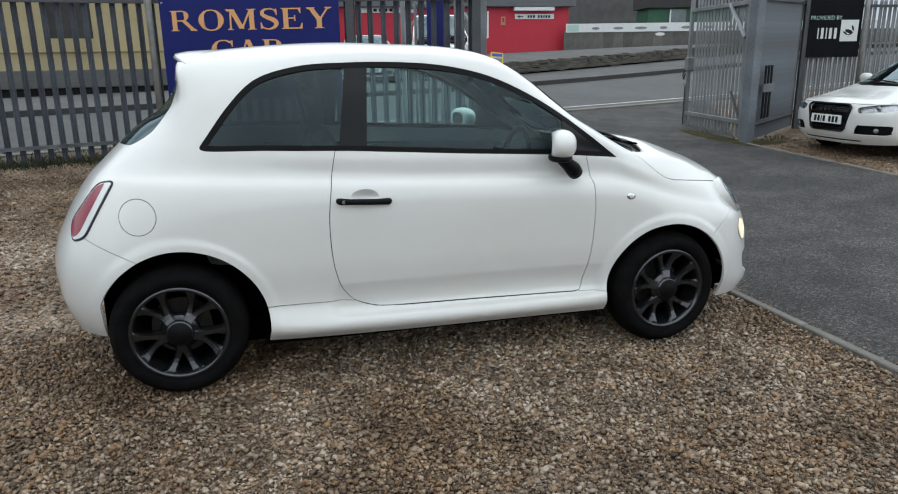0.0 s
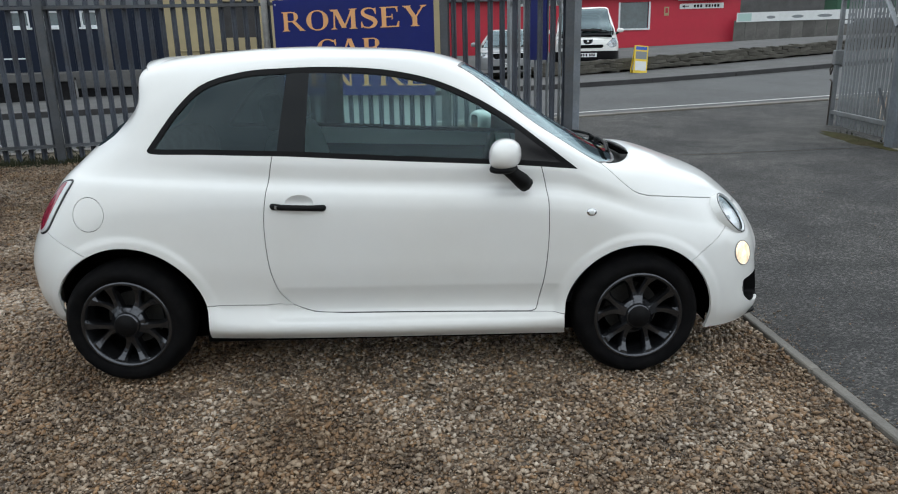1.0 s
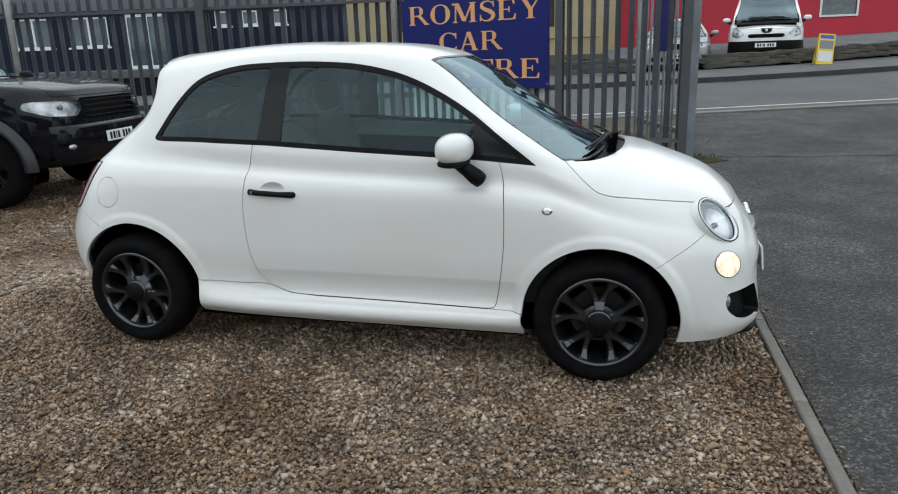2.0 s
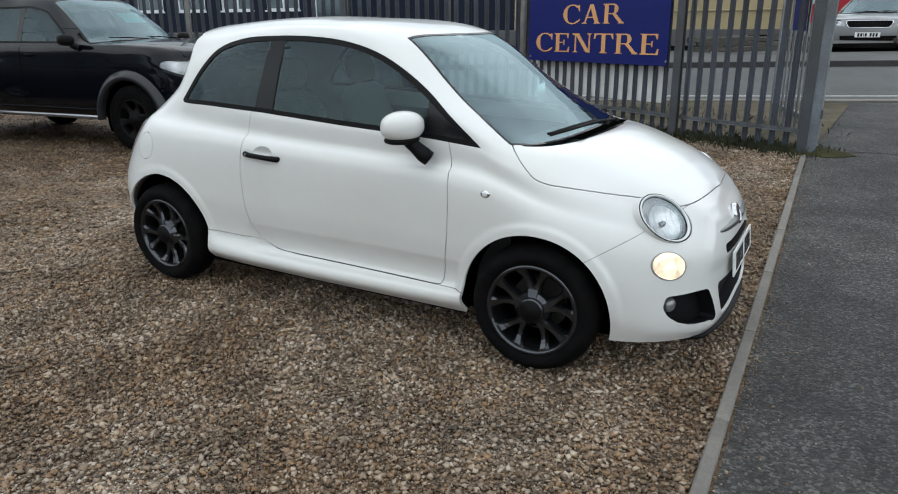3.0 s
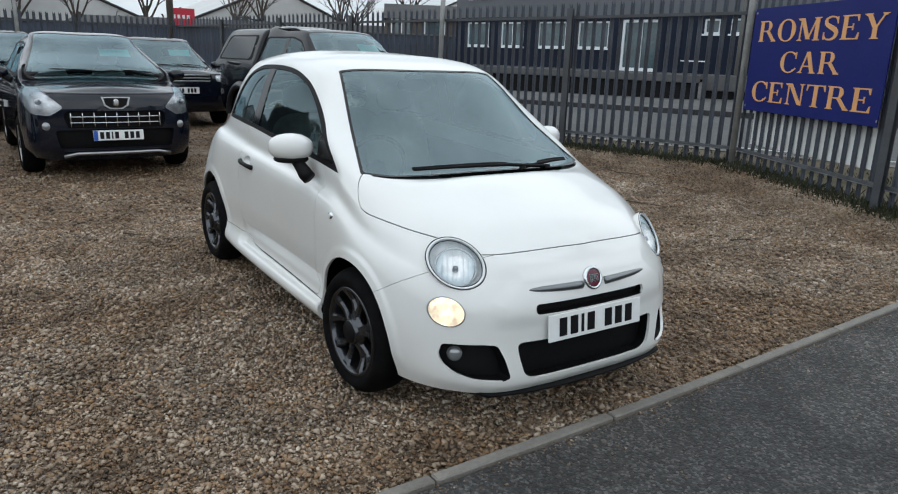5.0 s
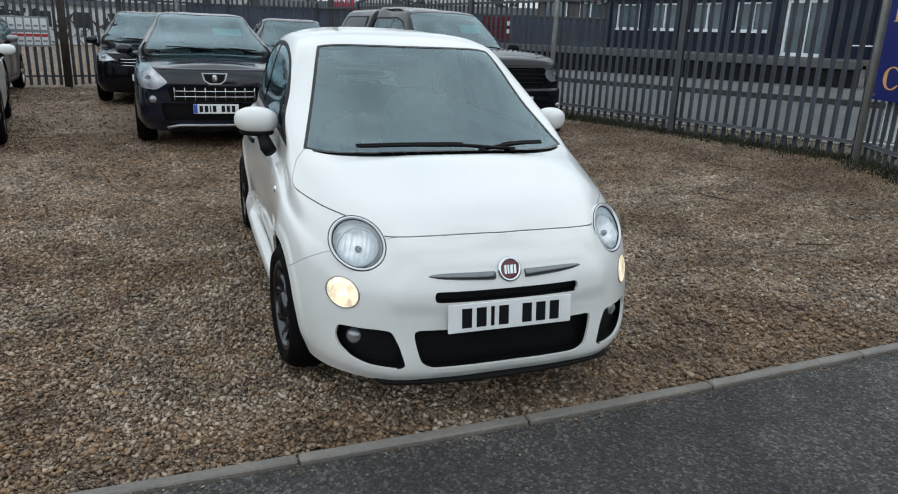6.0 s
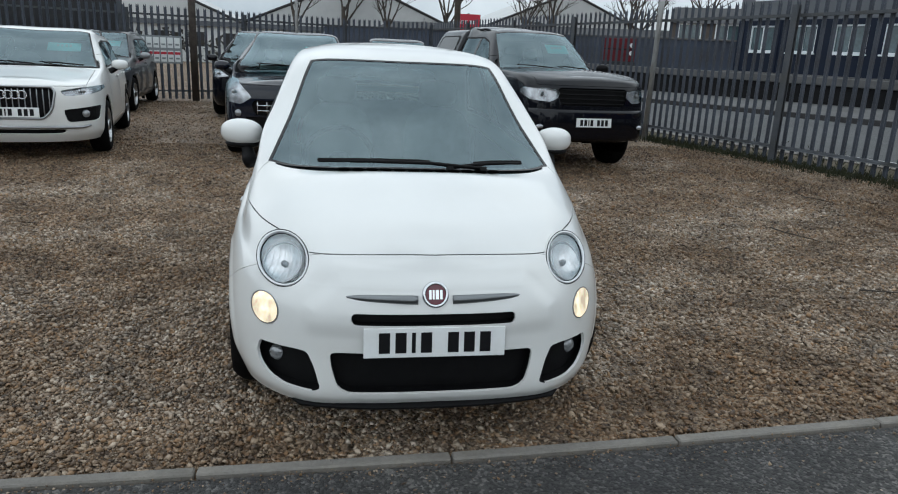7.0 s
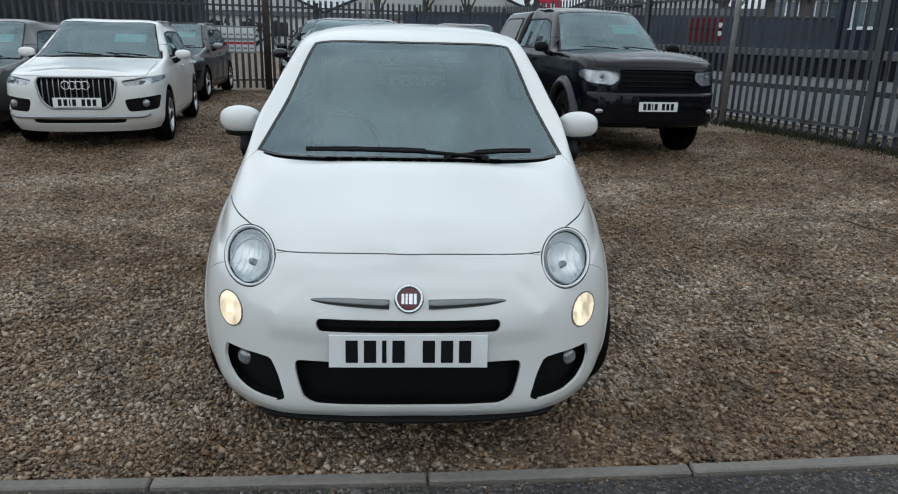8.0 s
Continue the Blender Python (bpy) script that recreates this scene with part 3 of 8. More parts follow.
    def put(self, name, label, material, parent, sides="both", sink=0.0, thick=0.0, text=""):
        got = self.arrays(label, sides, sink, thick)
        if got is None:
            return None
        V, N, T = got
        # weld what coincides, with the normals kept corner by corner
        _, first, back = np.unique(np.round(V, 5), axis=0, return_index=True, return_inverse=True)
        W = back.ravel()[T]
        ok = (W[:, 0] != W[:, 1]) & (W[:, 1] != W[:, 2]) & (W[:, 0] != W[:, 2])
        ob = link(name, V[first], W[ok], material, parent, text, True)
        ob.data.normals_split_custom_set(N[T[ok]].reshape(-1, 3).tolist())
        return ob

    def recess(self, name, label, material, parent, depth, way=(-1, 0, 0), sides="both", text=""):
        """The floor and the walls of an opening whose skin was marked with that label."""
        got = self.arrays(label, "right")
        V, N, T = got
        E = np.concatenate([T[:, [0, 1]], T[:, [1, 2]], T[:, [2, 0]]])
        _, first, count = np.unique(np.sort(E, axis=1), axis=0, return_index=True, return_counts=True)
        rim = E[first[count == 1]]
        rim = rim[(np.abs(V[rim][:, :, 1]) > 2e-4).any(axis=1)]
        inner = V + np.array(way) * depth
        n = len(V)
        F = [tuple(t + n) for t in T] + [(b, a, a + n, b + n) for a, b in rim]
        V2 = np.concatenate([V, inner])
        if sides == "both":
            m = len(V2)
            F = F + [tuple(i + m for i in q[::-1]) for q in F]
            V2 = np.concatenate([V2, V2 * np.array((1, -1, 1))])
        elif sides == "left":
            V2 = V2 * np.array((1, -1, 1))
            F = [q[::-1] for q in F]
        return link(name, V2, F, material, parent, text)


def xz(f):
    return lambda P: f(P[:, [0, 2]])


def yz(f, xmin=None, xmax=None):
    """An outline seen from the end of the car, on skin beyond xmin or before xmax."""
    def g(P):
        d = f(np.stack([-P[:, 1], P[:, 2]], axis=1))
        if xmin is not None:
            d = np.maximum(d, xmin - P[:, 0])
        if xmax is not None:
            d = np.maximum(d, P[:, 0] - xmax)
        return d
    return g


def xy(f, zmin=0.0):
    def g(P):
        return np.maximum(f(np.stack([P[:, 0], -P[:, 1]], axis=1)), zmin - P[:, 2])
    return g


def ease(t):
    """A soft step from 0 to 1."""
    t = np.clip(t, 0, 1)
    return t * t * (3 - 2 * t)


def side(f, ymin=0.3):
    """An outline seen from the side, on skin further out than ymin."""
    def g(P):
        return np.maximum(f(P[:, [0, 2]]), P[:, 1] + ymin)
    return g


def circle(cx, cz, r):
    return lambda Q: np.hypot(Q[:, 0] - cx, Q[:, 1] - cz) - r


def oval(cy, cz, ry, rz, lean=0.0):
    c, s = math.cos(lean), math.sin(lean)
    def f(Q):
        a, b = Q[:, 0] - cy, Q[:, 1] - cz
        u, w = (a * c + b * s) / ry, (-a * s + b * c) / rz
        return (np.hypot(u, w) - 1) * min(ry, rz)
    return f


class Plane:
    """A tilted plane on the right side of a car, for round lamps: its own axes u and v, turned by roll, and its normal n."""

    def __init__(self, centre, yaw, pitch, roll):
        self.c = np.array(centre)
        self.n = np.array((math.cos(pitch) * math.cos(yaw), math.cos(pitch) * math.sin(yaw), math.sin(pitch)))
        u = np.cross((0, 0, 1), self.n)
        u /= np.linalg.norm(u)
        v = np.cross(self.n, u)
        self.u, self.v = math.cos(roll) * u + math.sin(roll) * v, -math.sin(roll) * u + math.cos(roll) * v
        self.side, self.up = u, v

    def oval(self, a, b, reach=.11):
        def f(P):
            q = P - self.c
            d = (np.hypot(q @ self.u / a, q @ self.v / b) - 1) * min(a, b)
            return np.maximum(d, np.abs(q @ self.n) - reach)
        return f

    def ring(self, profile, a, b, sg, shift=(0, 0), n=40):
        """Walls turned round the normal: each pair gives the share of the oval's size and the height over the plane."""
        V, F = [], []
        c = self.c + self.side * shift[0] + self.up * shift[1]
        for k, h in profile:
            for i in range(n):
                w = 2 * math.pi * i / n
                p = c + self.u * (a * k * math.cos(w)) + self.v * (b * k * math.sin(w)) + self.n * h
                V.append((p[0], p[1] if sg < 0 else -p[1], p[2]))
        for j in range(len(profile) - 1):
            for i in range(n):
                q = (j * n + i, j * n + (i + 1) % n, (j + 1) * n + (i + 1) % n, (j + 1) * n + i)
                F.append(q if sg < 0 else q[::-1])
        return V, F


def wheel(parent, x, y, z, radius, rim_r, width, spokes, rim_mat, turn=0.0, spin=0.0, twin=True, detail=1):
    """A wheel: tyre, rim barrel, spokes, centre cap, brake disc; its outer face looks along -y (y below zero) or +y."""
    out = -1 if y < 0 else 1
    w = part("wheel", bmesh.new(), M_RUBBER, parent)
    w.matrix_basis = pose(x, y, z, 0, 0, turn) @ (pose(0, 0, 0) if out < 0 else pose(0, 0, 0, 0, 0, 180))
    hw, R, r = width / 2, radius, rim_r
    prof = [(r, 0.01 + hw), (r + 0.02, hw + 0.006), ((R + r) / 2, hw + 0.012), (R - 0.025, hw - 0.002), (R - 0.006, hw - 0.03), (R, 0.4 * hw), (R, -0.4 * hw), (R - 0.006, -hw + 0.03), (R - 0.025, -hw + 0.002), ((R + r) / 2, -hw - 0.012), (r + 0.02, -hw - 0.006), (r, -hw + 0.004), (r - 0.004, -hw + 0.02)]
    V, F = lathe(prof, 40 + 16 * detail)
    t = link("tyre", V, F, M_RUBBER, w, "", True)
    V, F = lathe([(r + 0.001, -hw + 0.004), (r - 0.006, -hw - 0.002), (r - 0.016, -hw + 0.004), (r - 0.02, -hw + 0.03), (r - 0.035, 0.0), (r - 0.03, hw)], 40 + 16 * detail)
    link("rim", V, F, rim_mat, w, "", True)
    V, F = lathe([(0.0, 0.03), (r * 0.62, 0.03), (r * 0.62, 0.045), (0.0, 0.045)], 32)
    link("brake_disc", V, F, M_STEEL, w, "", False)
    V, F = lathe([(r - 0.03, 0.06), (0.0, 0.061)], 32)
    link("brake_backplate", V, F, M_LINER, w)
    face = -hw + 0.018
    V, F = lathe([(0.0, face - 0.022), (r * 0.25, face - 0.02), (r * 0.285, face - 0.012), (r * 0.29, face), (r * 0.37, face + 0.006), (r * 0.41, face + 0.03), (0.0, face + 0.04)], 32)
    link("hub", V, F, rim_mat, w, "", True)
    V, F = lathe([(0.0, face - 0.026), (r * 0.235, face - 0.025), (r * 0.25, face - 0.02)], 28)
    link("centre_cap", V, F, M_BLACK, w, "", True)
    base = None
    # one spoke: a tapered bar, crowned and dished, or two that part towards the rim
    bm = bmesh.new()
    for lean in ((-1, 1) if twin else (0,)):
        prev = None
        n = 9
        for i in range(n):
            q = i / (n - 1)
            rad = r * 0.28 + (r * 0.95 - r * 0.28) * q
            a = lean * (0.02 + 0.30 * q ** .75) * (5 / spokes)
            cx, cz = rad * math.sin(a), rad * math.cos(a)
            half = (0.0128 + 0.015 * (1 - q) ** 4 + 0.022 * q ** 5) * r / 0.2 * (1.0 if twin else 1.9)
            dish = face - 0.004 + 0.02 * math.sin(math.pi * min(1, q * 1.1)) - 0.008 * q
            ta = Vector((math.cos(a), 0, -math.sin(a)))
            c = Vector((cx, dish, cz))
            ring = [bm.verts.new(c - ta * half + Vector((0, 0.012, 0))), bm.verts.new(c - ta * half * 0.6), bm.verts.new(c + ta * half * 0.6), bm.verts.new(c + ta * half + Vector((0, 0.012, 0))), bm.verts.new(c + ta * half * 0.95 + Vector((0, 0.05, 0))), bm.verts.new(c - ta * half * 0.95 + Vector((0, 0.05, 0)))]
            if prev:
                for k in range(6):
                    bm.faces.new((prev[k], prev[(k + 1) % 6], ring[(k + 1) % 6], ring[k]))
            prev = ring
    bmesh.ops.recalc_face_normals(bm, faces=bm.faces[:])
    for k in range(spokes):
        m = Matrix.Rotation(radians(spin) + 2 * math.pi * k / spokes, 4, "Y")
        if base is None:
            base = part("spoke", bm, rim_mat, w)
            base.matrix_basis = m
        else:
            again(base, m, w)
    return w


def bars(parent, name, ink, centre, widths, height, gap, face="x", depth=0.002):
    """Plain upright bars that stand for the characters of a plate or notice, in a row along y (face x) or x (face y)."""
    s = -(sum(abs(w) for w in widths) + gap * (len(widths) - 1)) / 2
    made = {}
    for w in widths:
        if w > 0:
            at = (centre[0], centre[1] + s + w / 2, centre[2]) if face == "x" else (centre[0] + s + w / 2, centre[1], centre[2])
            if w in made:
                again(made[w], pose(*at), parent)
            else:
                made[w] = box(name, (0, -w / 2, -height / 2), (depth, w / 2, height / 2), ink, parent) if face == "x" else box(name, (-w / 2, -depth, -height / 2), (w / 2, 0, height / 2), ink, parent)
                made[w].matrix_basis = pose(*at)
        s += abs(w) + gap


def number_plate(parent, x, z, tilt=4.0, y=0.0, blue=False, w=0.52, turn=0.0):
    p = box("number_plate", (-0.004, -w / 2, -0.0555), (0.004, w / 2, 0.0555), M_PLATE, parent, 0.002, "white plate with black characters as plain bars")
    p.matrix_basis = pose(x, y, z, 0, -tilt, turn)
    bars(p, "character_bar", M_INK, (0.004, 0.012 if blue else 0.0, 0.0), [0.04, 0.04, 0.014, 0.04, -0.02, 0.04, 0.04, 0.04], 0.076, 0.0195)
    if blue:
        box("plate_band", (0.0035, -w / 2 + 0.002, -0.053), (0.0055, -w / 2 + 0.045, 0.053), M_PLATEBLUE, p)
    return p


def liner(parent, x, z, r, y0, y1, a0=-.12, a1=1.12, x_min=-99.0):
    """The dark half drum over a wheel."""
    V, F = [], []
    n = 20
    for k in range(n + 1):
        a = math.pi * (a0 + (a1 - a0) * k / n)
        tuck = 1 - .09 * max(0.0, math.cos(a) - .75) / .25 * (1 if math.sin(a) < .6 else 0)
        for y in (y0 * tuck, y1):
            V.append((max(x + r * math.cos(a), x_min), y, z + r * math.sin(a)))
    for k in range(n):
        F.append((2 * k, 2 * k + 2, 2 * k + 3, 2 * k + 1))
    V.append((x, y1, z - 0.02))
    c = len(V) - 1
    for k in range(n):
        F.append((2 * k + 1, 2 * k + 3, c))
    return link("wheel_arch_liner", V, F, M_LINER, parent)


def seat(parent, x, y, z, material, width=0.46):
    """A front seat: cushion, backrest and headrest."""
    V, F = ellipsoid((x, y, z), (0.26, width / 2, 0.09), 10, 20, 0.6)
    s = link("seat", V, F, material, parent, "", True)
    V, F = ellipsoid((0, 0, 0.28), (0.075, width / 2, 0.31), 12, 20, 0.6)
    b = link("backrest", V, F, material, s, "", True)
    b.matrix_basis = pose(x - 0.24, y, z + 0.02, 0, -14, 0)
    V, F = ellipsoid((0, 0, 0.68), (0.045, 0.13, 0.085), 10, 18, 0.6)
    h = link("headrest", V, F, material, s, "", True)
    h.matrix_basis = pose(x - 0.25, y, z + 0.02, 0, -12, 0)
    return s


# ---- the small white hatchback ----
def small_hatchback():
    car = thing("small_hatchback", pose(0, 0, 0.0, 0, 0.4, 0), "glossy white three-door hatchback parked on gravel, lit running lamps", "car")
    # control lines from sill to roof, each from the nose round the side to the tail
    p0 = [(1.842, 0, .192), (1.838, .25, .192), (1.806, .455, .192), (1.685, .612, .193), (1.51, .71, .195), (1.2, .74, .20), (1.0, .745, .20), (.85, .745, .20), (.35, .745, .20), (-.2, .745, .20), (-.72, .745, .205), (-1.15, .74, .22), (-1.42, .70, .26), (-1.56, .60, .27), (-1.63, .35, .27), (-1.65, 0, .27)]
    p1 = [(1.868, 0, .238), (1.864, .25, .238), (1.831, .464, .24), (1.705, .628, .25), (1.515, .735, .265), (1.2, .785, .265), (1.0, .79, .26), (.85, .79, .255), (.35, .792, .25), (-.2, .792, .25), (-.72, .792, .255), (-1.15, .785, .28), (-1.43, .735, .33), (-1.58, .625, .34), (-1.66, .36, .34), (-1.68, 0, .34)]
    p2 = [(1.861, 0, .385), (1.854, .26, .385), (1.811, .47, .385), (1.693, .63, .385), (1.51, .752, .385), (1.2, .806, .385), (1.0, .795, .375), (.85, .768, .365), (.35, .750, .355), (-.2, .750, .355), (-.72, .765, .365), (-1.15, .806, .41), (-1.44, .765, .44), (-1.595, .645, .44), (-1.685, .37, .44), (-1.70, 0, .44)]
    p3 = [(1.848, 0, .53), (1.838, .27, .53), (1.788, .475, .53), (1.672, .622, .53), (1.50, .742, .535), (1.2, .802, .545), (1.0, .79, .55), (.85, .778, .55), (.35, .764, .56), (-.2, .762, .56), (-.72, .775, .57), (-1.15, .802, .59), (-1.43, .76, .61), (-1.585, .64, .61), (-1.68, .37, .61), (-1.695, 0, .61)]
    p4 = [(1.812, 0, .625), (1.80, .255, .63), (1.757, .44, .635), (1.648, .585, .64), (1.49, .70, .665), (1.2, .762, .725), (1.0, .76, .79), (.85, .755, .825), (.35, .743, .85), (-.2, .738, .87), (-.72, .738, .895), (-1.12, .73, .915), (-1.31, .67, .92), (-1.43, .565, .92), (-1.505, .34, .92), (-1.53, 0, .92)]
    p5 = [(1.79, 0, .67), (1.778, .24, .68), (1.735, .41, .69), (1.612, .54, .705), (1.45, .645, .76), (1.22, .712, .815), (.97, .72, .90), (.84, .712, .945), (.35, .703, .978), (-.2, .697, 1.003), (-.72, .685, 1.035), (-1.06, .648, 1.06), (-1.18, .57, 1.075), (-1.265, .455, 1.085), (-1.325, .27, 1.095), (-1.345, 0, 1.095)]
    p6 = [(1.772, 0, .702), (1.757, .2, .712), (1.70, .355, .745), (1.575, .46, .80), (1.41, .52, .862), (1.23, .555, .915), (1.0, .615, .962), (.745, .645, 1.085), (.30, .60, 1.315), (-.2, .568, 1.39), (-.72, .575, 1.335), (-1.03, .555, 1.25), (-1.11, .49, 1.205), (-1.165, .39, 1.185), (-1.205, .22, 1.185), (-1.22, 0, 1.185)]
    p7 = [(1.757, 0, .727), (1.745, .10, .735), (1.70, .2, .775), (1.60, .27, .832), (1.44, .30, .893), (1.26, .31, .95), (1.08, .35, .963), (.855, .38, 1.085), (.345, .485, 1.388), (-.2, .445, 1.452), (-.72, .445, 1.43), (-1.08, .42, 1.37), (-1.10, .37, 1.31), (-1.13, .29, 1.25), (-1.16, .17, 1.24), (-1.17, 0, 1.235)]
    p8 = [(1.745, 0, .747), (1.735, 0, .757), (1.70, 0, .785), (1.62, 0, .843), (1.46, 0, .908), (1.28, 0, .963), (1.12, 0, .966), (.885, 0, 1.09), (.375, 0, 1.412), (-.2, 0, 1.482), (-.72, 0, 1.472), (-1.07, 0, 1.425), (-1.13, 0, 1.37), (-1.145, 0, 1.30), (-1.155, 0, 1.27), (-1.16, 0, 1.26)]
    # the body draws in towards the tail
    def drawn(line, share):
        return [(x, y * (1 - share * .045 * float(ease((-.5 - x) / .6))), z) for x, y, z in line]
    p0, p1, p2, p3, p4, p5, p6 = (drawn(q, w) for q, w in ((p0, 1), (p1, 1), (p2, 1), (p3, 1), (p4, 1), (p5, .9), (p6, .4)))
    k = [0, 0, 0, 0, .15, .4, .8, 1, 1, 1, 1, 1, .6, .2, 0, 0]
    pa = [(a[0] * .8 + b[0] * .2, (a[1] * .8 + b[1] * .2) - .017 * q, a[2] + (b[2] - a[2]) * (.2 if q < .5 else .16)) for a, b, q in zip(p4, p5, k)]
    s = Shell([p0, p1, p2, p3, p4, pa, p5, p6, p7, p8], 380, 190)
    plateau = poly_distance([(-.3, .662), (.34, .662), (.455, .56), (.47, .40), (-.3, .40)])
    def form(P):
        """Arch lips, the tucked foot of the door and the raised field round the nose bars."""
        x, y, z = P[:, 0], -P[:, 1], P[:, 2]
        out = y > .5
        d = np.zeros(len(P))
        for cx, cz, r in ((1.155, .282, .337), (-1.125, .29, .352)):
            d += .006 * ease((.055 - (np.hypot(x - cx, z - cz) - r)) / .03) * ease((z - .24) / .08) * out
        d -= .028 * np.clip((.44 - z) / .105, 0, 1) * ease((z - .282) / .03) * ease((x + .52) / .08) * ease((.83 - x) / .06) * out
        d += .010 * ease(.5 - plateau(np.stack([y, z], 1)) / .06) * ease((z - .45) / .07) * (x > 1.3)
        return d
    s.bulge(form)
    # wheel openings
    s.mark("hole", side(circle(1.155, .282, .337), .5))
    s.mark("hole", lambda P: np.maximum(side(circle(-1.125, .29, .352), .5)(P), -1.452 - P[:, 0]))
    # side glass with its black surround
    win = smooth_line([(-1.012, 1.052), (-.965, 1.115), (-.875, 1.229), (-.775, 1.320), (-.60, 1.375), (-.382, 1.391), (-.131, 1.3905), (.068, 1.3735), (.269, 1.327), (.441, 1.251), (.589, 1.162), (.71, 1.072), (.875, .945)], 50)
    win = win + [(.875, .945), (.615, .966), (.109, .991), (-.388, 1.02), (-.758, 1.032), (-.955, 1.0335), (-.992, 1.036), (-1.007, 1.042)]
    wd = poly_distance(win)
    s.mark("frame", side(wd, .4))
    s.mark("pane", side(lambda Q: wd(Q) + 0.023, .4), ["frame"])
    s.mark("pillar", side(poly_distance([(-.455, .9), (-.375, 1.45), (-.285, 1.45), (-.325, .9)]), .4), ["pane"])
    s.mark("quarter", side(lambda Q: Q[:, 0] + .4, .4), ["pane"])
    s.mark("sail", side(poly_distance([(.60, .9), (.60, 1.3), (1.0, 1.2), (1.0, .9)]), .4), ["pane"])
    # windscreen, cowl and bonnet
    base = smooth_line([(1.135, -.2), (1.14, 0), (1.132, .2), (1.105, .4), (1.06, .555), (.985, .652)], 24)[4:]
    screen = [(1.14, -.3)] + base + smooth_line([(.36, .475), (.395, .25), (.405, 0), (.405, -.3)], 14)
    s.mark("screen_edge", xy(poly_distance(screen), .85), ["body"])
    sd = poly_distance(screen)
    s.mark("screen", xy(lambda Q: sd(Q) + .014, .85), ["screen_edge"])
    rear = smooth_line([(1.225, -.2), (1.23, 0), (1.21, .25), (1.15, .44), (1.09, .55), (1.03, .615)], 24)
    s.mark("cowl", xy(poly_distance([(.9, -.3)] + rear + [(.9, .615)]), .85), ["body"])
    lz = smooth_line([(.90, 1.02), (.967, .976), (1.09, .868), (1.125, .842), (1.17, .826), (1.25, .815), (1.35, .803), (1.494, .780), (1.62, .752), (1.76, .71)], 60)
    lz = np.array(lz)
    def bonnet(P):
        a = np.interp(P[:, 0], lz[:, 0], lz[:, 1]) - P[:, 2]
        a = np.where(-P[:, 1] < .5, -1.0, a)
        b = np.where(P[:, 0] > 1.3, .744 - .012 * (P[:, 1] / .45) ** 2 - P[:, 2], -1.0)
        return np.maximum(np.maximum(a, b), .9 - P[:, 0])
    s.mark("bonnet", bonnet, ["body"], gap=.0035)
    # door
    door = smooth_line([(-.447, 1.06), (-.478, .9), (-.497, .75), (-.497, .64), (-.483, .51), (-.452, .415), (-.40, .355), (-.31, .322), (-.17, .314)], 30) + smooth_line([(.66, .305), (.695, .312), (.708, .36), (.735, .52), (.745, .7), (.738, .85), (.70, 1.02)], 20)
    s.mark("door", side(poly_distance(door), .4), ["body"], gap=.0035)
    s.mark("bowl", side(oval(-.340, .826, .062, .034), .4), ["door"])
    # front lamps and openings
    lamp = Plane((1.628, -.552, .699), -.556, .587, .986)
    s.mark("hole", lamp.oval(.099, .132), ["body", "bonnet", "gap"])
    s.mark("running_rim", yz(oval(.618, .523, .054, .058, .15), 1.3), ["body"])
    s.mark("running", yz(oval(.618, .523, .050, .054, .15), 1.3), ["running_rim"])
    fog = rounded([(.652, .352), (.640, .398), (.51, .404), (.462, .400), (.436, .345), (.413, .265), (.44, .254), (.55, .26), (.605, .28), (.640, .315)], .014)
    s.mark("fog_hole", yz(poly_distance(fog), 1.3), ["body"])
    low = rounded([(-.3, .400), (.382, .404), (.374, .345), (.352, .272), (.31, .247), (-.3, .242)], .03)
    s.mark("grille_hole", yz(poly_distance(low), 1.3), ["body"])
    slot = rounded([(-.3, .508), (.303, .512), (.303, .553), (-.3, .550)], .019)
    s.mark("slot_hole", yz(poly_distance(slot), 1.3), ["body"])
    # bumper joints, fuel flap, tail lamp, rear window
    s.mark("bumper", lambda P: np.maximum(P[:, 2] - (.552 + .62 * (P[:, 0] - 1.40)), 1.30 - P[:, 0]), ["body"], gap=.0025)
    s.mark("flap", side(circle(-1.268, .786, .073), .4), ["body"], gap=.003)
    tail = rounded([(-1.35, .928), (-1.435, .913), (-1.558, .753), (-1.545, .675), (-1.483, .698)], .035)
    td = poly_distance(tail)
    s.mark("tail_rim", side(td, .3), ["body"])
    s.mark("tail_band", side(lambda Q: td(Q) + .008, .3), ["tail_rim"])
    s.mark("tail", side(lambda Q: np.maximum(td(Q) + .010, td(Q + np.array((.026, -.004))) + .006), .3), ["tail_band"])
    s.mark("rear_bumper", lambda P: np.maximum(P[:, 2] - (.69 - .47 * (P[:, 0] + 1.47)), P[:, 0] + 1.10), ["body"], gap=.0025)
    s.mark("rear_glass", yz(poly_distance(rounded([(-.3, 1.33), (.38, 1.31), (.475, 1.10), (.455, 1.05), (-.3, 1.03)], .05)), None, -1.07), ["body"])
    # skirt under the door
    def skirt(P):
        top = np.interp(P[:, 0], [-.9, -.47, -.40, -.31, -.17, .66, .95], [.368, .362, .352, .320, .3115, .3025, .302])
        return np.maximum(np.maximum(P[:, 2] - top, np.abs(P[:, 0]) - .95), P[:, 1] + .5)
    s.mark("skirt", skirt, ["body", "door"], gap=.003)
    body = s.put("body", "body", M_WHITE, car, thick=.012)
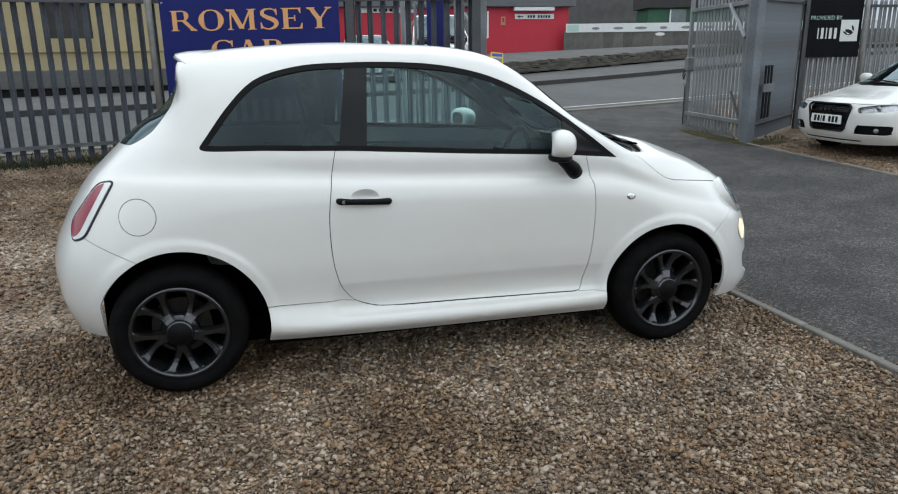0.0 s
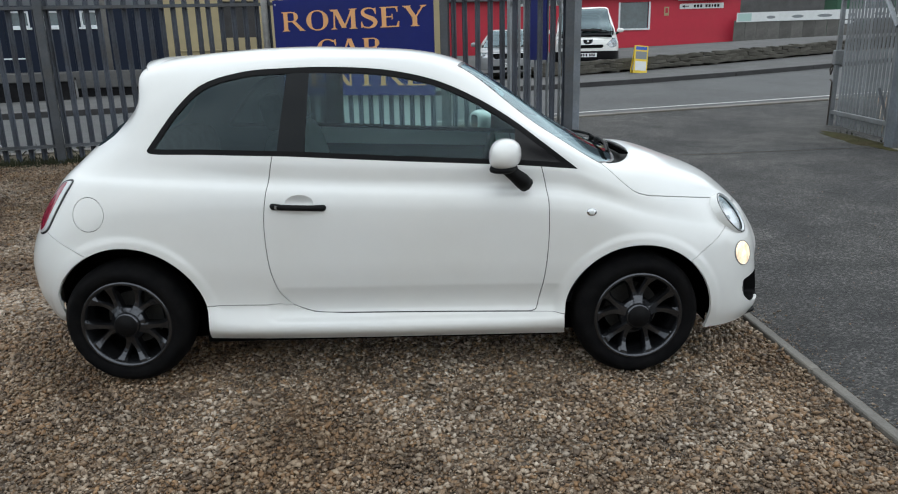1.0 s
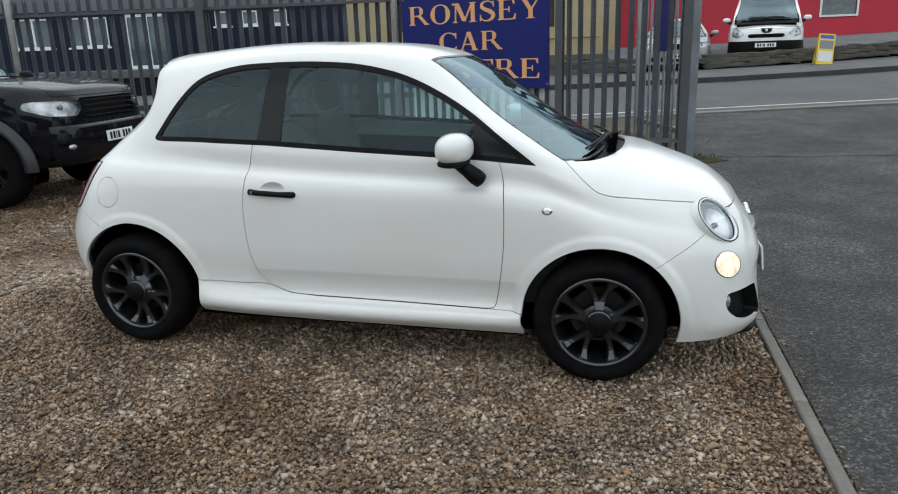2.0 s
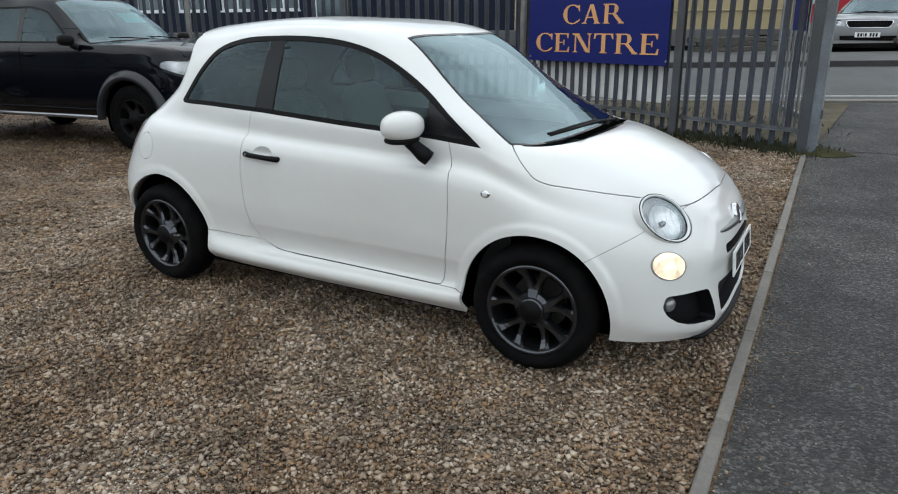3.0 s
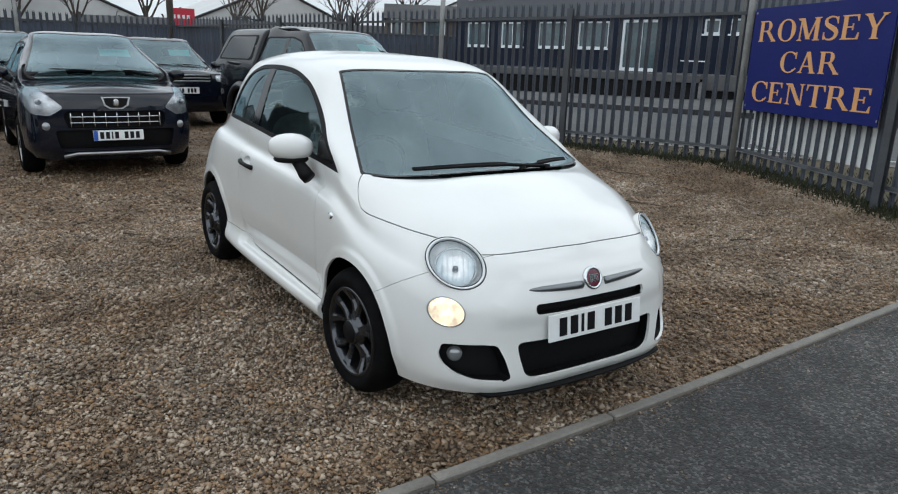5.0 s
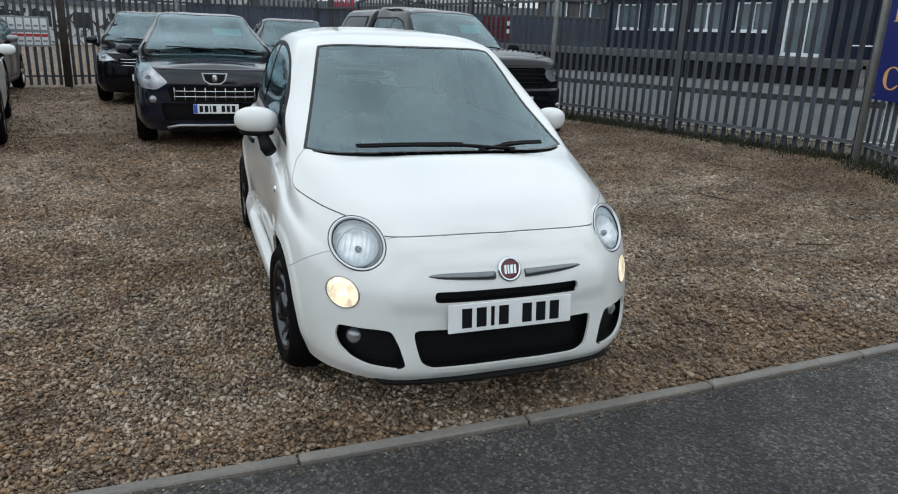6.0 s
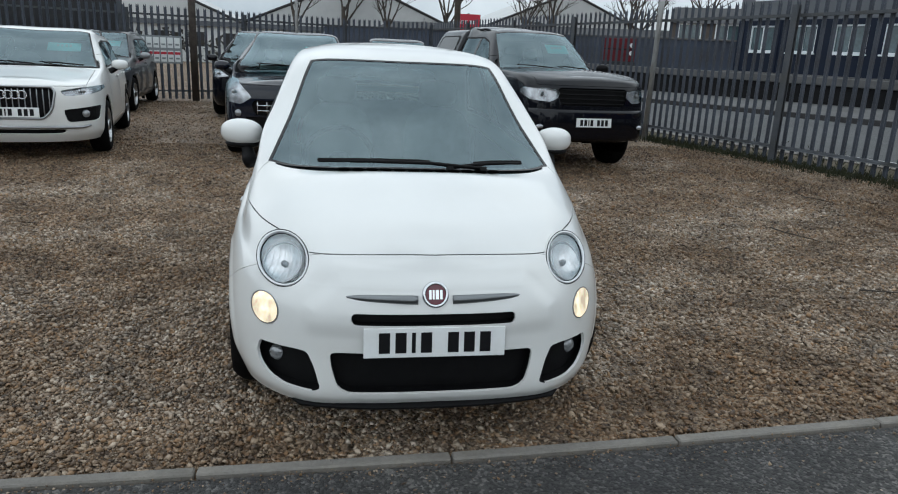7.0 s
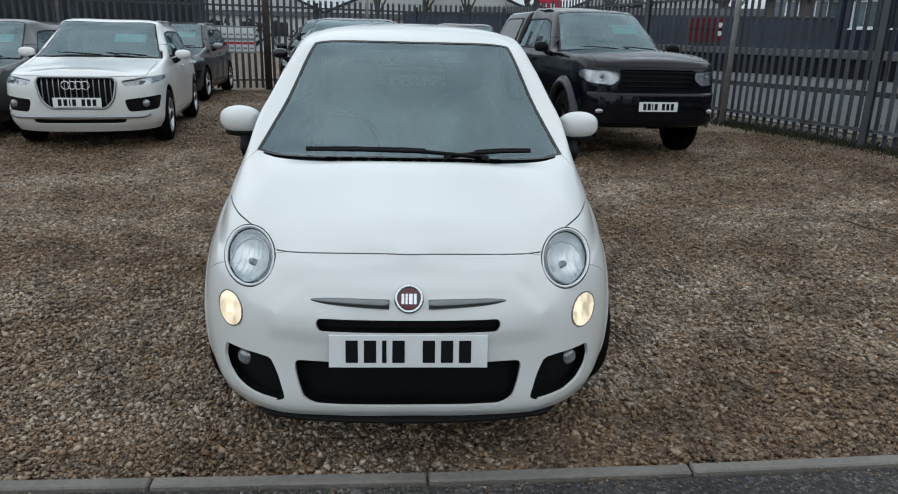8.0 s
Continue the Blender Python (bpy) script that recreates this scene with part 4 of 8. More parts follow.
    for sd_ in ("right", "left"):
        d = s.put("door", "door", M_WHITE, car, sd_, thick=.02)
        sg = -1 if sd_ == "right" else 1
        # grab handle over a shallow bowl
        V, N, F = s.arrays("bowl", sd_)
        r = np.minimum(np.hypot((V[:, 0] + .340) / .062, (V[:, 2] - .826) / .034), 1)
        link("handle_bowl", V - N * (.026 * (1 - r ** 2))[:, None], F, M_WHITE, d, "", True)
        pts = [(-.462, sg * .742, .814), (-.45, sg * .764, .814), (-.41, sg * .774, .812), (-.30, sg * .774, .807), (-.24, sg * .764, .804), (-.227, sg * .742, .803)]
        V, F = tube(pts, [.012, .0145, .0125, .0125, .0145, .012], 12)
        link("door_handle", V, F, M_BLACK, d, "black pull handle", True)
        V, F = lathe([(0, sg * .7815), (.008, sg * .781), (.009, sg * .774)], 16)
        k = link("key_lock", V, F, M_SATIN, d)
        k.matrix_basis = pose(-.435, 0, .813)
        s.put("skirt", "skirt", M_WHITE, car, sd_, sink=-.004, thick=.02)
        s.put("window_frame", "frame", M_BLACK, car, sd_, sink=.001, thick=.012, text="black window surround")
        s.put("window_pillar", "pillar", M_PILLAR, car, sd_, sink=.002, thick=.01)
        s.put("sail_panel", "sail", M_GLOSSBLACK, car, sd_, sink=.002, thick=.01)
        s.put("side_window", "pane", M_GLASS, car, sd_, sink=.005, text="tinted side window")
        s.put("quarter_window", "quarter", M_PRIVACY, car, sd_, sink=.005, text="dark privacy glass")
        s.put("fuel_flap" if sg < 0 else "blank_flap", "flap", M_WHITE, car, sd_, thick=.01)
        # headlamp: dark outline, silver rim, faceted bowl, lens
        V, F = lamp.ring([(1.008, -.07), (1.008, .0), (1.002, .003), (.99, .003)], .099, .132, sg)
        h = link("headlamp", V, F, M_WHITE, car, "round headlamp with a silver rim and clear lens", True)
        V, F = lamp.ring([(.994, .001), (.992, .005), (.972, .006), (.962, -.01)], .099, .132, sg)
        link("outline", V, F, M_GLOSSBLACK, h, "", True)
        V, F = lamp.ring([(.966, -.05), (.966, .003), (.95, .008), (.89, .006), (.86, -.004)], .099, .132, sg)
        link("bezel", V, F, M_BEZEL, h, "silver rim", True)
        V, F = lamp.ring([(.868, -.03), (.866, .0), (.85, .0), (.846, -.02)], .099, .132, sg)
        link("seal", V, F, M_GLOSSBLACK, h, "", True)
        V, F = lamp.ring([(.85, -.006), (.82, -.02), (.6, -.034), (0, -.036)], .099, .132, sg)
        link("lamp_bowl", V, F, M_REFLECTOR, h, "", True)
        # the round dish with upright flutes, its bulb shield and the indicator above
        V, F = [], []
        c, n = lamp.c - lamp.up * .016, 7
        for i in range(n):
            a0, a1 = -1 + 2 * i / n, -1 + 2 * (i + 1) / n
            for a in (a0 + .01, (a0 + a1) / 2, a1 - .01):
                lift = .0018 if a == (a0 + a1) / 2 else 0
                for k in range(7):
                    w = (-1 + k / 3) * math.sqrt(max(0, 1 - a * a * .98))
                    p = c + lamp.side * (a * .076) + lamp.up * (w * .08) + lamp.n * (-.033 + .026 * (a * a + w * w) - lift)
                    V.append((p[0], p[1] if sg < 0 else -p[1], p[2]))
            for j in range(2):
                for k in range(6):
                    q = (i * 21 + j * 7 + k, i * 21 + j * 7 + 7 + k, i * 21 + j * 7 + 8 + k, i * 21 + j * 7 + k + 1)
                    F.append(q if sg < 0 else q[::-1])
        link("reflector", V, F, M_REFLECTOR, h, "bright fluted reflector", True)
        V, F = lamp.ring([(.98, -.012), (1.0, -.004), (.93, -.002), (.9, -.012)], .082, .086, sg, (0, -.016))
        link("dish_rim", V, F, M_BEZEL, h, "", True)
        V, F = lamp.ring([(.22, -.04), (.2, -.02), (.15, -.012), (0, -.01)], .06, .06, sg, (0, -.016))
        link("bulb_shield", V, F, M_SATIN, h, "", True)
        V, F = lamp.ring([(.85, .002), (.7, .010), (.4, .016), (0, .018)], .099, .132, sg)
        link("lens", V, F, M_LENS, h, "", True)
        r = s.put("running_lamp", "running", M_DRL, car, sd_, sink=-.002, text="lit warm running lamp with a thin silver edge")
        s.put("rim", "running_rim", M_SATIN, r, sd_, sink=-.003, thick=.01)
        f_ = s.recess("fog_recess", "fog_hole", M_BLACK, car, .07, (-.9, 0, 0), sd_, "black fog lamp recess")
        V, F = lathe([(0, .014), (.018, .012), (.028, .004), (.033, -.004), (.033, -.05)], 24, "x")
        fl = link("fog_lamp", V, F, M_FOG, f_, "", True)
        fl.matrix_basis = pose(1.690, sg * .577, .342, 0, 0, sg * 22)
        t = s.put("tail_lamp", "tail", M_RED, car, sd_, sink=-.006, thick=.01, text="red tail lamp with a clear band and black edge")
        s.put("rim", "tail_rim", M_GLOSSBLACK, t, sd_, sink=-.002, thick=.01)
        s.put("clear_band", "tail_band", M_BEZEL, t, sd_, sink=-.005, thick=.01)
        # side repeater
        V, F = ellipsoid((0, 0, 0), (.024, .010, .018), 8, 18)
        rp = link("side_repeater", V, F, M_CHROME, car, "small oval side lamp", True)
        rp.matrix_basis = pose(.928, sg * .773, .764)
        V, F = ellipsoid((0, 0, 0), (.014, .006, .011), 8, 14)
        link("lens", V, F, M_BOARD, rp, "", True).matrix_basis = pose(0, sg * .006, 0)
        # mirror: white cap, black base and arm, glass
        mr = thing_part("door_mirror", car, pose(.545, sg * .812, 1.022, 0, 0, sg * 20))
        V, F = ellipsoid((0, 0, 0), (.066, .108, .060), 14, 24, .95)
        V = [(max(v[0], -.046), v[1], v[2] + (.012 if v[2] > 0 else .0)) for v in V]
        link("cap", V, F, M_WHITE, mr, "white mirror cap", True)
        V, F = ellipsoid((-.044, 0, .002), (.004, .066, .046), 10, 20, .8)
        link("mirror_glass", V, F, M_CHROME, mr, "", True)
        V, F = ellipsoid((-.005, 0, -.052), (.055, .085, .02), 8, 20, .8)
        link("lower_cap", V, F, M_BLACK, mr, "", True)
        V, F = tube([(-.005, -sg * .02, -.05), (.03, -sg * .045, -.085), (.06, -sg * .065, -.115), (.075, -sg * .085, -.135)], [.028, .03, .036, .034], 12)
        link("arm", V, F, M_BLACK, mr, "black mirror arm", True)
    s.put("panel_joint", "gap", M_GAP, car, sink=.006)
    s.put("bonnet", "bonnet", M_WHITE, car, thick=.012)
    fb = s.put("front_bumper", "bumper", M_WHITE, car, thick=.012)
    s.put("rear_bumper", "rear_bumper", M_WHITE, car, thick=.012)
    s.put("windscreen_edge", "screen_edge", M_GLOSSBLACK, car, sink=.001, thick=.008)
    s.put("windscreen", "screen", M_SCREEN, car, sink=.003, text="tinted windscreen")
    s.put("cowl", "cowl", M_BLACK, car, sink=.02, thick=.01, text="black vented cowl panel")
    s.put("rear_window", "rear_glass", M_PRIVACY, car, sink=.002)
    g = s.recess("lower_grille", "grille_hole", M_BLACK, fb, .06, (-1, 0, 0), text="black lower grille")
    for k in range(5):
        z = .265 + .026 * k
        V, F = tube([(1.80 - .09 * (yy / .36) ** 2, yy, z) for yy in np.linspace(-.34 + .02 * (4 - k) * .5, .34 - .02 * (4 - k) * .5, 13)], .004, 6)
        link("slat", V, F, M_BLACK, g)
    s.recess("upper_slot", "slot_hole", M_BLACK, fb, .04, (-1, 0, 0))
    # satin bars and round badge on the nose
    for sg in (-1, 1):
        pts = [(1.839 - .032 * (yy / .33) ** 2.2, sg * yy, .600 + .007 * (yy / .33)) for yy in np.linspace(.064, .334, 12)]
        V, F = tube(pts, [.0165, .0168, .0165, .016, .0155, .015, .0142, .0132, .012, .010, .007, .003], 12)
        link("nose_bar", V, F, M_NOSE, car, "dark satin chrome nose bar", True)
    V, F = lathe([(0, .014), (.03, .0135), (.038, .012)], 36, "x")
    bd = link("badge", V, F, M_BADGE, car, "round crimson badge with a chrome ring", True)
    bd.matrix_basis = pose(1.825, 0, .617, 0, -20, 0)
    V, F = lathe([(.037, .013), (.041, .018), (.048, .014), (.05, 0)], 36, "x")
    link("ring", V, F, M_CHROME, bd, "", True)
    bars(bd, "badge_stroke", M_CHROME, (.0135, 0, 0), [.009, .007, .012, .009], .034, .004)
    number_plate(car, 1.874, .452, 6)
    # black splitter under the bumper
    V, F = [], []
    arc = np.linspace(-1, 1, 25)
    for a in arc:
        y = a * .53
        x = 1.866 - .075 * abs(a) ** 2.6 - (.05 if abs(a) > .99 else 0)
        for dx, z in ((-.06, .196), (.010, .197), (.014, .190), (.0, .178), (-.06, .176)):
            V.append((x + dx, y, z))
    for i in range(24):
        for k in range(4):
            F.append((i * 5 + k, (i + 1) * 5 + k, (i + 1) * 5 + k + 1, i * 5 + k + 1))
    link("splitter", V, F, M_BLACK, fb, "black splitter lip", True)
    # roof spoiler
    V, F = [], []
    for a in np.linspace(-1, 1, 21):
        y = a * .51
        drop = .038 * (y / .43) ** 2 + max(0, abs(y) - .42) * .3
        for x, z in ((-.78, 1.452), (-.95, 1.455), (-1.07, 1.448), (-1.125, 1.438), (-1.134, 1.424), (-1.09, 1.398), (-.93, 1.372)):
            V.append((x + .13 * abs(a) ** 2.5, y, 1.405 + (z - 1.405) * (1 - .8 * abs(a) ** 6) - drop))
    for i in range(20):
        for k in range(7):
            F.append((i * 7 + k, i * 7 + (k + 1) % 7, (i + 1) * 7 + (k + 1) % 7, (i + 1) * 7 + k))
    F.append(tuple(range(7)))
    F.append(tuple(range(20 * 7 + 6, 20 * 7 - 1, -1)))
    link("roof_spoiler", V, F, M_WHITE, car, "white roof spoiler", True)
    # wheels
    for x, y, z, t in ((1.151, -.70, .282, 3), (1.151, .70, .282, 3), (-1.15, -.682, .285, 0), (-1.15, .682, .285, 0)):
        wheel(car, x, y, z, .285, .203, .175, 5, M_RIM, t, 0 if x > 0 else 36)
        liner(car, 1.155 if x > 0 else -1.125, z, .345 if x > 0 else .36, math.copysign(.75 if x > 0 else .70, y), math.copysign(.48, y), *((-.06, 1.07) if x > 0 else (-.07, 1.0)), -1.44)
    # wipers
    for pts in ([(1.15, .30, .968), (1.14, .06, .986), (1.118, -.19, .986), (1.075, -.43, .976)], [(1.145, .15, .968), (1.135, .26, .982), (1.105, .38, .986), (1.06, .50, .980)]):
        V, F = tube(pts, [.009, .008, .007, .005], 8)
        w_ = link("wiper", V, F, M_BLACK, car, "black wiper", True)
        V, F = tube([(p[0] - .012, p[1] + dy, p[2] + .006) for p, dy in zip(smooth3([pts[0], pts[1], pts[2], pts[3]], 9)[3:], [0] * 9)], .006, 6)
        link("blade", V, F, M_BLACK, w_)
        V, F = lathe([(0, .03), (.016, .028), (.02, 0)], 14, "z")
        link("pivot", V, F, M_BLACK, w_, "", True).matrix_basis = pose(pts[0][0], pts[0][1], pts[0][2] - .02)
    for k in range(12):
        y = -.34 + .06 * k
        V, F = slab([(1.15, y), (1.19, y), (1.19, y + .045), (1.15, y + .045)], .955, .962)
        link("cowl_vent", V, F, M_LINER, car)
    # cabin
    # floor pans set low and unseen, to keep light from under the car
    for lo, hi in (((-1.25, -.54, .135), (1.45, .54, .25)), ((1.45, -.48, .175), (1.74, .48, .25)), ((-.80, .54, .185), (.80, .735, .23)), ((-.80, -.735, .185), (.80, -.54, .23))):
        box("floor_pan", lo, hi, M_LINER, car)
    V, F = slab([(.55, .60), (.70, .86), (.86, .90), (1.02, .90), (1.05, .60), (1.0, .30), (.75, .30)], -.62, .62, "y")
    link("dashboard", V, F, M_DASH, car)
    V, F = tube([(.50 + .03 * math.cos(a), -.33 + .175 * math.sin(a), .90 + .16 * math.cos(a)) for a in np.linspace(0, 2 * math.pi, 29)], .014, 8)
    st = link("steering_wheel", V, F, M_BLACK, car, "", True)
    V, F = ellipsoid((.515, -.33, .89), (.03, .06, .05), 8, 16)
    link("hub", V, F, M_BLACK, st, "", True)
    for yy in (-.33, .33):
        seat(car, -.12, yy, .50, M_FABRIC)
    V, F = ellipsoid((-.85, 0, .56), (.24, .55, .09), 8, 20, .5)
    bench = link("rear_bench", V, F, M_FABRIC, car, "", True)
    V, F = ellipsoid((-1.08, 0, .85), (.07, .52, .24), 10, 20, .5)
    link("backrest", V, F, M_FABRIC, bench, "", True)
    V, F = ellipsoid((.33, 0, 1.315), (.02, .11, .035), 8, 16, .7)
    link("rear_view_mirror", V, F, M_BLACK, car, "", True)
    V, F = slab([(.425, -.035), (.425, .035), (.52, .02), (.52, -.02)], 0, .004)
    link("sensor_pod", [(x, y, z + 1.392 - (x - .405) * .62) for x, y, z in V], F, M_BLACK, car)
    V, F = slab([(-1.24, .25), (-1.24, .93), (-1.19, .93), (-1.19, .25)], -.5, .5, "y")
    link("boot_wall", V, F, M_LINER, car)
    V, F = slab([(1.0, .25), (1.0, .88), (1.05, .88), (1.05, .25)], -.66, .66, "y")
    link("bulkhead", V, F, M_LINER, car)
    for sg in (-1, 1):
        V, F = slab([(-.74, .24), (.76, .24), (.76, .88), (-.74, .93)], sg * .655, sg * .645, "y")
        link("door_card", V, F, M_DASH, car)
    return car


def thing_part(name, parent, m):
    """A part that only holds its pieces."""
    e = new(name)
    e.parent = parent
    e.matrix_basis = m
    return e


def smooth3(points, n):
    P = [Vector(p) for p in points]
    P = [2 * P[0] - P[1], *P, 2 * P[-1] - P[-2]]
    return [tuple(q[0]) for q in hermite(np.array([tuple(p) for p in P])[:, None], n)]


small_hatchback()


# ---- ground ----
def sheet(name, xs, ys, material, label, lift=0.0, keep=None):
    """One ground sheet on a grid that follows the rise of the yard."""
    X, Y = np.meshgrid(xs, ys)
    Z = ground_height(X, Y) + lift
    n, m = X.shape
    V = np.stack([X, Y, Z], -1).reshape(-1, 3)
    F = [(i * m + j, i * m + j + 1, (i + 1) * m + j + 1, (i + 1) * m + j) for i in range(n - 1) for j in range(m - 1) if keep is None or keep((X[i, j] + X[i + 1, j + 1]) / 2, (Y[i, j] + Y[i + 1, j + 1]) / 2)]
    return tagged(link(name, V, F, material, None, "", True), label, "ground", "", "structure")


def strip(name, a, b, c, d, material, label, lift, category="road", steps=24):
    """A four-cornered piece of ground between the edges a-b and d-c."""
    V, F = [], []
    for i in range(steps + 1):
        for j in range(steps + 1):
            u, v = i / steps, j / steps
            x = (a[0] * (1 - u) + b[0] * u) * (1 - v) + (d[0] * (1 - u) + c[0] * u) * v
            y = (a[1] * (1 - u) + b[1] * u) * (1 - v) + (d[1] * (1 - u) + c[1] * u) * v
            V.append((x, y, float(ground_height(x, y)) + lift))
    n = steps + 1
    F = [(i * n + j, (i + 1) * n + j, (i + 1) * n + j + 1, i * n + j + 1) for i in range(steps) for j in range(steps)]
    return tagged(link(name, V, F, material, None, "", True), label, category, "", "structure")


def kerb_x(y):
    return 1.95 - 0.018 * y


far = [-1500, -600, -250, -120, -60, -35]
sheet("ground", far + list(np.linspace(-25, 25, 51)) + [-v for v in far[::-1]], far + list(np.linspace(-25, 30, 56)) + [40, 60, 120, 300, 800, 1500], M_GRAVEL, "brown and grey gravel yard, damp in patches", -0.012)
strip("driveway", (kerb_x(-14) + .04, -14), (kerb_x(5) + .04, 5), (6.05, 5.3), (6.3, -14), M_TARMAC, "dark worn tarmac driveway beside the gravel", 0.0)
strip("driveway_mouth", (1.9, 5), (1.9, 9.2), (9.5, 11.2), (6.05, 5.3), M_TARMAC, "dark tarmac crossing between the gates and the road", 0.004)
RU = (0.961, 0.277)  # the road's direction


def along(p, d, u=RU, off=0.0):
    """The point d metres from p along a direction, off metres to its left."""
    return (p[0] + u[0] * d - u[1] * off, p[1] + u[1] * d + u[0] * off)


NEAR, FARK = (2.61, 8.84), (3.3, 13.79)
strip("road", along(NEAR, -70), along(NEAR, 70), along(FARK, 70), along(FARK, -70), M_ROAD, "grey asphalt road beyond the fence", 0.02, steps=60)
strip("pavement", along(FARK, -70), along(FARK, 70), along(FARK, 70, RU, 1.9), along(FARK, -70, RU, 1.9), M_CONCRETE, "grey pavement on the far side of the road", 0.13, "pavement", 60)
strip("forecourt", along(FARK, -2, RU, 2.1), along(FARK, 60, RU, 2.1), (60, 60), (-2, 60), M_CONCRETE, "pale concrete forecourt before the red building", 0.30, "pavement", 30)
strip("lane", along(FARK, -70, RU, 1.9), along(FARK, -2, RU, 1.9), along(FARK, -2, RU, 12), along(FARK, -70, RU, 12), M_CONCRETE, "dark paving before the blue building", 0.10, "road", 40)
strip("verge", (-17.2, 2.75), (-2.2, 6.5), (-2.4, 8.6), (-18, 4.2), M_VERGE, "strip of weedy ground along the fence", 0.012, "ground", 30)
strip("verge", (-2.2, 6.3), (1.9, 4.72), (2.2, 8.4), (-2.4, 8.6), M_VERGE, "strip of weedy ground along the fence", 0.014, "ground", 20)


def kerb_run(name, a, b, w, h, length, material, label, sink=0.1, lift=None):
    """Kerb stones end to end, each a stone of its own with worn edges and a fine joint."""
    d = math.dist(a, b)
    n = max(1, int(round(d / length)))
    ang = math.degrees(math.atan2(b[1] - a[1], b[0] - a[0]))
    run = thing(name, Matrix.Identity(4), label, "kerb", "", "structure")
    first = None
    for i in range(n):
        q = (i + 0.5) / n
        x, y = a[0] + (b[0] - a[0]) * q, a[1] + (b[1] - a[1]) * q
        ux, uy = (b[0] - a[0]) / n / 2, (b[1] - a[1]) / n / 2
        z0, z1 = float(ground_height(x - ux, y - uy)), float(ground_height(x + ux, y + uy))
        m = pose(x, y, (z0 + z1) / 2 + random.uniform(-.0015, .0015), random.uniform(-.25, .25), -math.degrees(math.atan2(z1 - z0, d / n)), ang + random.uniform(-.08, .08))
        if first is None:
            first = box("kerb_stone", (-d / n / 2 + .004, -w / 2, -sink), (d / n / 2 - .004, w / 2, h), material, run, 0.006)
            first.matrix_basis = m
        else:
            again(first, m, run)
    return run


kerb_run("kerb", (kerb_x(-9), -9), (kerb_x(4.6), 4.6), .052, .014, .915, M_KERB, "worn concrete edging between gravel and tarmac")
kerb_run("road_kerb", along(FARK, -40), along(FARK, 40), .14, .13, 2.5, M_DARKBASE, "dark kerb on the far side of the road")
kerb_run("channel", along(NEAR, -30), along(NEAR, 30), .22, .028, 1.8, M_KERB, "flush concrete channel along the road's edge")
kerb_run("gravel_edging", (6.06, 5.2), (6.15, -6), .05, .02, .9, M_KERB, "low concrete edging beside the tarmac")
for d0, d1 in ((-40, 40),):
    strip("road_line", along(NEAR, d0, RU, .35), along(NEAR, d1, RU, .35), along(NEAR, d1, RU, .43), along(NEAR, d0, RU, .43), M_LINE, "worn white line along the road", 0.026, "road marking", 40)


# plain walls added out of view, to darken low reflections in paint and glass
for name, lo, hi in (("wall_south", (-26, -24.3, -.3), (24, -24, 2.6)), ("wall_east", (24, -24, -.3), (24.3, 1.5, 2.6))):
    tagged(box(name, lo, hi, M_SLATE), "plain unseen wall added to darken reflections", "wall", "", "structure")


# ---- palisade fences and gates ----
def pale_mesh(height, material, spread=.066):
    """One pressed pale: a ribbed strip of sheet with a three-pointed head."""
    w = spread / 2
    prof = [(-w, .012), (-w * .62, .0), (-w * .2, .013), (w * .2, .013), (w * .62, .0), (w, .012)]
    V, F = [], []
    tops = [-.05, .0, -.045, -.045, .0, -.05]
    for back in (0, .003):
        for k, (x, y) in enumerate(prof):
            V.append((x, y + back, .03))
            V.append((x * .98, y + back, height + tops[k] - .012))
    n = len(prof)
    for k in range(n - 1):
        a = 2 * k
        F.append((a, a + 2, a + 3, a + 1))
        b = a + 2 * n
        F.append((b, b + 1, b + 3, b + 2))
        F.append((a + 1, a + 3, b + 3, b + 1))
    F.append((0, 1, 2 * n + 1, 2 * n))
    F.append((2 * n - 2, 4 * n - 2, 4 * n - 1, 2 * n - 1))
    me = bpy.data.meshes.new("pale")
    me.from_pydata(V, [], F)
    me.materials.append(material)
    return me


PALE, GATE_PALE, LEAF_PALE = pale_mesh(2.2, M_FENCE, .07), pale_mesh(2.12, M_PALE), pale_mesh(2.12, M_GATEPOST, .074)


def post_bm(height, w=.1, d=.055):
    """A rolled steel joist: two flanges and a web."""
    bm = bmesh.new()
    for lo, hi in (((-w / 2, -d / 2, -.2), (w / 2, -d / 2 + .008, height)), ((-w / 2, d / 2 - .008, -.2), (w / 2, d / 2, height)), ((-.005, -d / 2 + .008, -.2), (.005, d / 2 - .008, height))):
        b = box_bm(lo, hi)
        me = bpy.data.meshes.new("t")
        b.to_mesh(me)
        b.free()
        bm.from_mesh(me)
        bpy.data.meshes.remove(me)
    return bm


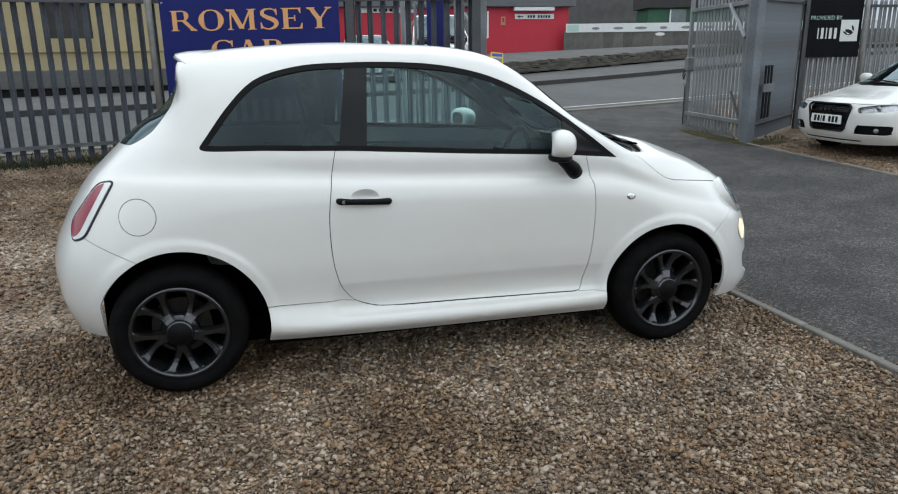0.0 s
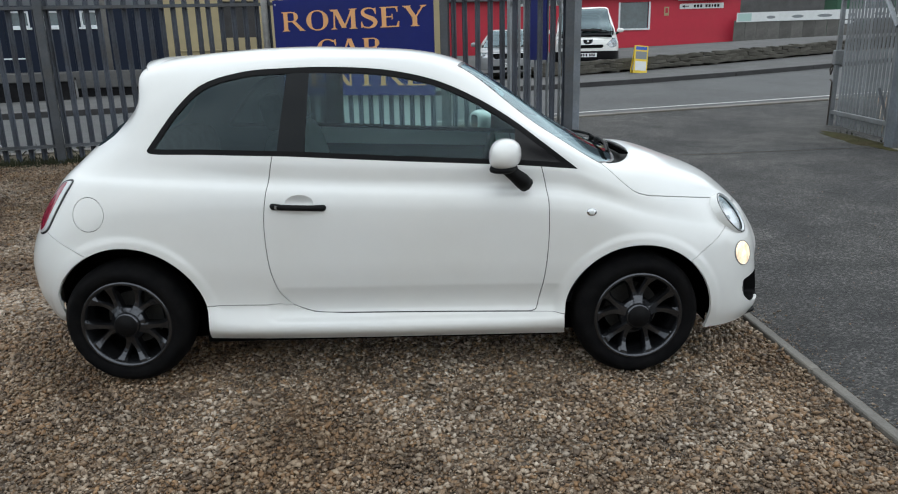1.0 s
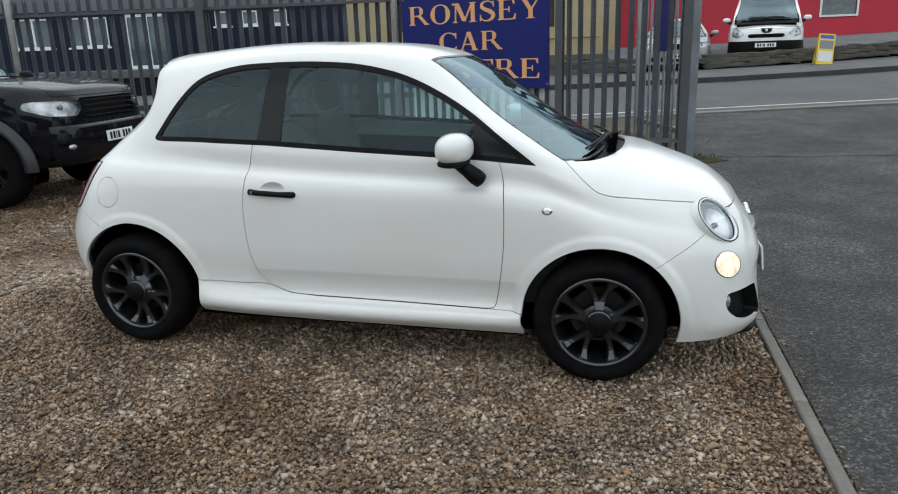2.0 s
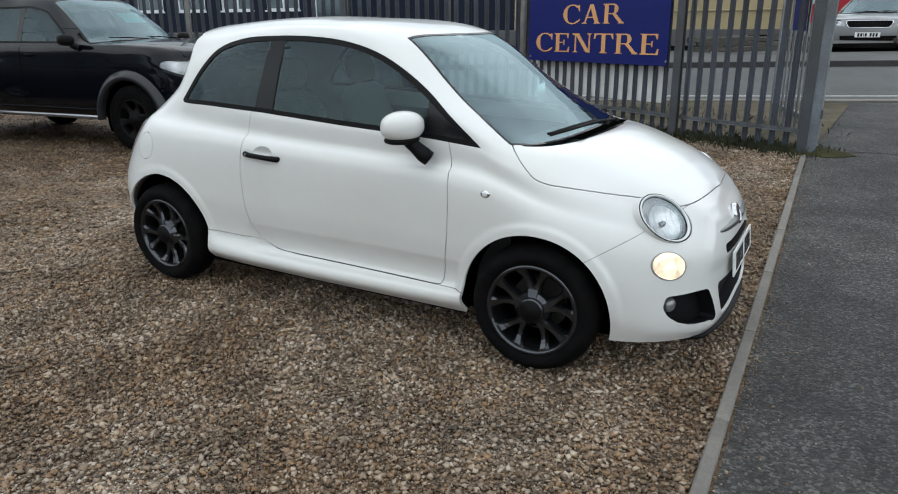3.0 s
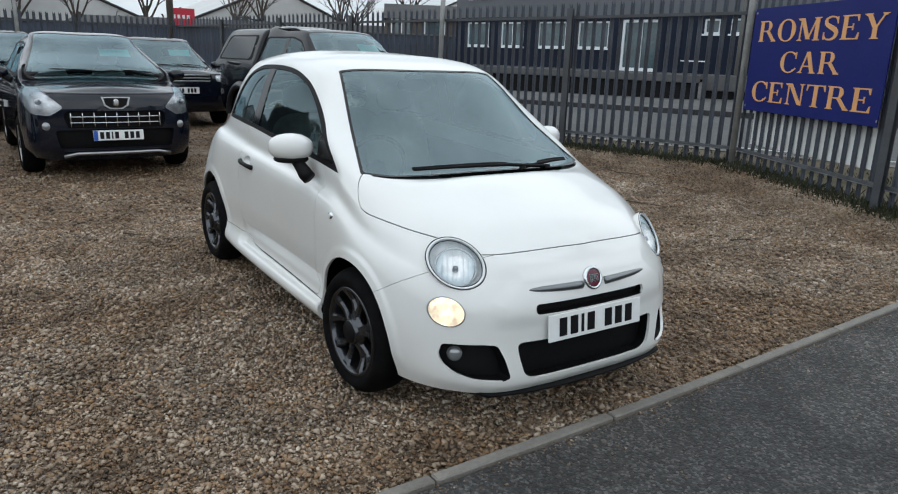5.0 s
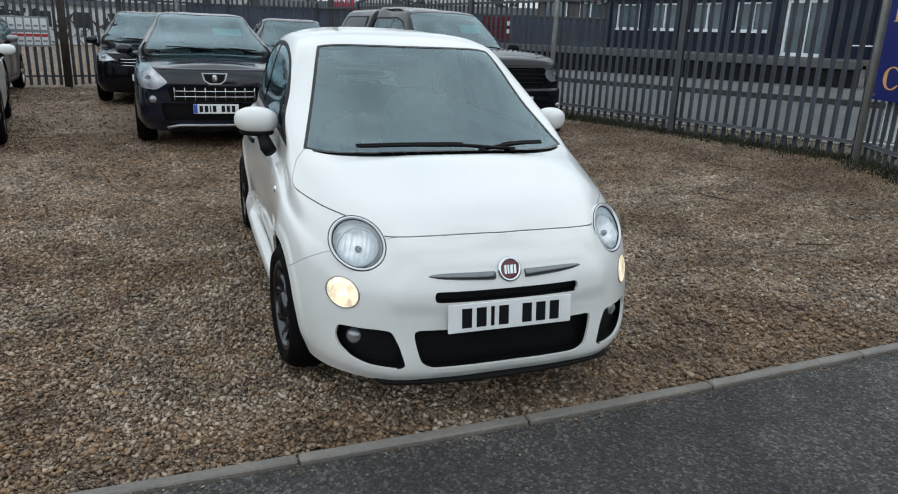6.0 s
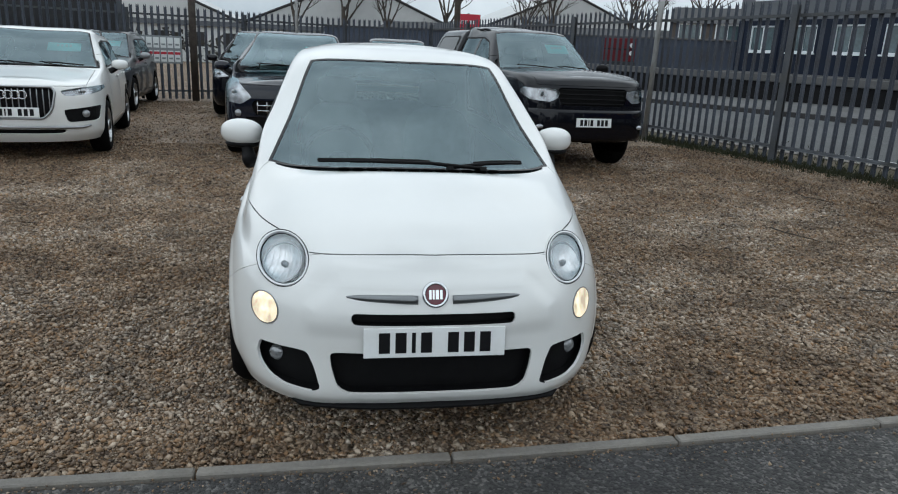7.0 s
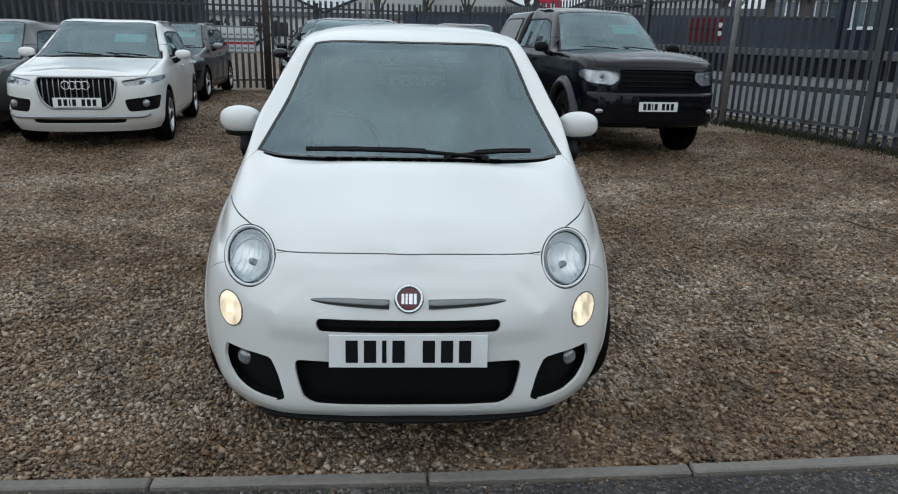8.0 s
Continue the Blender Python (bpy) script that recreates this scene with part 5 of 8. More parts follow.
def fence_bay(a, b, inside=-1, post=True, pitch=.156, group="fence bays", label="grey palisade fence bay with pointed steel pales", low=.22, high=1.97, mesh=None):
    """One bay from a to b: pales on the far side of two rails, and the post at a."""
    d = math.dist(a, b)
    ang = math.degrees(math.atan2(b[1] - a[1], b[0] - a[0]))
    za, zb = float(ground_height(*a)), float(ground_height(*b))
    bay = thing("fence_bay", pose(a[0], a[1], za, 0, 0, ang), label, "fence", group)
    n = int(round(d / pitch))
    for i in range(n):
        q = (i + .5) / n
        p = new("pale", mesh or PALE)
        p.parent = bay
        p.matrix_basis = pose(q * d, -inside * .03, (zb - za) * q + random.uniform(-.008, .008), 0, random.uniform(-.35, .35), 0) @ (pose(0, 0, 0) if inside < 0 else pose(0, 0, 0, 0, 0, 180))
    for z in (low, high):
        V, F = slab([(0, -.022), (0, .022), (.005, .022), (.005, -.017), (.045, -.017), (.045, -.022)], 0, d, "z")
        V = [(v[2], inside * (v[0] - .02), z + v[1] + (zb - za) * v[2] / d) for v in V]
        # the lower rail's colour is lightened for sky caught on its top edge
        link("rail", V, F, M_POST if z > 1 else M_RAIL_LIT, bay)
    if post:
        p = part("post", post_bm(2.1), M_POST, bay)
        p.matrix_basis = pose(0, inside * .055, 0)
    return bay


GA, GB, GC, GD, GG = (-2.09, 6.45), (.42, 5.35), (-7.425, 5.10), (-4.76, 5.785), (1.86, 4.79)
CORNER, REAR = (-17.1, 2.6), (-14.44, -3.62)
fence_bay(GG, GB, 1)
fence_bay(GB, GA, 1)
fence_bay(GA, GD, 1, post=False)
fence_bay(GD, GC, 1)
steps = 4
for i in range(steps):
    p = [GC[k] + (CORNER[k] - GC[k]) * i / steps for k in (0, 1)]
    q = [GC[k] + (CORNER[k] - GC[k]) * (i + 1) / steps for k in (0, 1)]
    fence_bay(p, q, 1, post=i > 0)
rear_u = ((REAR[0] - CORNER[0]) / 6.77, (REAR[1] - CORNER[1]) / 6.77)
for i in range(7):
    p = (CORNER[0] + rear_u[0] * 2.75 * i, CORNER[1] + rear_u[1] * 2.75 * i)
    q = (CORNER[0] + rear_u[0] * 2.75 * (i + 1), CORNER[1] + rear_u[1] * 2.75 * (i + 1))
    fence_bay(p, q, -1, group="rear fence bays", label="dark weathered palisade fence bay behind the parked cars")


def pole(x, y, r, h, material, label, name="pole", lean=0.0, z=None):
    V, F = lathe([(0, -.2), (r, -.2), (r, h - .01), (r * .8, h), (0, h)], 18, "z")
    o = link(name, V, F, material, None, "", True)
    o.matrix_basis = pose(x, y, float(ground_height(x, y)) if z is None else z, lean, 0, 0)
    return tagged(o, label, "pole")


pole(GA[0] + .06, GA[1] - .1, .043, 3.4, M_POLE, "pale galvanised scaffold pole against the fence")
pole(GC[0] + .05, GC[1] - .08, .043, 3.2, M_POLE, "pale galvanised scaffold pole against the fence", lean=-1.0)
pole(REAR[0] + .1, REAR[1], .085, 4.2, M_RUST, "tall dark rusty post at the rear fence")
pole(-15.1, -1.2, .04, 3.4, M_POLE, "pale galvanised scaffold pole against the fence")
pole(-12.9, -7.9, .04, 3.4, M_POLE, "pale galvanised scaffold pole against the fence")
pole(-12.3, -9.7, .04, 3.4, M_POLE, "pale galvanised scaffold pole against the fence")
box_post = box("fence_post", (-.05, -.05, -.2), (.05, .05, 3.0), M_POST, None, .004)
box_post.matrix_basis = pose(-13.95, -5.15, 0)
tagged(box_post, "dark square steel post at the rear fence", "post")


def glyph(ch):
    """Strokes of a roman capital one unit high: closed outlines, and its width. Stems are thick, hairlines thin, with bracketed serifs."""
    T, H, S = .17, .06, .055  # stem, hairline and serif height
    def stem(x, w=T, over=.07):
        return [[(x, 0), (x + w, 0), (x + w, 1), (x, 1)], foot(x, w, over, 0), foot(x, w, over, 1)]
    def foot(x, w, over, top):
        o = [(x - over, 0), (x + w + over, 0), (x + w + over, S * .6), (x + w + over * .25, S * .85), (x + w, S * 1.7), (x, S * 1.7), (x - over * .25, S * .85), (x - over, S * .6)]
        return [(p, 1 - q) for p, q in o][::-1] if top else o
    def bar(x0, x1, y0, y1):
        return [(x0, y0), (x1, y0), (x1, y1), (x0, y1)]
    def arc(cx, cy, rx, ry, a0, a1, thick, thin, n=18):
        """A bowl: thick where it runs upright, thin where it runs level."""
        out, inn = [], []
        for k in range(n + 1):
            a = radians(a0 + (a1 - a0) * k / n)
            w = thin + (thick - thin) * abs(math.cos(a)) ** 1.3
            out.append((cx + rx * math.cos(a), cy + ry * math.sin(a)))
            inn.append((cx + (rx - w) * math.cos(a), cy + (ry - thin) * math.sin(a)))
        return out + inn[::-1]
    def stroke(pts, ws):
        """A pen line of changing width."""
        P = smooth_line(pts, 26)
        L, R = [], []
        for k, p in enumerate(P):
            q, r = P[max(k - 1, 0)], P[min(k + 1, len(P) - 1)]
            d = Vector((r[0] - q[0], r[1] - q[1])).normalized()
            w = float(np.interp(k / (len(P) - 1), np.linspace(0, 1, len(ws)), ws)) / 2
            L.append((p[0] - d.y * w, p[1] + d.x * w))
            R.append((p[0] + d.y * w, p[1] - d.x * w))
        return L + R[::-1]
    def slant(x0, y0, x1, y1, w):
        return [(x0 - w / 2, y0), (x0 + w / 2, y0), (x1 + w / 2, y1), (x1 - w / 2, y1)]
    if ch == "R":
        return stem(.07) + [bar(.24, .42, 1 - H, 1), bar(.24, .42, .47, .47 + H), arc(.42, .735, .27, .265, -90, 90, T, H), slant(.86, 0, .50, .5, .17), foot(.78, .14, .05, 0)], .95
    if ch == "O":
        return [arc(.46, .5, .46, .52, 0, 180, .2, H, 26), arc(.46, .5, .46, .52, 180, 360, .2, H, 26)], .92
    if ch == "C":
        return [arc(.47, .5, .47, .52, 48, 312, .2, H, 34), [(.77, .98), (.83, .98), (.83, .66), (.80, .66), (.74, .86)], arc(.47, .5, .47, .52, 312, 326, H, H, 4)], .86
    if ch == "S":
        return [stroke([(.60, .74), (.54, .92), (.33, .985), (.13, .90), (.11, .72), (.28, .575), (.48, .46), (.60, .29), (.52, .10), (.30, .015), (.11, .09), (.05, .27)], [.035, .06, .07, .12, .16, .19, .2, .16, .12, .07, .06, .035]), [(.57, .98), (.62, .98), (.63, .68), (.595, .68)], [(.03, .02), (.075, .02), (.07, .33), (.03, .33)]], .68
    if ch == "E":
        return stem(.07) + [bar(.24, .66, 1 - H, 1), bar(.24, .70, 0, H), bar(.24, .48, .48, .48 + H), [(.66, 1), (.60, 1 - H), (.66, .74), (.69, .74), (.69, 1)], [(.70, 0), (.64, H), (.71, .28), (.745, .28), (.735, 0)], bar(.46, .495, .37, .65)], .78
    if ch == "M":
        return [slant(.14, 0, .17, 1, H), foot(.09, .09, .07, 0), foot(.03, .2, .04, 1), slant(.55, .06, .20, 1, .18), slant(.55, .06, .90, 1, H * 1.2), bar(.84, .84 + T, 0, 1), foot(.84, T, .07, 0), foot(.84, T, .07, 1)], 1.11
    if ch == "Y":
        return [bar(.37, .37 + T, 0, .48), foot(.37, T, .08, 0), slant(.445, .44, .16, 1, .18), slant(.49, .44, .78, 1, H * 1.2), foot(.07, .18, .06, 1), foot(.73, .1, .07, 1)], .92
    if ch == "A":
        return [slant(.13, 0, .43, 1, H * 1.2), slant(.74, 0, .45, 1, .18), bar(.24, .66, .30, .30 + H), foot(.08, .1, .07, 0), foot(.65, .18, .06, 0)], .92
    if ch == "N":
        return [slant(.16, 0, .16, 1, H), slant(.82, 0, .82, 1, H), slant(.76, .02, .22, 1, .18), foot(.12, .08, .07, 0), foot(.04, .2, .04, 1), foot(.78, .08, .07, 1)], .95
    return [bar(.33, .33 + T, 0, 1), foot(.33, T, .09, 0), bar(.03, .80, 1 - H, 1), [(.03, 1), (.09, 1 - H), (.02, .72), (-.015, .72), (0, 1)], [(.80, 1), (.74, 1 - H), (.81, .72), (.845, .72), (.83, 1)]], .83  # T


def serif_line(text, x0, x1, z0, z1, parent, y):
    """A line of roman capitals between x0 and x1, each letter a raised piece of its own."""
    glyphs = [glyph(c) for c in text]
    gap = .10
    total = sum(w for _, w in glyphs) + gap * (len(text) - 1)
    k, h, x = (x1 - x0) / total, z1 - z0, x0
    for strokes, w in glyphs:
        V, F = [], []
        for i, o in enumerate(strokes):
            n, front = len(o), y - .006 - .0003 * i
            b = len(V)
            V += [(x + p * k, front, z0 + q * h) for p, q in o] + [(x + p * k, y, z0 + q * h) for p, q in o]
            m = n // 2
            if n > 12:  # a bowl or pen line: a strip between its two edges
                F += [(b + j, b + j + 1, b + n - 2 - j, b + n - 1 - j) for j in range(m - 1)]
            else:
                F.append(tuple(range(b, b + n)))
            F += [(b + j, b + n + j, b + n + (j + 1) % n, b + (j + 1) % n) for j in range(n)]
        link("letter", V, F, M_SIGN_GOLD, parent)
        x += (w + gap) * k


def dealer_sign():
    """The blue board on the fence, in the plane of the bay from GA to GB."""
    ang = math.degrees(math.atan2(GB[1] - GA[1], GB[0] - GA[0]))
    e = thing("fence_sign", pose(GA[0], GA[1], 0, 0, 0, ang), "dark blue sign board with gold serif lettering fixed to the fence", "sign")
    box("board", (.26, -.105, .945), (2.61, -.085, 2.185), M_SIGN_BLUE, e, .003)
    for text, x0, x1, z0, z1 in (("ROMSEY", .40, 2.53, 1.785, 2.03), ("CAR", .92, 1.94, 1.43, 1.665), ("CENTRE", .42, 2.50, 1.07, 1.31)):
        serif_line(text, x0, x1, z0, z1, e, -.105)
    for k in range(4):
        V, F = lathe([(0, -.004), (.012, -.003), (.014, 0)], 10, "y")
        link("bolt", V, F, M_SATIN, e).matrix_basis = pose((.30, 2.6, .30, 2.6)[k], -.106, (1.0, 1.0, 2.13, 2.13)[k])
    return e


dealer_sign()
ang_ab = math.degrees(math.atan2(GB[1] - GA[1], GB[0] - GA[0]))
bb = box("roadside_board", (.28, .055, .50), (2.48, .07, 2.1), M_BOARD, None, .002)
bb.matrix_basis = pose(GA[0], GA[1], 0, 0, 0, ang_ab)
tagged(bb, "back of a white board on the fence's road side", "sign")


def gate_post(x, y, w, h, label):
    o = box("gate_post", (-w / 2, -w / 2, -.2), (w / 2, w / 2, h), M_GATEPOST, None, .008)
    o.matrix_basis = pose(x, y, float(ground_height(x, y)), 0, 0, 8)
    tagged(o, label, "gate post")
    box("post_cap", (-w / 2 - .004, -w / 2 - .004, h), (w / 2 + .004, w / 2 + .004, h + .012), M_PALE, o)
    return o


def gate_leaf(hinge, ang, length, face, label, lock=True, pitch=.158):
    """A palisade gate leaf: frame, pales, brace, hinges and slide bolt. It runs from the hinge along ang."""
    z = float(ground_height(*hinge))
    g = thing("gate_leaf", pose(hinge[0], hinge[1], z, 0, 0, ang), label, "gate", "yard gates")
    for n_, lo, hi in (("stile", (.02, -.03, .06), (.08, .03, 2.2)), ("stile", (length - .06, -.03, .06), (length, .03, 2.2)), ("gate_rail", (.08, -.025, .26), (length - .06, .025, .32)), ("gate_rail", (.08, -.025, 1.95), (length - .06, .025, 2.01))):
        box(n_, lo, hi, M_PALE, g, .004)
    n = int((length - .14) / pitch)
    for i in range(n):
        p = new("pale", GATE_PALE)
        p.parent = g
        p.matrix_basis = pose(.16 + i * (length - .3) / max(1, n - 1), face * .045, .06, 0, 0, 0 if face > 0 else 180)
    V, F = tube([(.09, -face * .01, .32), (.42, -face * .01, .72)], .02, 6)
    link("brace", V, F, M_POST, g)
    V, F = tube([(.09, -face * .03, 1.5), (.62, -face * .03, 1.98)], .03, 6)
    link("brace", V, F, M_PALE, g)
    if lock:
        box("lock_box", (length - .10, -.06, 1.0), (length + .02, .06, 1.22), M_PALE, g, .01)
        V, F = tube([(length - .02, -face * .05, 1.02), (length + .03, -face * .07, .93), (length - .01, -face * .07, .86), (length - .05, -face * .06, .95)], .012, 8)
        link("padlock_chain", V, F, M_RUST, g)
        V, F = tube([(length - .03, -face * .045, .06), (length - .03, -face * .045, .75), (length + .05, -face * .045, .78)], .011, 8)
        link("drop_bolt", V, F, M_RUST, g)
    for zz in (.35, 1.75):
        V, F = lathe([(0, zz), (.03, zz), (.03, zz + .09), (0, zz + .09)], 14, "z")
        link("hinge", V, F, M_POST, g)
    return g


gate_post(1.90, 4.775, .115, 2.35, "large square galvanised gate post with moss at its foot")
gate_leaf((1.95, 4.88), 108, 2.0, 1, "galvanised palisade gate leaf standing open towards the road", False)
lb = box("gate_board", (.62, .085, 1.2), (1.15, .095, 2.05), M_SIGN_BLUE, None, .002)
lb.matrix_basis = pose(1.95, 4.88, .14, 0, 0, 108)
tagged(lb, "blue board fixed to the road side of the open gate", "sign")
gate_post(6.10, 5.20, .15, 2.4, "square galvanised gate post beside the parked white car")
gate_leaf((6.10, 5.31), 81, 2.02, -1, "galvanised palisade gate leaf standing open with a padlock chain", pitch=.115)
F1, F2, F3 = (6.22, 5.24), (8.0, 6.50), (10.9, 6.25)
folded = fence_bay(F1, F2, -1, post=False, pitch=.086, group="entrance fence bays", label="blue-grey close palisade bay beside the entrance gate", low=.27, high=2.02, mesh=LEAF_PALE)
box("lock_plate", (.12, -.075, .72), (.66, -.05, .84), M_GATEPOST, folded, .004, "flat steel lock bar")
for k in range(3):
    box("slot_bar", (.16 + k * .14, -.068, .34), (.22 + k * .14, -.052, 1.10), M_NEAR_BLACK, folded)
fence_bay(F2, F3, -1, pitch=.09, group="entrance fence bays", label="grey palisade fence bay beside the entrance gate", mesh=GATE_PALE)
fence_bay(F3, (13.6, 6.0), -1, pitch=.09, group="entrance fence bays", label="grey palisade fence bay beside the entrance gate", mesh=GATE_PALE)
pole(9.02, 6.30, .04, 3.2, M_POLE, "pale galvanised scaffold pole against the fence")


def black_banner():
    e = thing("banner", pose(F2[0], F2[1] - .04, float(ground_height(*F2)), 0, 0, math.degrees(math.atan2(F3[1] - F2[1], F3[0] - F2[0]))), "black printed fence banner with pale lettering and a white emblem", "banner")
    box("cloth", (.02, -.055, 1.15), (.98, -.045, 2.45), M_BLACKBANNER, e, .002)
    t = letters("PROVIDED BY", .14, M_TEALPRINT, .003, 0, e)
    t.matrix_basis = pose(.32, -.058, 1.77) @ Matrix.Scale(.66, 4)
    bars(e, "word_bar", M_BANNER, (.36, -.056, 1.53), [.02, .05, .02, .05, .05], .17, .04, "y")
    box("emblem", (.60, -.060, 1.40), (.92, -.056, 1.74), M_BANNER, e)
    for (x, z), (rx, rz), tilt in (((.75, 1.56), (.075, .028), 12), ((.82, 1.61), (.018, .05), -20), ((.69, 1.53), (.055, .014), 30), ((.79, 1.52), (.055, .013), -25)):
        V, F = ellipsoid((0, 0, 0), (rx, .003, rz), 6, 14)
        link("emblem_mark", V, F, M_INK, e).matrix_basis = pose(x, -.062, z, 0, tilt, 0)
    return e


black_banner()


# ---- across the road ----
BU, BO = (.9707, .2402), (-15.2, 18.7)


def facade(o, z, ang, u0, u1, z0, z1, holes, thick, material, name="wall", parent=None):
    """A wall in the xz plane of a house with real openings, from strips round the holes."""
    us = sorted({u0, u1, *[h[0] for h in holes], *[h[1] for h in holes]})
    zs = sorted({z0, z1, *[h[2] for h in holes], *[h[3] for h in holes]})
    bm = bmesh.new()
    for i in range(len(us) - 1):
        for j in range(len(zs) - 1):
            c = ((us[i] + us[i + 1]) / 2, (zs[j] + zs[j + 1]) / 2)
            if any(h[0] < c[0] < h[1] and h[2] < c[1] < h[3] for h in holes):
                continue
            b = box_bm((us[i], 0, zs[j]), (us[i + 1], thick, zs[j + 1]))
            me = bpy.data.meshes.new("t")
            b.to_mesh(me)
            b.free()
            bm.from_mesh(me)
            bpy.data.meshes.remove(me)
    bmesh.ops.remove_doubles(bm, verts=bm.verts[:], dist=1e-4)
    return part(name, bm, material, parent)


def window(parent, u0, u1, z0, z1, name="window", bars_=1, material=None, thick=.06):
    w = box(name, (u0, .10, z0), (u1, .115, z1), material or M_PANE, parent)
    for n_, lo, hi in (("frame", (u0, .04, z0), (u0 + thick, .10, z1)), ("frame", (u1 - thick, .04, z0), (u1, .10, z1)), ("frame", (u0 + thick, .04, z0), (u1 - thick, .10, z0 + thick)), ("frame", (u0 + thick, .04, z1 - thick), (u1 - thick, .10, z1))):
        box(n_, lo, hi, M_UPVC, w)
    for k in range(bars_):
        c = u0 + (u1 - u0) * (k + 1) / (bars_ + 1)
        box("mullion", (c - thick * .5, .045, z0 + thick), (c + thick * .5, .098, z1 - thick), M_UPVC, w)
    box("sill", (u0 - .05, -.05, z0 - .06), (u1 + .05, .1, z0), M_UPVC, w)
    return w


def blue_house():
    ang = math.degrees(math.atan2(BU[1], BU[0]))
    h = thing("office_building", pose(BO[0], BO[1], 0, 0, 0, ang), "long navy blue clad building with white windows on a dark base", "building")
    sp = lambda x: (x - BO[0]) / BU[0]
    wins = [(sp(a), sp(b), 2.0, 3.0) for a, b in ((-23.55, -22.3), (-21.65, -20.45), (-19.75, -18.4), (-17.85, -16.5))]
    small = [(sp(-12.85), sp(-12.3), 2.55, 3.05), (sp(-11.95), sp(-11.4), 2.55, 3.05), (sp(-10.9), sp(-10.4), 2.55, 3.05)]
    door = (sp(-15.95), sp(-14.45), 1.22, 3.05)
    u0, u1 = sp(-24.2), sp(-8.5)
    facade(BO, 0, ang, u0, u1, 1.2, 3.2, wins + small + [door], .25, M_BLUEWALL, "wall", h)
    box("side_wall", (u0, .25, 1.2), (u0 + .25, 8, 3.2), M_BLUEWALL, h)
    ups = [(u0 + .8 + 2.2 * k, u0 + 1.9 + 2.2 * k, 4.0, 5.1) for k in range(7)]
    facade(BO, 0, ang, u0, u1, 3.2, 6.4, ups, .25, M_GREYCLAD, "upper_wall", h)
    box("upper_side_wall", (u0, .25, 3.2), (u0 + .25, 8, 6.4), M_GREYCLAD, h)
    # a solid near-black band below the ledge
    box("base", (u0 - .05, -.06, .3), (u1, .25, 1.02), M_NEAR_BLACK, h)
    box("plinth_cap", (u0 - .1, -.5, 1.02), (u1, .3, 1.2), M_CONCRETE, h, .01)
    box("roof", (u0 - .2, -.3, 6.4), (u1 + .1, 8.2, 6.6), M_GREYCLAD, h)
    for u, w_, a, b in wins:
        window(h, u, w_, a, b)
    for u, w_, a, b in small:
        window(h, u, w_, a, b, bars_=0)
    for u, w_, a, b in ups:
        window(h, u, w_, a, b)
    d = window(h, *door, name="door", bars_=1, thick=.1)
    box("handrail", (door[1] + 1.2, -.6, 1.6), (door[1] + 2.2, -.56, 1.64), M_UPVC, h)
    n = int((u1 - u0) / .6)
    first = None
    for i in range(n):
        u = u0 + (i + .5) * (u1 - u0) / n
        if any(a - .1 < u < b + .1 for a, b, *_ in wins + small + [door]):
            continue
        if first is None:
            first = box("cladding_rib", (-.02, -.025, 1.2), (.02, 0, 3.2), M_BLUEWALL, h)
            first.matrix_basis = pose(u, 0, 0)
        else:
            again(first, pose(u, 0, 0), h)
    # the cream part at its end
    c = thing("cream_building", pose(BO[0], BO[1], 0, 0, 0, ang), "cream rendered building with a boarded window", "building")
    v0, v1 = sp(-8.5), sp(.4)
    cw = [(sp(-6.75), sp(-5.6), 2.15, 3.3), (sp(-2.6), sp(-1.4), 2.15, 3.3)]
    facade(BO, 0, ang, v0, v1, 1.2, 5.2, cw, .25, M_CREAM, "wall", c)
    box("base", (v0, -.06, .3), (v1, .25, 1.02), M_NEAR_BLACK, c)
    box("plinth_cap", (v0, -.5, 1.02), (v1, .3, 1.2), M_CONCRETE, c, .01)
    for u, w_, a, b in cw:
        box("boarded_window", (u, .08, a), (w_, .12, b), M_DARKBASE, c)
    V, F = tube([(v0 + .2, -.05, 1.75), (v1 - .3, -.05, 1.8)], .03, 6)
    link("pipe", V, F, M_CREAM, c)
    box("roof", (v0, -.25, 5.2), (v1 + .1, 8, 5.4), M_GREYCLAD, c)
    box("end_wall", (v1, 0, .3), (v1 + .25, 8, 5.2), M_CREAM, c)


blue_house()


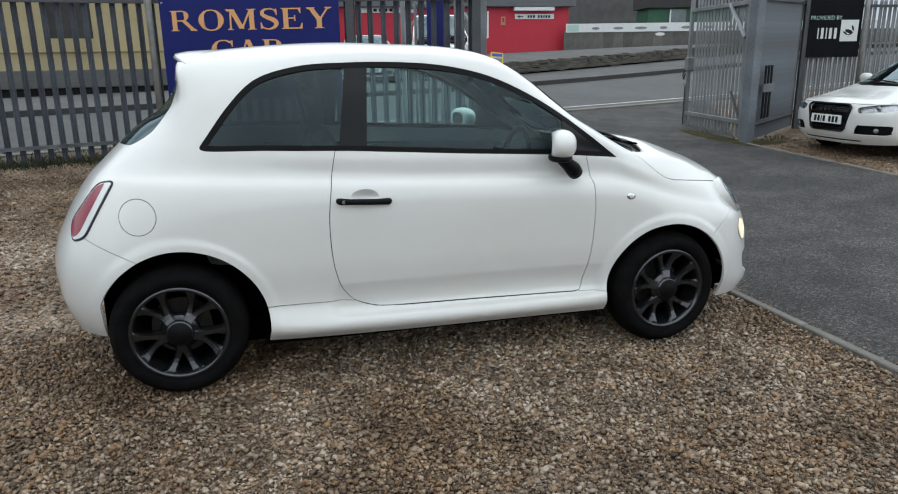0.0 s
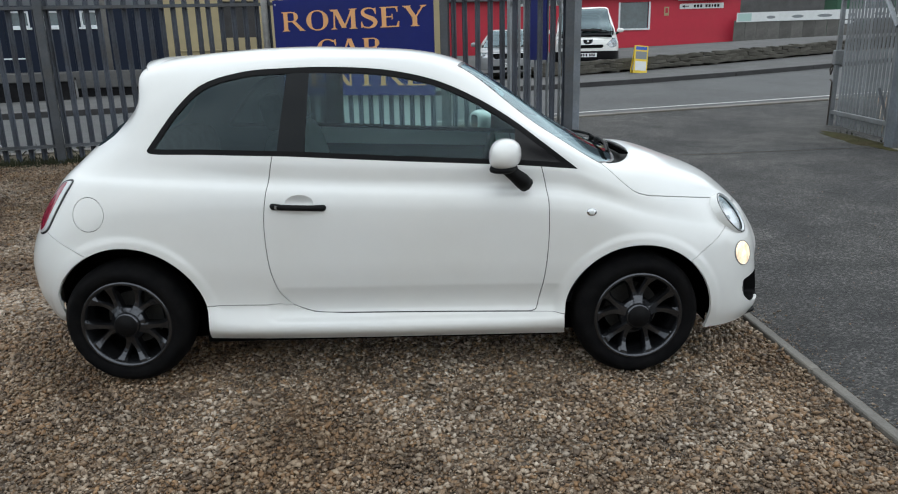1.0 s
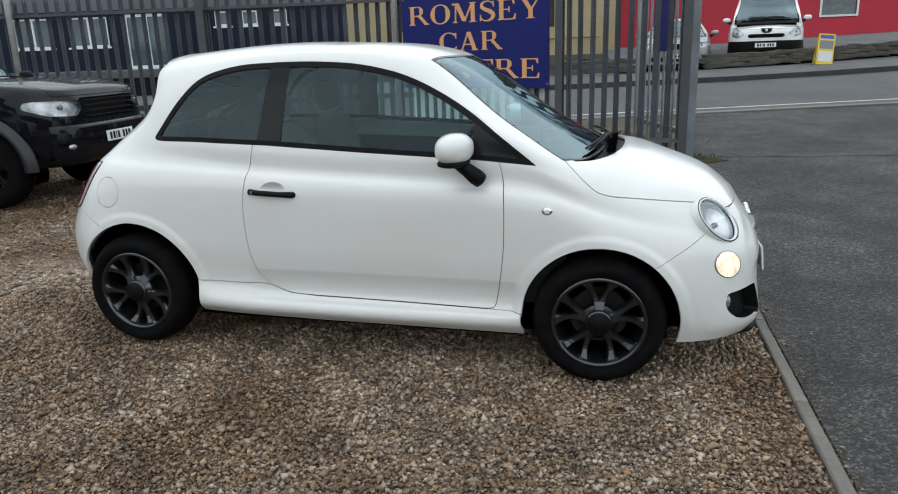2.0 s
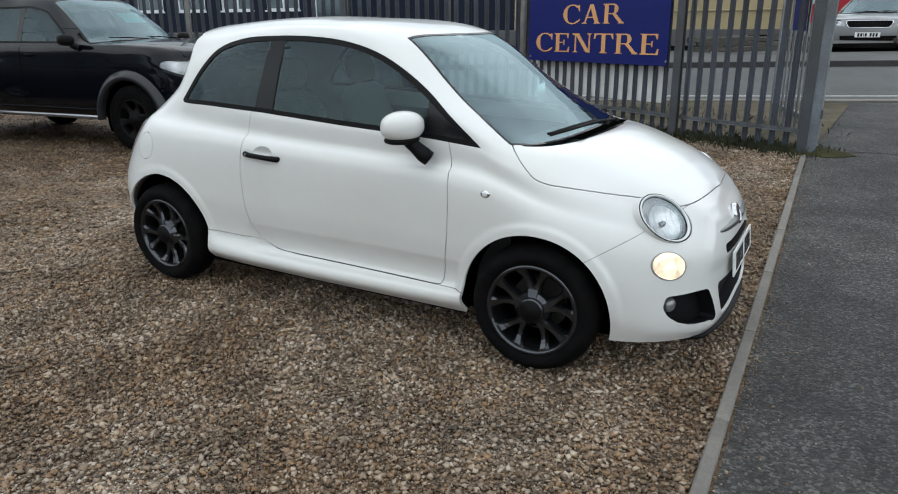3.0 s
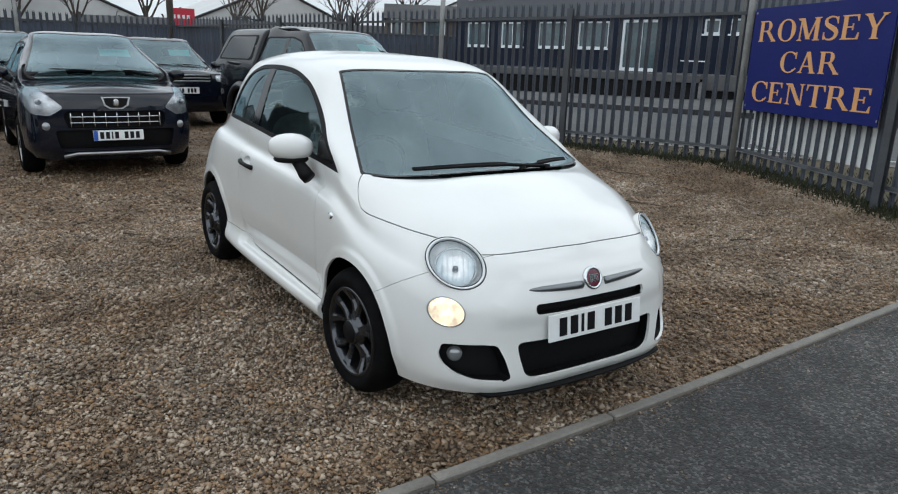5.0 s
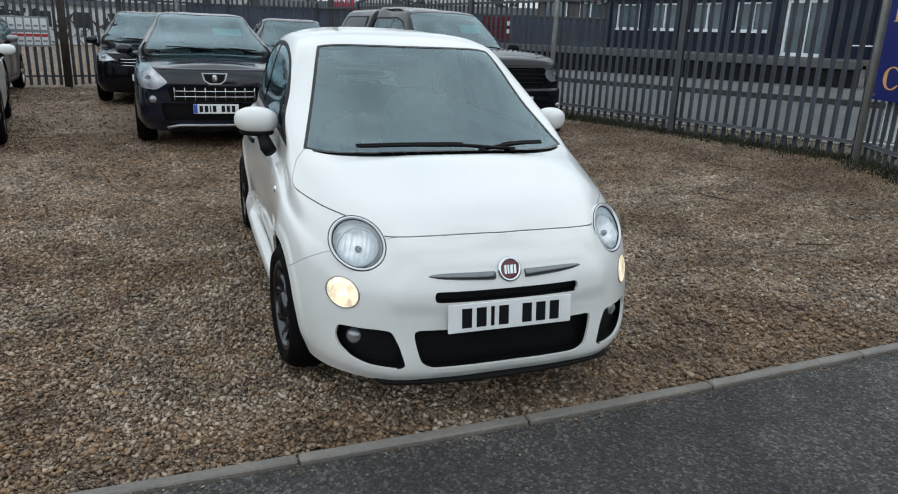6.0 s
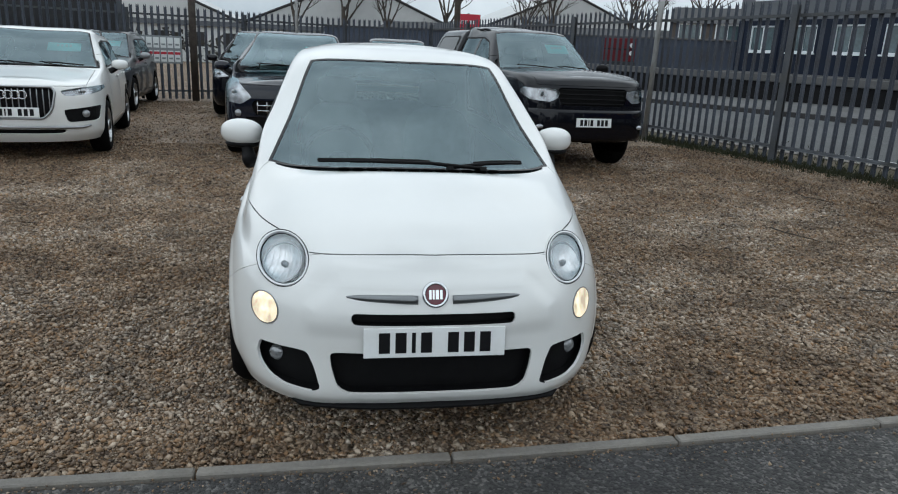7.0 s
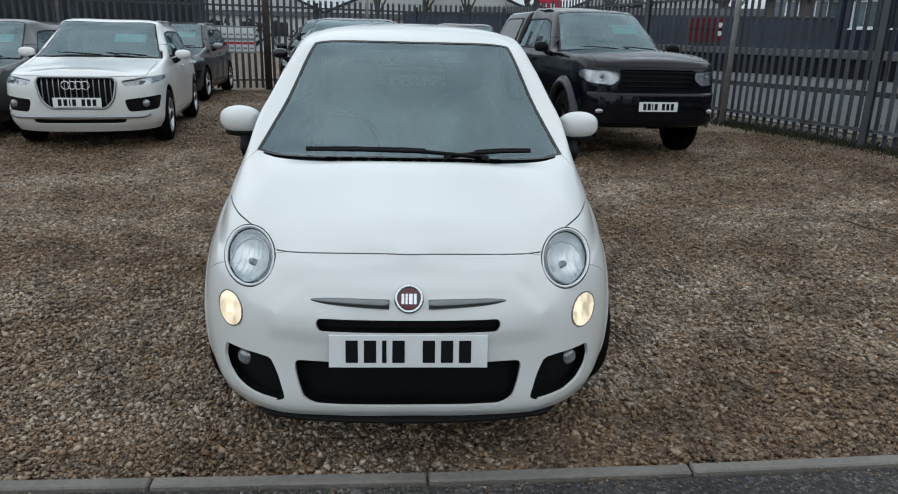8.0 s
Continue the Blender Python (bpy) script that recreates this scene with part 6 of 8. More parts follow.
def red_house():
    h = thing("red_building", pose(14.6, 31.4, 0, 0, 0, 176), "red rendered garage building with a grey fascia", "building")
    # it runs from its corner towards the cream building
    wins = [(4.05, 5.4, 2.45, 3.66), (14.5, 16.0, 2.2, 3.6)]
    facade(None, 0, 0, 0, 24, .6, 3.86, wins, -.25, M_REDWALL, "wall", h)
    for a, b, c, d in wins:
        w = box("window", (a, -.14, c), (b, -.12, d), M_PANE, h)
        for lo, hi in (((a, -.02, c - .08), (b, .06, c)), ((a - .08, -.02, c - .08), (a, .04, d)), ((b, -.02, c - .08), (b + .08, .04, d))):
            box("frame", lo, hi, M_UPVC, w)
    box("end_wall", (-.25, -8, .6), (0, .0, 3.86), M_REDWALL, h)
    box("fascia", (-.5, -8, 3.86), (24, .35, 5.4), M_GREYCLAD, h, .02)
    box("roller_housing", (.6, .0, 3.66), (2.7, .3, 3.86), M_UPVC, h, .02)
    s = box("wall_sign", (.55, .0, 3.28), (2.6, .04, 3.52), M_BANNER, h)
    bars(s, "word_bar", M_INK, (1.35, .05, 3.40), [.1, .1, .07, .1, .1, -.06, .1, .1, .1], .12, .045, "y", .006)
    V, F = slab([(2.5, 3.40), (2.36, 3.47), (2.36, 3.42), (2.18, 3.42), (2.18, 3.38), (2.36, 3.38), (2.36, 3.33)], .04, .05, "y")
    link("arrow", V, F, M_INK, s)
    nt_ = box("notice", (3.1, 0, 3.0), (3.32, .03, 3.4), M_CREAM, h)
    box("notice_mark", (3.15, .03, 3.12), (3.27, .036, 3.34), M_REDWALL, nt_)
    s2 = box("wall_sign", (7.6, 0, 3.6), (10.4, .04, 3.84), M_BANNER, h)
    bars(s2, "word_bar", M_INK, (9.0, .05, 3.72), [.16] * 8, .14, .1, "y", .006)


red_house()


def timber_fence():
    a, b = (14.4, 30.9), (36.0, 25.6)
    d = math.dist(a, b)
    ang = math.degrees(math.atan2(b[1] - a[1], b[0] - a[0]))
    f_ = thing("timber_fence", pose(a[0], a[1], 1.35, 0, 0, ang), "weathered close-boarded timber fence with a long white banner", "fence")
    n = int(d / .5)
    first = None
    for i in range(n):
        m = pose((i + .5) * d / n, random.uniform(-.01, .01), 0)
        if first is None:
            first = box("board", (-d / n / 2 + .01, -.02, -.2), (d / n / 2 - .01, .02, 1.32), M_TIMBER, f_)
            first.matrix_basis = m
        else:
            again(first, m, f_)
    bn = thing("long_banner", pose(a[0], a[1], 1.35, 0, 0, ang), "long white printed banner along a timber fence", "banner")
    box("cloth", (.1, -.06, 1.24), (d - .1, -.04, 1.66), M_BANNER, bn)
    box("print", (.15, -.066, 1.28), (.75, -.061, 1.62), M_TEALPRINT, bn)
    for k in range(9):
        V, F = ellipsoid((1.6 + k * 1.15, -.064, 1.42), (.2 + .06 * (k % 3), .004, .07), 6, 12)
        link("print_mark", V, F, M_PRINT, bn)
    bars(bn, "number_bar", M_INK, (11.4, -.062, 1.45), [.12] * 5, .22, .06, "y", .004)
    V, F = ellipsoid((4.9, -.05, 1.1), (.25, .02, .09), 6, 14)
    tagged(link("small_notice", V, F, M_BANNER, f_), "oval white notice")
    cab = thing("green_cabin", pose(27.2, 36.1, .95, 0, 0, ang), "green steel cabin behind the timber fence", "cabin")
    box("wall", (-5, -1.2, 0), (5, 1.2, 3.2), M_GREENCAB, cab, .03)
    for u in (-3.6, .2, 2.6):
        w = box("window", (u, -1.23, 2.3), (u + .9, -1.2, 3.1), M_PANE, cab)
        box("frame", (u - .08, -1.26, 2.22), (u + .98, -1.23, 2.3), M_UPVC, w)
        box("frame", (u - .08, -1.26, 2.3), (u, -1.23, 3.1), M_UPVC, w)
    # deeper than a roof: the block also stands for a dark building behind
    box("roof", (-5.2, -1.45, 3.2), (5.2, 1.4, 4.3), M_DARKBASE, cab)
    sh = thing("grey_shed", pose(22, 46, 1.3, 0, 0, ang), "large grey sheeted shed beyond the forecourt", "building")
    box("wall", (-16, 0, 0), (16, 8, 6.2), M_CONCRETE, sh)
    box("dark_band", (-16.05, -.05, 4.8), (16.05, 0, 5.3), M_DARKBASE, sh)
    V, F = slab([(-.4, 6.2), (4, 7.8), (8.4, 6.2)], -16.3, 16.3, "x")
    link("roof", V, F, M_GREYCLAD, sh)


timber_fence()


def stone_bank():
    """The low stone wall between pavement and forecourt, as courses of rough stones."""
    b = thing("stone_wall", Matrix.Identity(4), "low mossy rough stone wall along the forecourt", "wall")
    rnd = random.Random(5)
    meshes = []
    for k in range(6):
        V, F = ellipsoid((0, 0, 0), (.30, .10, .058), 5, 8, .3)
        V = [(v[0] + rnd.uniform(-.03, .03), v[1] + rnd.uniform(-.015, .015), v[2] + rnd.uniform(-.012, .012)) for v in V]
        o = link("stone", V, F, M_STONEWALL, b)
        meshes.append(o.data)
        bpy.data.objects.remove(o)
    for row in range(3):
        for i in range(56):
            d = -4 + i * .46 + (row % 2) * .23
            x, y = along(FARK, d, RU, 2.0 + row * .02)
            if 1.3 < x < 2.95:  # the entrance to the forecourt
                continue
            o = new("stone", meshes[rnd.randrange(6)])
            o.parent = b
            o.matrix_basis = pose(x, y, float(ground_height(x, y)) + .22 + row * .105, rnd.uniform(-6, 6), rnd.uniform(-6, 6), math.degrees(math.atan2(RU[1], RU[0])) + rnd.uniform(-5, 5)) @ Matrix.Diagonal((rnd.uniform(.85, 1.2), 1, rnd.uniform(.85, 1.15), 1))


stone_bank()


def low_wall(d0, d1, off, foot, top, label):
    """A low dark wall under a broad grey coping at the back of the far pavement."""
    a, b = along(FARK, d0, RU, off), along(FARK, d1, RU, off)
    w = thing("low_wall", pose(a[0], a[1], 0, 0, 0, math.degrees(math.atan2(RU[1], RU[0]))), label, "wall")
    d = math.dist(a, b)
    box("wall", (0, 0, .2), (d, .22, foot), M_NEAR_BLACK, w)
    box("coping", (0, -.07, foot), (d, .29, top), M_CONCRETE, w, .015)


low_wall(-32, -11.2, 2.7, 1.04, 1.24, "low dark wall with a grey coping before the blue building")
low_wall(-11.2, -3.2, 3.2, .86, 1.26, "low dark wall under a deep grey band before the cream building")


def a_board():
    e = thing("pavement_sign", pose(5.80, 16.0, float(ground_height(5.8, 16.0)) + .12, 0, 5, 8) @ Matrix.Scale(.72, 4), "yellow and white folding pavement sign", "sign")
    for sg in (-1, 1):
        o = box("panel", (-.27, -.012, 0), (.27, .012, 1.02), M_YELLOW, e, .004)
        o.matrix_basis = pose(0, sg * .16, 0, sg * 9, 0, 0)
        box("header", (-.22, -.018, .86), (.22, -.013, .98), M_PLATEBLUE, o)
        box("notice", (-.22, -.018, .52), (.22, -.013, .8), M_PRINT, o)
        box("notice", (-.22, -.018, .1), (.22, -.013, .44), M_BANNER, o)


a_board()


pole(-7.69, 14.19, .075, 2.7, M_TIMBER, "short weathered timber post before the blue building", "timber_post", lean=0)


# ---- beyond the rear fence ----
def far_shed():
    s = thing("warehouse", pose(-75, -8, 0, 0, 0, 90), "long warehouse with pale pitched roofs", "building")
    for k in range(6):
        x0 = -60 + 20 * k
        V, F = slab([(x0, 3.0), (x0 + 10, 7.2), (x0 + 20, 3.0)], -12, 12, "y")
        link("roof", V, F, M_ROOF, s)
        box("wall", (x0, -11.8, 0), (x0 + 20, 11.8, 3.0), M_GREYCLAD, s)
        V, F = tube([(x0, -12.05, 3.0), (x0 + 10, -12.05, 7.2), (x0 + 20, -12.05, 3.0)], .12, 6)
        link("verge_trim", V, F, M_DARKBASE, s)


far_shed()


def poster_board():
    a = math.degrees(math.atan2(rear_u[1], rear_u[0]))
    e = thing("poster_board", pose(CORNER[0] + rear_u[0] * 7.1, CORNER[1] + rear_u[1] * 7.1, 0, 0, 0, a), "two rows of small white notices hung on the fence", "board")
    box("board", (-.03, .050, .86), (.98, .056, 1.50), M_PRINT, e)
    for r in range(2):
        for c in range(6):
            n_ = box("notice", (.02 + c * .158, .056, .90 + r * .32), (.145 + c * .158, .060, 1.16 + r * .30), M_BANNER, e)
            if r == 0:
                box("notice_band", (.02 + c * .158, .060, 1.07), (.145 + c * .158, .063, 1.13), M_REDWALL, n_)
            box("notice_line", (.04 + c * .158, .060, .96 + r * .32), (.125 + c * .158, .063, 1.0 + r * .32), M_PRINT, n_)


poster_board()
rc = thing("skip_container", pose(-27.0, 12.5, float(ground_height(-27, 12.5)), 0, 0, 68), "dull red steel container on a dark base beyond the fence", "container")
box("base", (-.72, -.55, 0), (.72, .55, .86), M_SHEET, rc, .02)
body_ = box("body", (-.68, -.5, .86), (.68, .5, 1.85), M_REDBOX, rc, .03)
box("groove", (-.66, -.515, 1.36), (.66, -.50, 1.40), M_NEAR_BLACK, body_)
for z in (1.22, 1.56):
    V, F = lathe([(0, -.53), (.09, -.53), (.1, -.50)], 18, "y")
    link("white_disc", V, F, M_BANNER, body_).matrix_basis = pose(.52, 0, z)


def yard_wall():
    """A low blue-grey wall with a pale coping beyond the side fence."""
    a, b = (-40.5, 4.5), (-29.5, 24.5)
    d = math.dist(a, b)
    ang = math.degrees(math.atan2(b[1] - a[1], b[0] - a[0]))
    e = thing("yard_wall", pose(a[0], a[1], .4, 0, 0, ang), "long low blue-grey wall with a coping beyond the fence", "wall")
    box("wall", (-6, .2, -.6), (d + 6, .5, 2.2), M_SLATE, e)
    box("coping", (-6.1, .12, 2.2), (d + 6.1, .58, 2.3), M_CONCRETE, e, .01)
    return ang


def terrace(ang):
    """Terraced houses far behind the wall: each with its windows and pitched roof."""
    rnd = random.Random(8)
    u = (math.cos(radians(ang)), math.sin(radians(ang)))
    for k in range(6):
        x, y = -50 + u[0] * 7.2 * k - u[1] * 2, 2 + u[1] * 7.2 * k + u[0] * 2
        h = thing("terraced_house", pose(x, y, 0, 0, 0, ang), "dull brick terraced house with white windows far beyond the fence", "house", "terraced houses")
        top = 3.9 if k > 2 else 2.7
        box("wall", (0, 0, 0), (7.2, 6, top), (M_TERRACE, M_GREYCLAD, M_SLATE)[k % 3], h)
        V, F = slab([(-.3, top), (3, top * 1.3), (6.3, top)], -.1, 7.3, "x")
        link("roof", V, F, M_SHEET, h)
        for z in (2.8 if k > 2 else 1.45,):
            for c in range(3):
                a = .5 + c * 2.3 + rnd.uniform(-.15, .15)
                w = box("window", (a, -.04, z), (a + 1.3, 0, z + 1.0), M_PANE, h)
                for lo, hi in (((a - .08, -.09, z - .1), (a + 1.38, -.04, z)), ((a - .08, -.09, z + 1.0), (a + 1.38, -.04, z + 1.1)), ((a - .08, -.09, z), (a, -.04, z + 1.0)), ((a + 1.3, -.09, z), (a + 1.38, -.04, z + 1.0)), ((a + .6, -.09, z), (a + .7, -.04, z + 1.0))):
                    box("frame", lo, hi, M_UPVC, w)


terrace(yard_wall())
pole(-36, 6.6, .17, 9, M_BARK, "tall brown timber pole beyond the fence", "timber_pole")
rs = thing("roadside_sign", pose(-38, 7.6, 0, 0, 0, 80), "small red sign on a pole beyond the fence", "sign")
box("board", (-.7, -.05, 2.65), (.7, .05, 3.55), M_REDWALL, rs)
bars(rs, "word_bar", M_BANNER, (0, -.052, 3.1), [.14] * 4, .2, .1, "y", .005)
V, F = tube([(0, .1, -.2), (0, .1, 3.6)], .06, 8)
link("leg", V, F, M_POST, rs)
wb = thing("low_white_building", pose(-46, -14, 0, 0, 0, 88), "low white building beyond the fence", "building")
box("wall", (-14, 0, 0), (14, 6, 2.3), M_BOARD, wb)
box("roof", (-14.3, -.4, 2.3), (14.3, 6.4, 2.55), M_GREYCLAD, wb)
for k in range(12):
    box("window", (-13 + k * 2.2, -.03, 1.0), (-12 + k * 2.2, 0, 1.9), M_DARKBASE, wb)
dk = thing("sheeted_screen", pose(-14.6, -5.3, 0, 0, 0, 100 - 180 + 193), "dark ribbed sheet screen behind the rear fence", "screen")
V, F = slab([(0, 0), (.1, .03), (.2, 0), (.2, .01), (.1, .04), (0, .01)], -.1, 3.1, "z")
sheet_ = link("sheet", V, F, M_SHEET, dk)
sheet_.matrix_basis = pose(-.2, 0, 0)
for k in range(1, 60):
    again(sheet_, pose(-.2 - k * .2, 0, 0), dk)


def bare_tree(x, y, h, seed, label="bare winter tree with thin branches", z=0.0):
    """A leafless tree: a trunk and limbs that fork and thin out to twigs."""
    rnd = random.Random(seed)
    t = thing("tree", pose(x, y, z), label, "tree", "bare trees")
    def limb(p, d, length, r, depth, V, F):
        pts, rs = [p], [r]
        for k in range(4):
            d = (d + Vector((rnd.uniform(-.16, .16), rnd.uniform(-.16, .16), rnd.uniform(-.02, .14)))).normalized()
            p = p + d * length / 4
            pts.append(p)
            rs.append(r * (1 - .13 * (k + 1)))
        v, f_ = tube([tuple(q) for q in pts], rs, 6 if depth < 2 else 4)
        o = len(V)
        V.extend(v)
        F.extend([tuple(i + o for i in q) for q in f_])
        if depth < 4:
            for _ in range(4 if depth < 3 else 3):
                q = rnd.choice(pts[2:])
                a = rnd.uniform(0, 2 * math.pi)
                nd = (d * rnd.uniform(.5, .9) + Vector((math.cos(a), math.sin(a), rnd.uniform(0, .5))) * .8).normalized()
                limb(q, nd, length * rnd.uniform(.5, .7), r * .48, depth + 1, V, F)
    V, F = [], []
    v, f_ = tube([(0, 0, -.2), (rnd.uniform(-.1, .1), rnd.uniform(-.1, .1), h * .2), (rnd.uniform(-.2, .2), rnd.uniform(-.2, .2), h * .4)], [h * .02, h * .016, h * .013], 8)
    link("trunk", v, f_, M_BARK, t, "", True)
    for _ in range(5):
        a = rnd.uniform(0, 2 * math.pi)
        limb(Vector((0, 0, h * rnd.uniform(.2, .38))), Vector((math.cos(a) * .5, math.sin(a) * .5, 1)).normalized(), h * .32, h * .009, 1, V, F)
    link("crown", V, F, M_BARK, t)


for k, (x, y, h) in enumerate(((-52, 4, 9), (-55, 9, 11), (-50, 14, 10), (-58, 19, 12), (-47, 22, 9), (-56, -3, 10), (-60, 27, 12), (-52, 30, 11), (-62, 1, 12), (-44, -22, 9))):
    bare_tree(x, y, h, 20 + k)


def hedge(name, a, b, h, w, seed, label):
    """A far hedge of many small twiggy clumps with an uneven top."""
    rnd = np.random.RandomState(seed)
    d = math.dist(a, b)
    n = int(d * 60)
    q = rnd.rand(n)
    top = h * (.75 + .25 * np.sin(q * d * .9 + seed) * np.sin(q * d * .37))
    P = np.stack([a[0] + (b[0] - a[0]) * q + rnd.uniform(-w, w, n), a[1] + (b[1] - a[1]) * q + rnd.uniform(-w, w, n), top * np.sqrt(rnd.rand(n))], 1)
    D = rnd.normal(size=(n, 2, 3)) * .22
    V = np.concatenate([P - D[:, 0], P + D[:, 0], P + D[:, 1]])
    F = np.stack([np.arange(n), np.arange(n) + n, np.arange(n) + 2 * n], 1)
    return tagged(link(name, V, F, M_EVERGREEN), label, "hedge", "", "stuff")


hedge("hedge", (-48, -30), (-44, 34), 2.2, 1.6, 3, "dark tangled hedge far behind the fence")
hedge("hedge", (-70, 0), (-44, 44), 4.2, 2.0, 7, "brown leafless thicket far behind the fence")


# ---- the other cars ----
def car_lines(p):
    """Control lines for a car from its main sizes, in the order of the hatchback's."""
    W, xf, xr, gh, zb, zr, hf, hr = p["W"], p["xf"], p["xr"], p["gh"], p["zb"], p["zr"], p["hf"], p["hr"]
    xw, xh, xt, wr, fa, ra = p["xw"], p["xh"], p["xt"], p["wr"], p["fa"], p["ra"]
    blunt = p.get("blunt", 1.0)
    fz = [gh, gh + .1, gh + .26, .5 * (gh + .26 + hf - .1), hf - .11, hf - .05, hf - .01, hf + .02, hf + .035]
    fx = [-.10, -.03, 0, 0, -.015, -.04, -.09, -.14, -.19]
    sy = [.93, .985, 1.0, 1.0, .975, .93, .80, .48, 0.0]
    sz = [gh, gh + .09, gh + .25, (gh + zb) / 2, zb - .13, zb, zr - .115, zr - .03, zr]
    lines = []
    for k in range(9):
        y = W * sy[k]
        hood_z = [gh, gh + .09, gh + .25, (gh + zb) / 2 * .96, min(zb - .13, hf - .06), hf + .0, hf + .035, hf + .06, hf + .07]
        rear_z = [hood_z[0], hood_z[1], hood_z[2], sz[3], zb - .14, hr - .05, hr - .005, hr + .01, hr + .02]
        L = [(xf + fx[k] + .0, 0, fz[k])]
        L.append((xf + fx[k] - .02 * blunt, .40 * y, fz[k]))
        L.append((xf + fx[k] - .075 * blunt, .70 * y, fz[k] + .005))
        L.append((xf + fx[k] - .21 * blunt, .89 * y, fz[k] + .01))
        L.append((xf - .46 + fx[k] * .5, .97 * y, .5 * fz[k] + .5 * hood_z[k] + .01))
        L.append((fa - .12, y, .45 * hood_z[k] + .55 * rear_z[k]))
        base = [xw - .16] * 5 + [xw - .16, xw - .09, xw - .02, xw]
        L.append((base[k], y if k < 6 else W * (.78, .45, 0)[k - 6], rear_z[k] if k < 6 else (hr, hr + .015, hr + .02)[k - 6]))
        q = .45
        mid = [xw - .4] * 5 + [xw - .4, xw * (1 - q) + xh * q - .16, xw * (1 - q) + xh * q - .05, xw * (1 - q) + xh * q]
        L.append((mid[k], y if k < 6 else ((1 - q) * W * .80 + q * (wr + .05), (1 - q) * W * .46 + q * wr * .82, 0)[k - 6], sz[k] if k < 6 else (hr + (zr - hr) * q * .95, hr + (zr - hr) * (q + .02), hr + (zr - hr) * (q + .03))[k - 6]))
        L.append(((xh - .06, xh - .06, xh - .06, xh - .06, xh - .06, xh - .06, xh - .10, xh - .02, xh + .03)[k], y if k < 6 else (wr + .05, wr - .02, 0)[k - 6], sz[k] if k < 6 else (zr - .13, zr - .045, zr - .03)[k - 6]))
        m = (xh + xt) / 2
        L.append((m, y if k < 6 else (wr + .045, wr - .10, 0)[k - 6], sz[k]))
        L.append((ra + .35 if k < 6 else xt + .25, y if k < 6 else (wr + .03, wr - .10, 0)[k - 6], sz[k] + (.01 if 3 < k < 6 else 0) - (0 if k < 6 else .02)))
        L.append((ra - .1 if k < 6 else xt + .04, y * (.995 if k < 6 else 1) if k < 6 else (wr + .0, wr - .12, 0)[k - 6], sz[k] + (.02 if 3 < k < 6 else 0) - (0 if k < 6 else .04)))
        rx = [xr + .06, xr + .01, xr, xr, xr + .03, xr + .09, xt - .04, xt - .02, xt][k]
        if k >= 6:
            L.append((rx, (wr * .93, wr * .75, 0)[k - 6], (zr - .2, zr - .13, zr - .09)[k - 6]))
            L.append((rx - .05, (wr * .8, wr * .6, 0)[k - 6], (zr - .21, zr - .14, zr - .11)[k - 6]))
            L.append((rx - .08, (wr * .45, wr * .3, 0)[k - 6], (zr - .22, zr - .15, zr - .12)[k - 6]))
            L.append((rx - .09, 0, (zr - .22, zr - .15, zr - .12)[k - 6]))
        else:
            L.append((rx + .28, .96 * y, sz[k] + .02))
            L.append((rx + .09, .84 * y, sz[k] + .02))
            L.append((rx + .02, .45 * y, sz[k] + .02))
            L.append((rx, 0, sz[k] + .02))
        lines.append(L)
    return lines


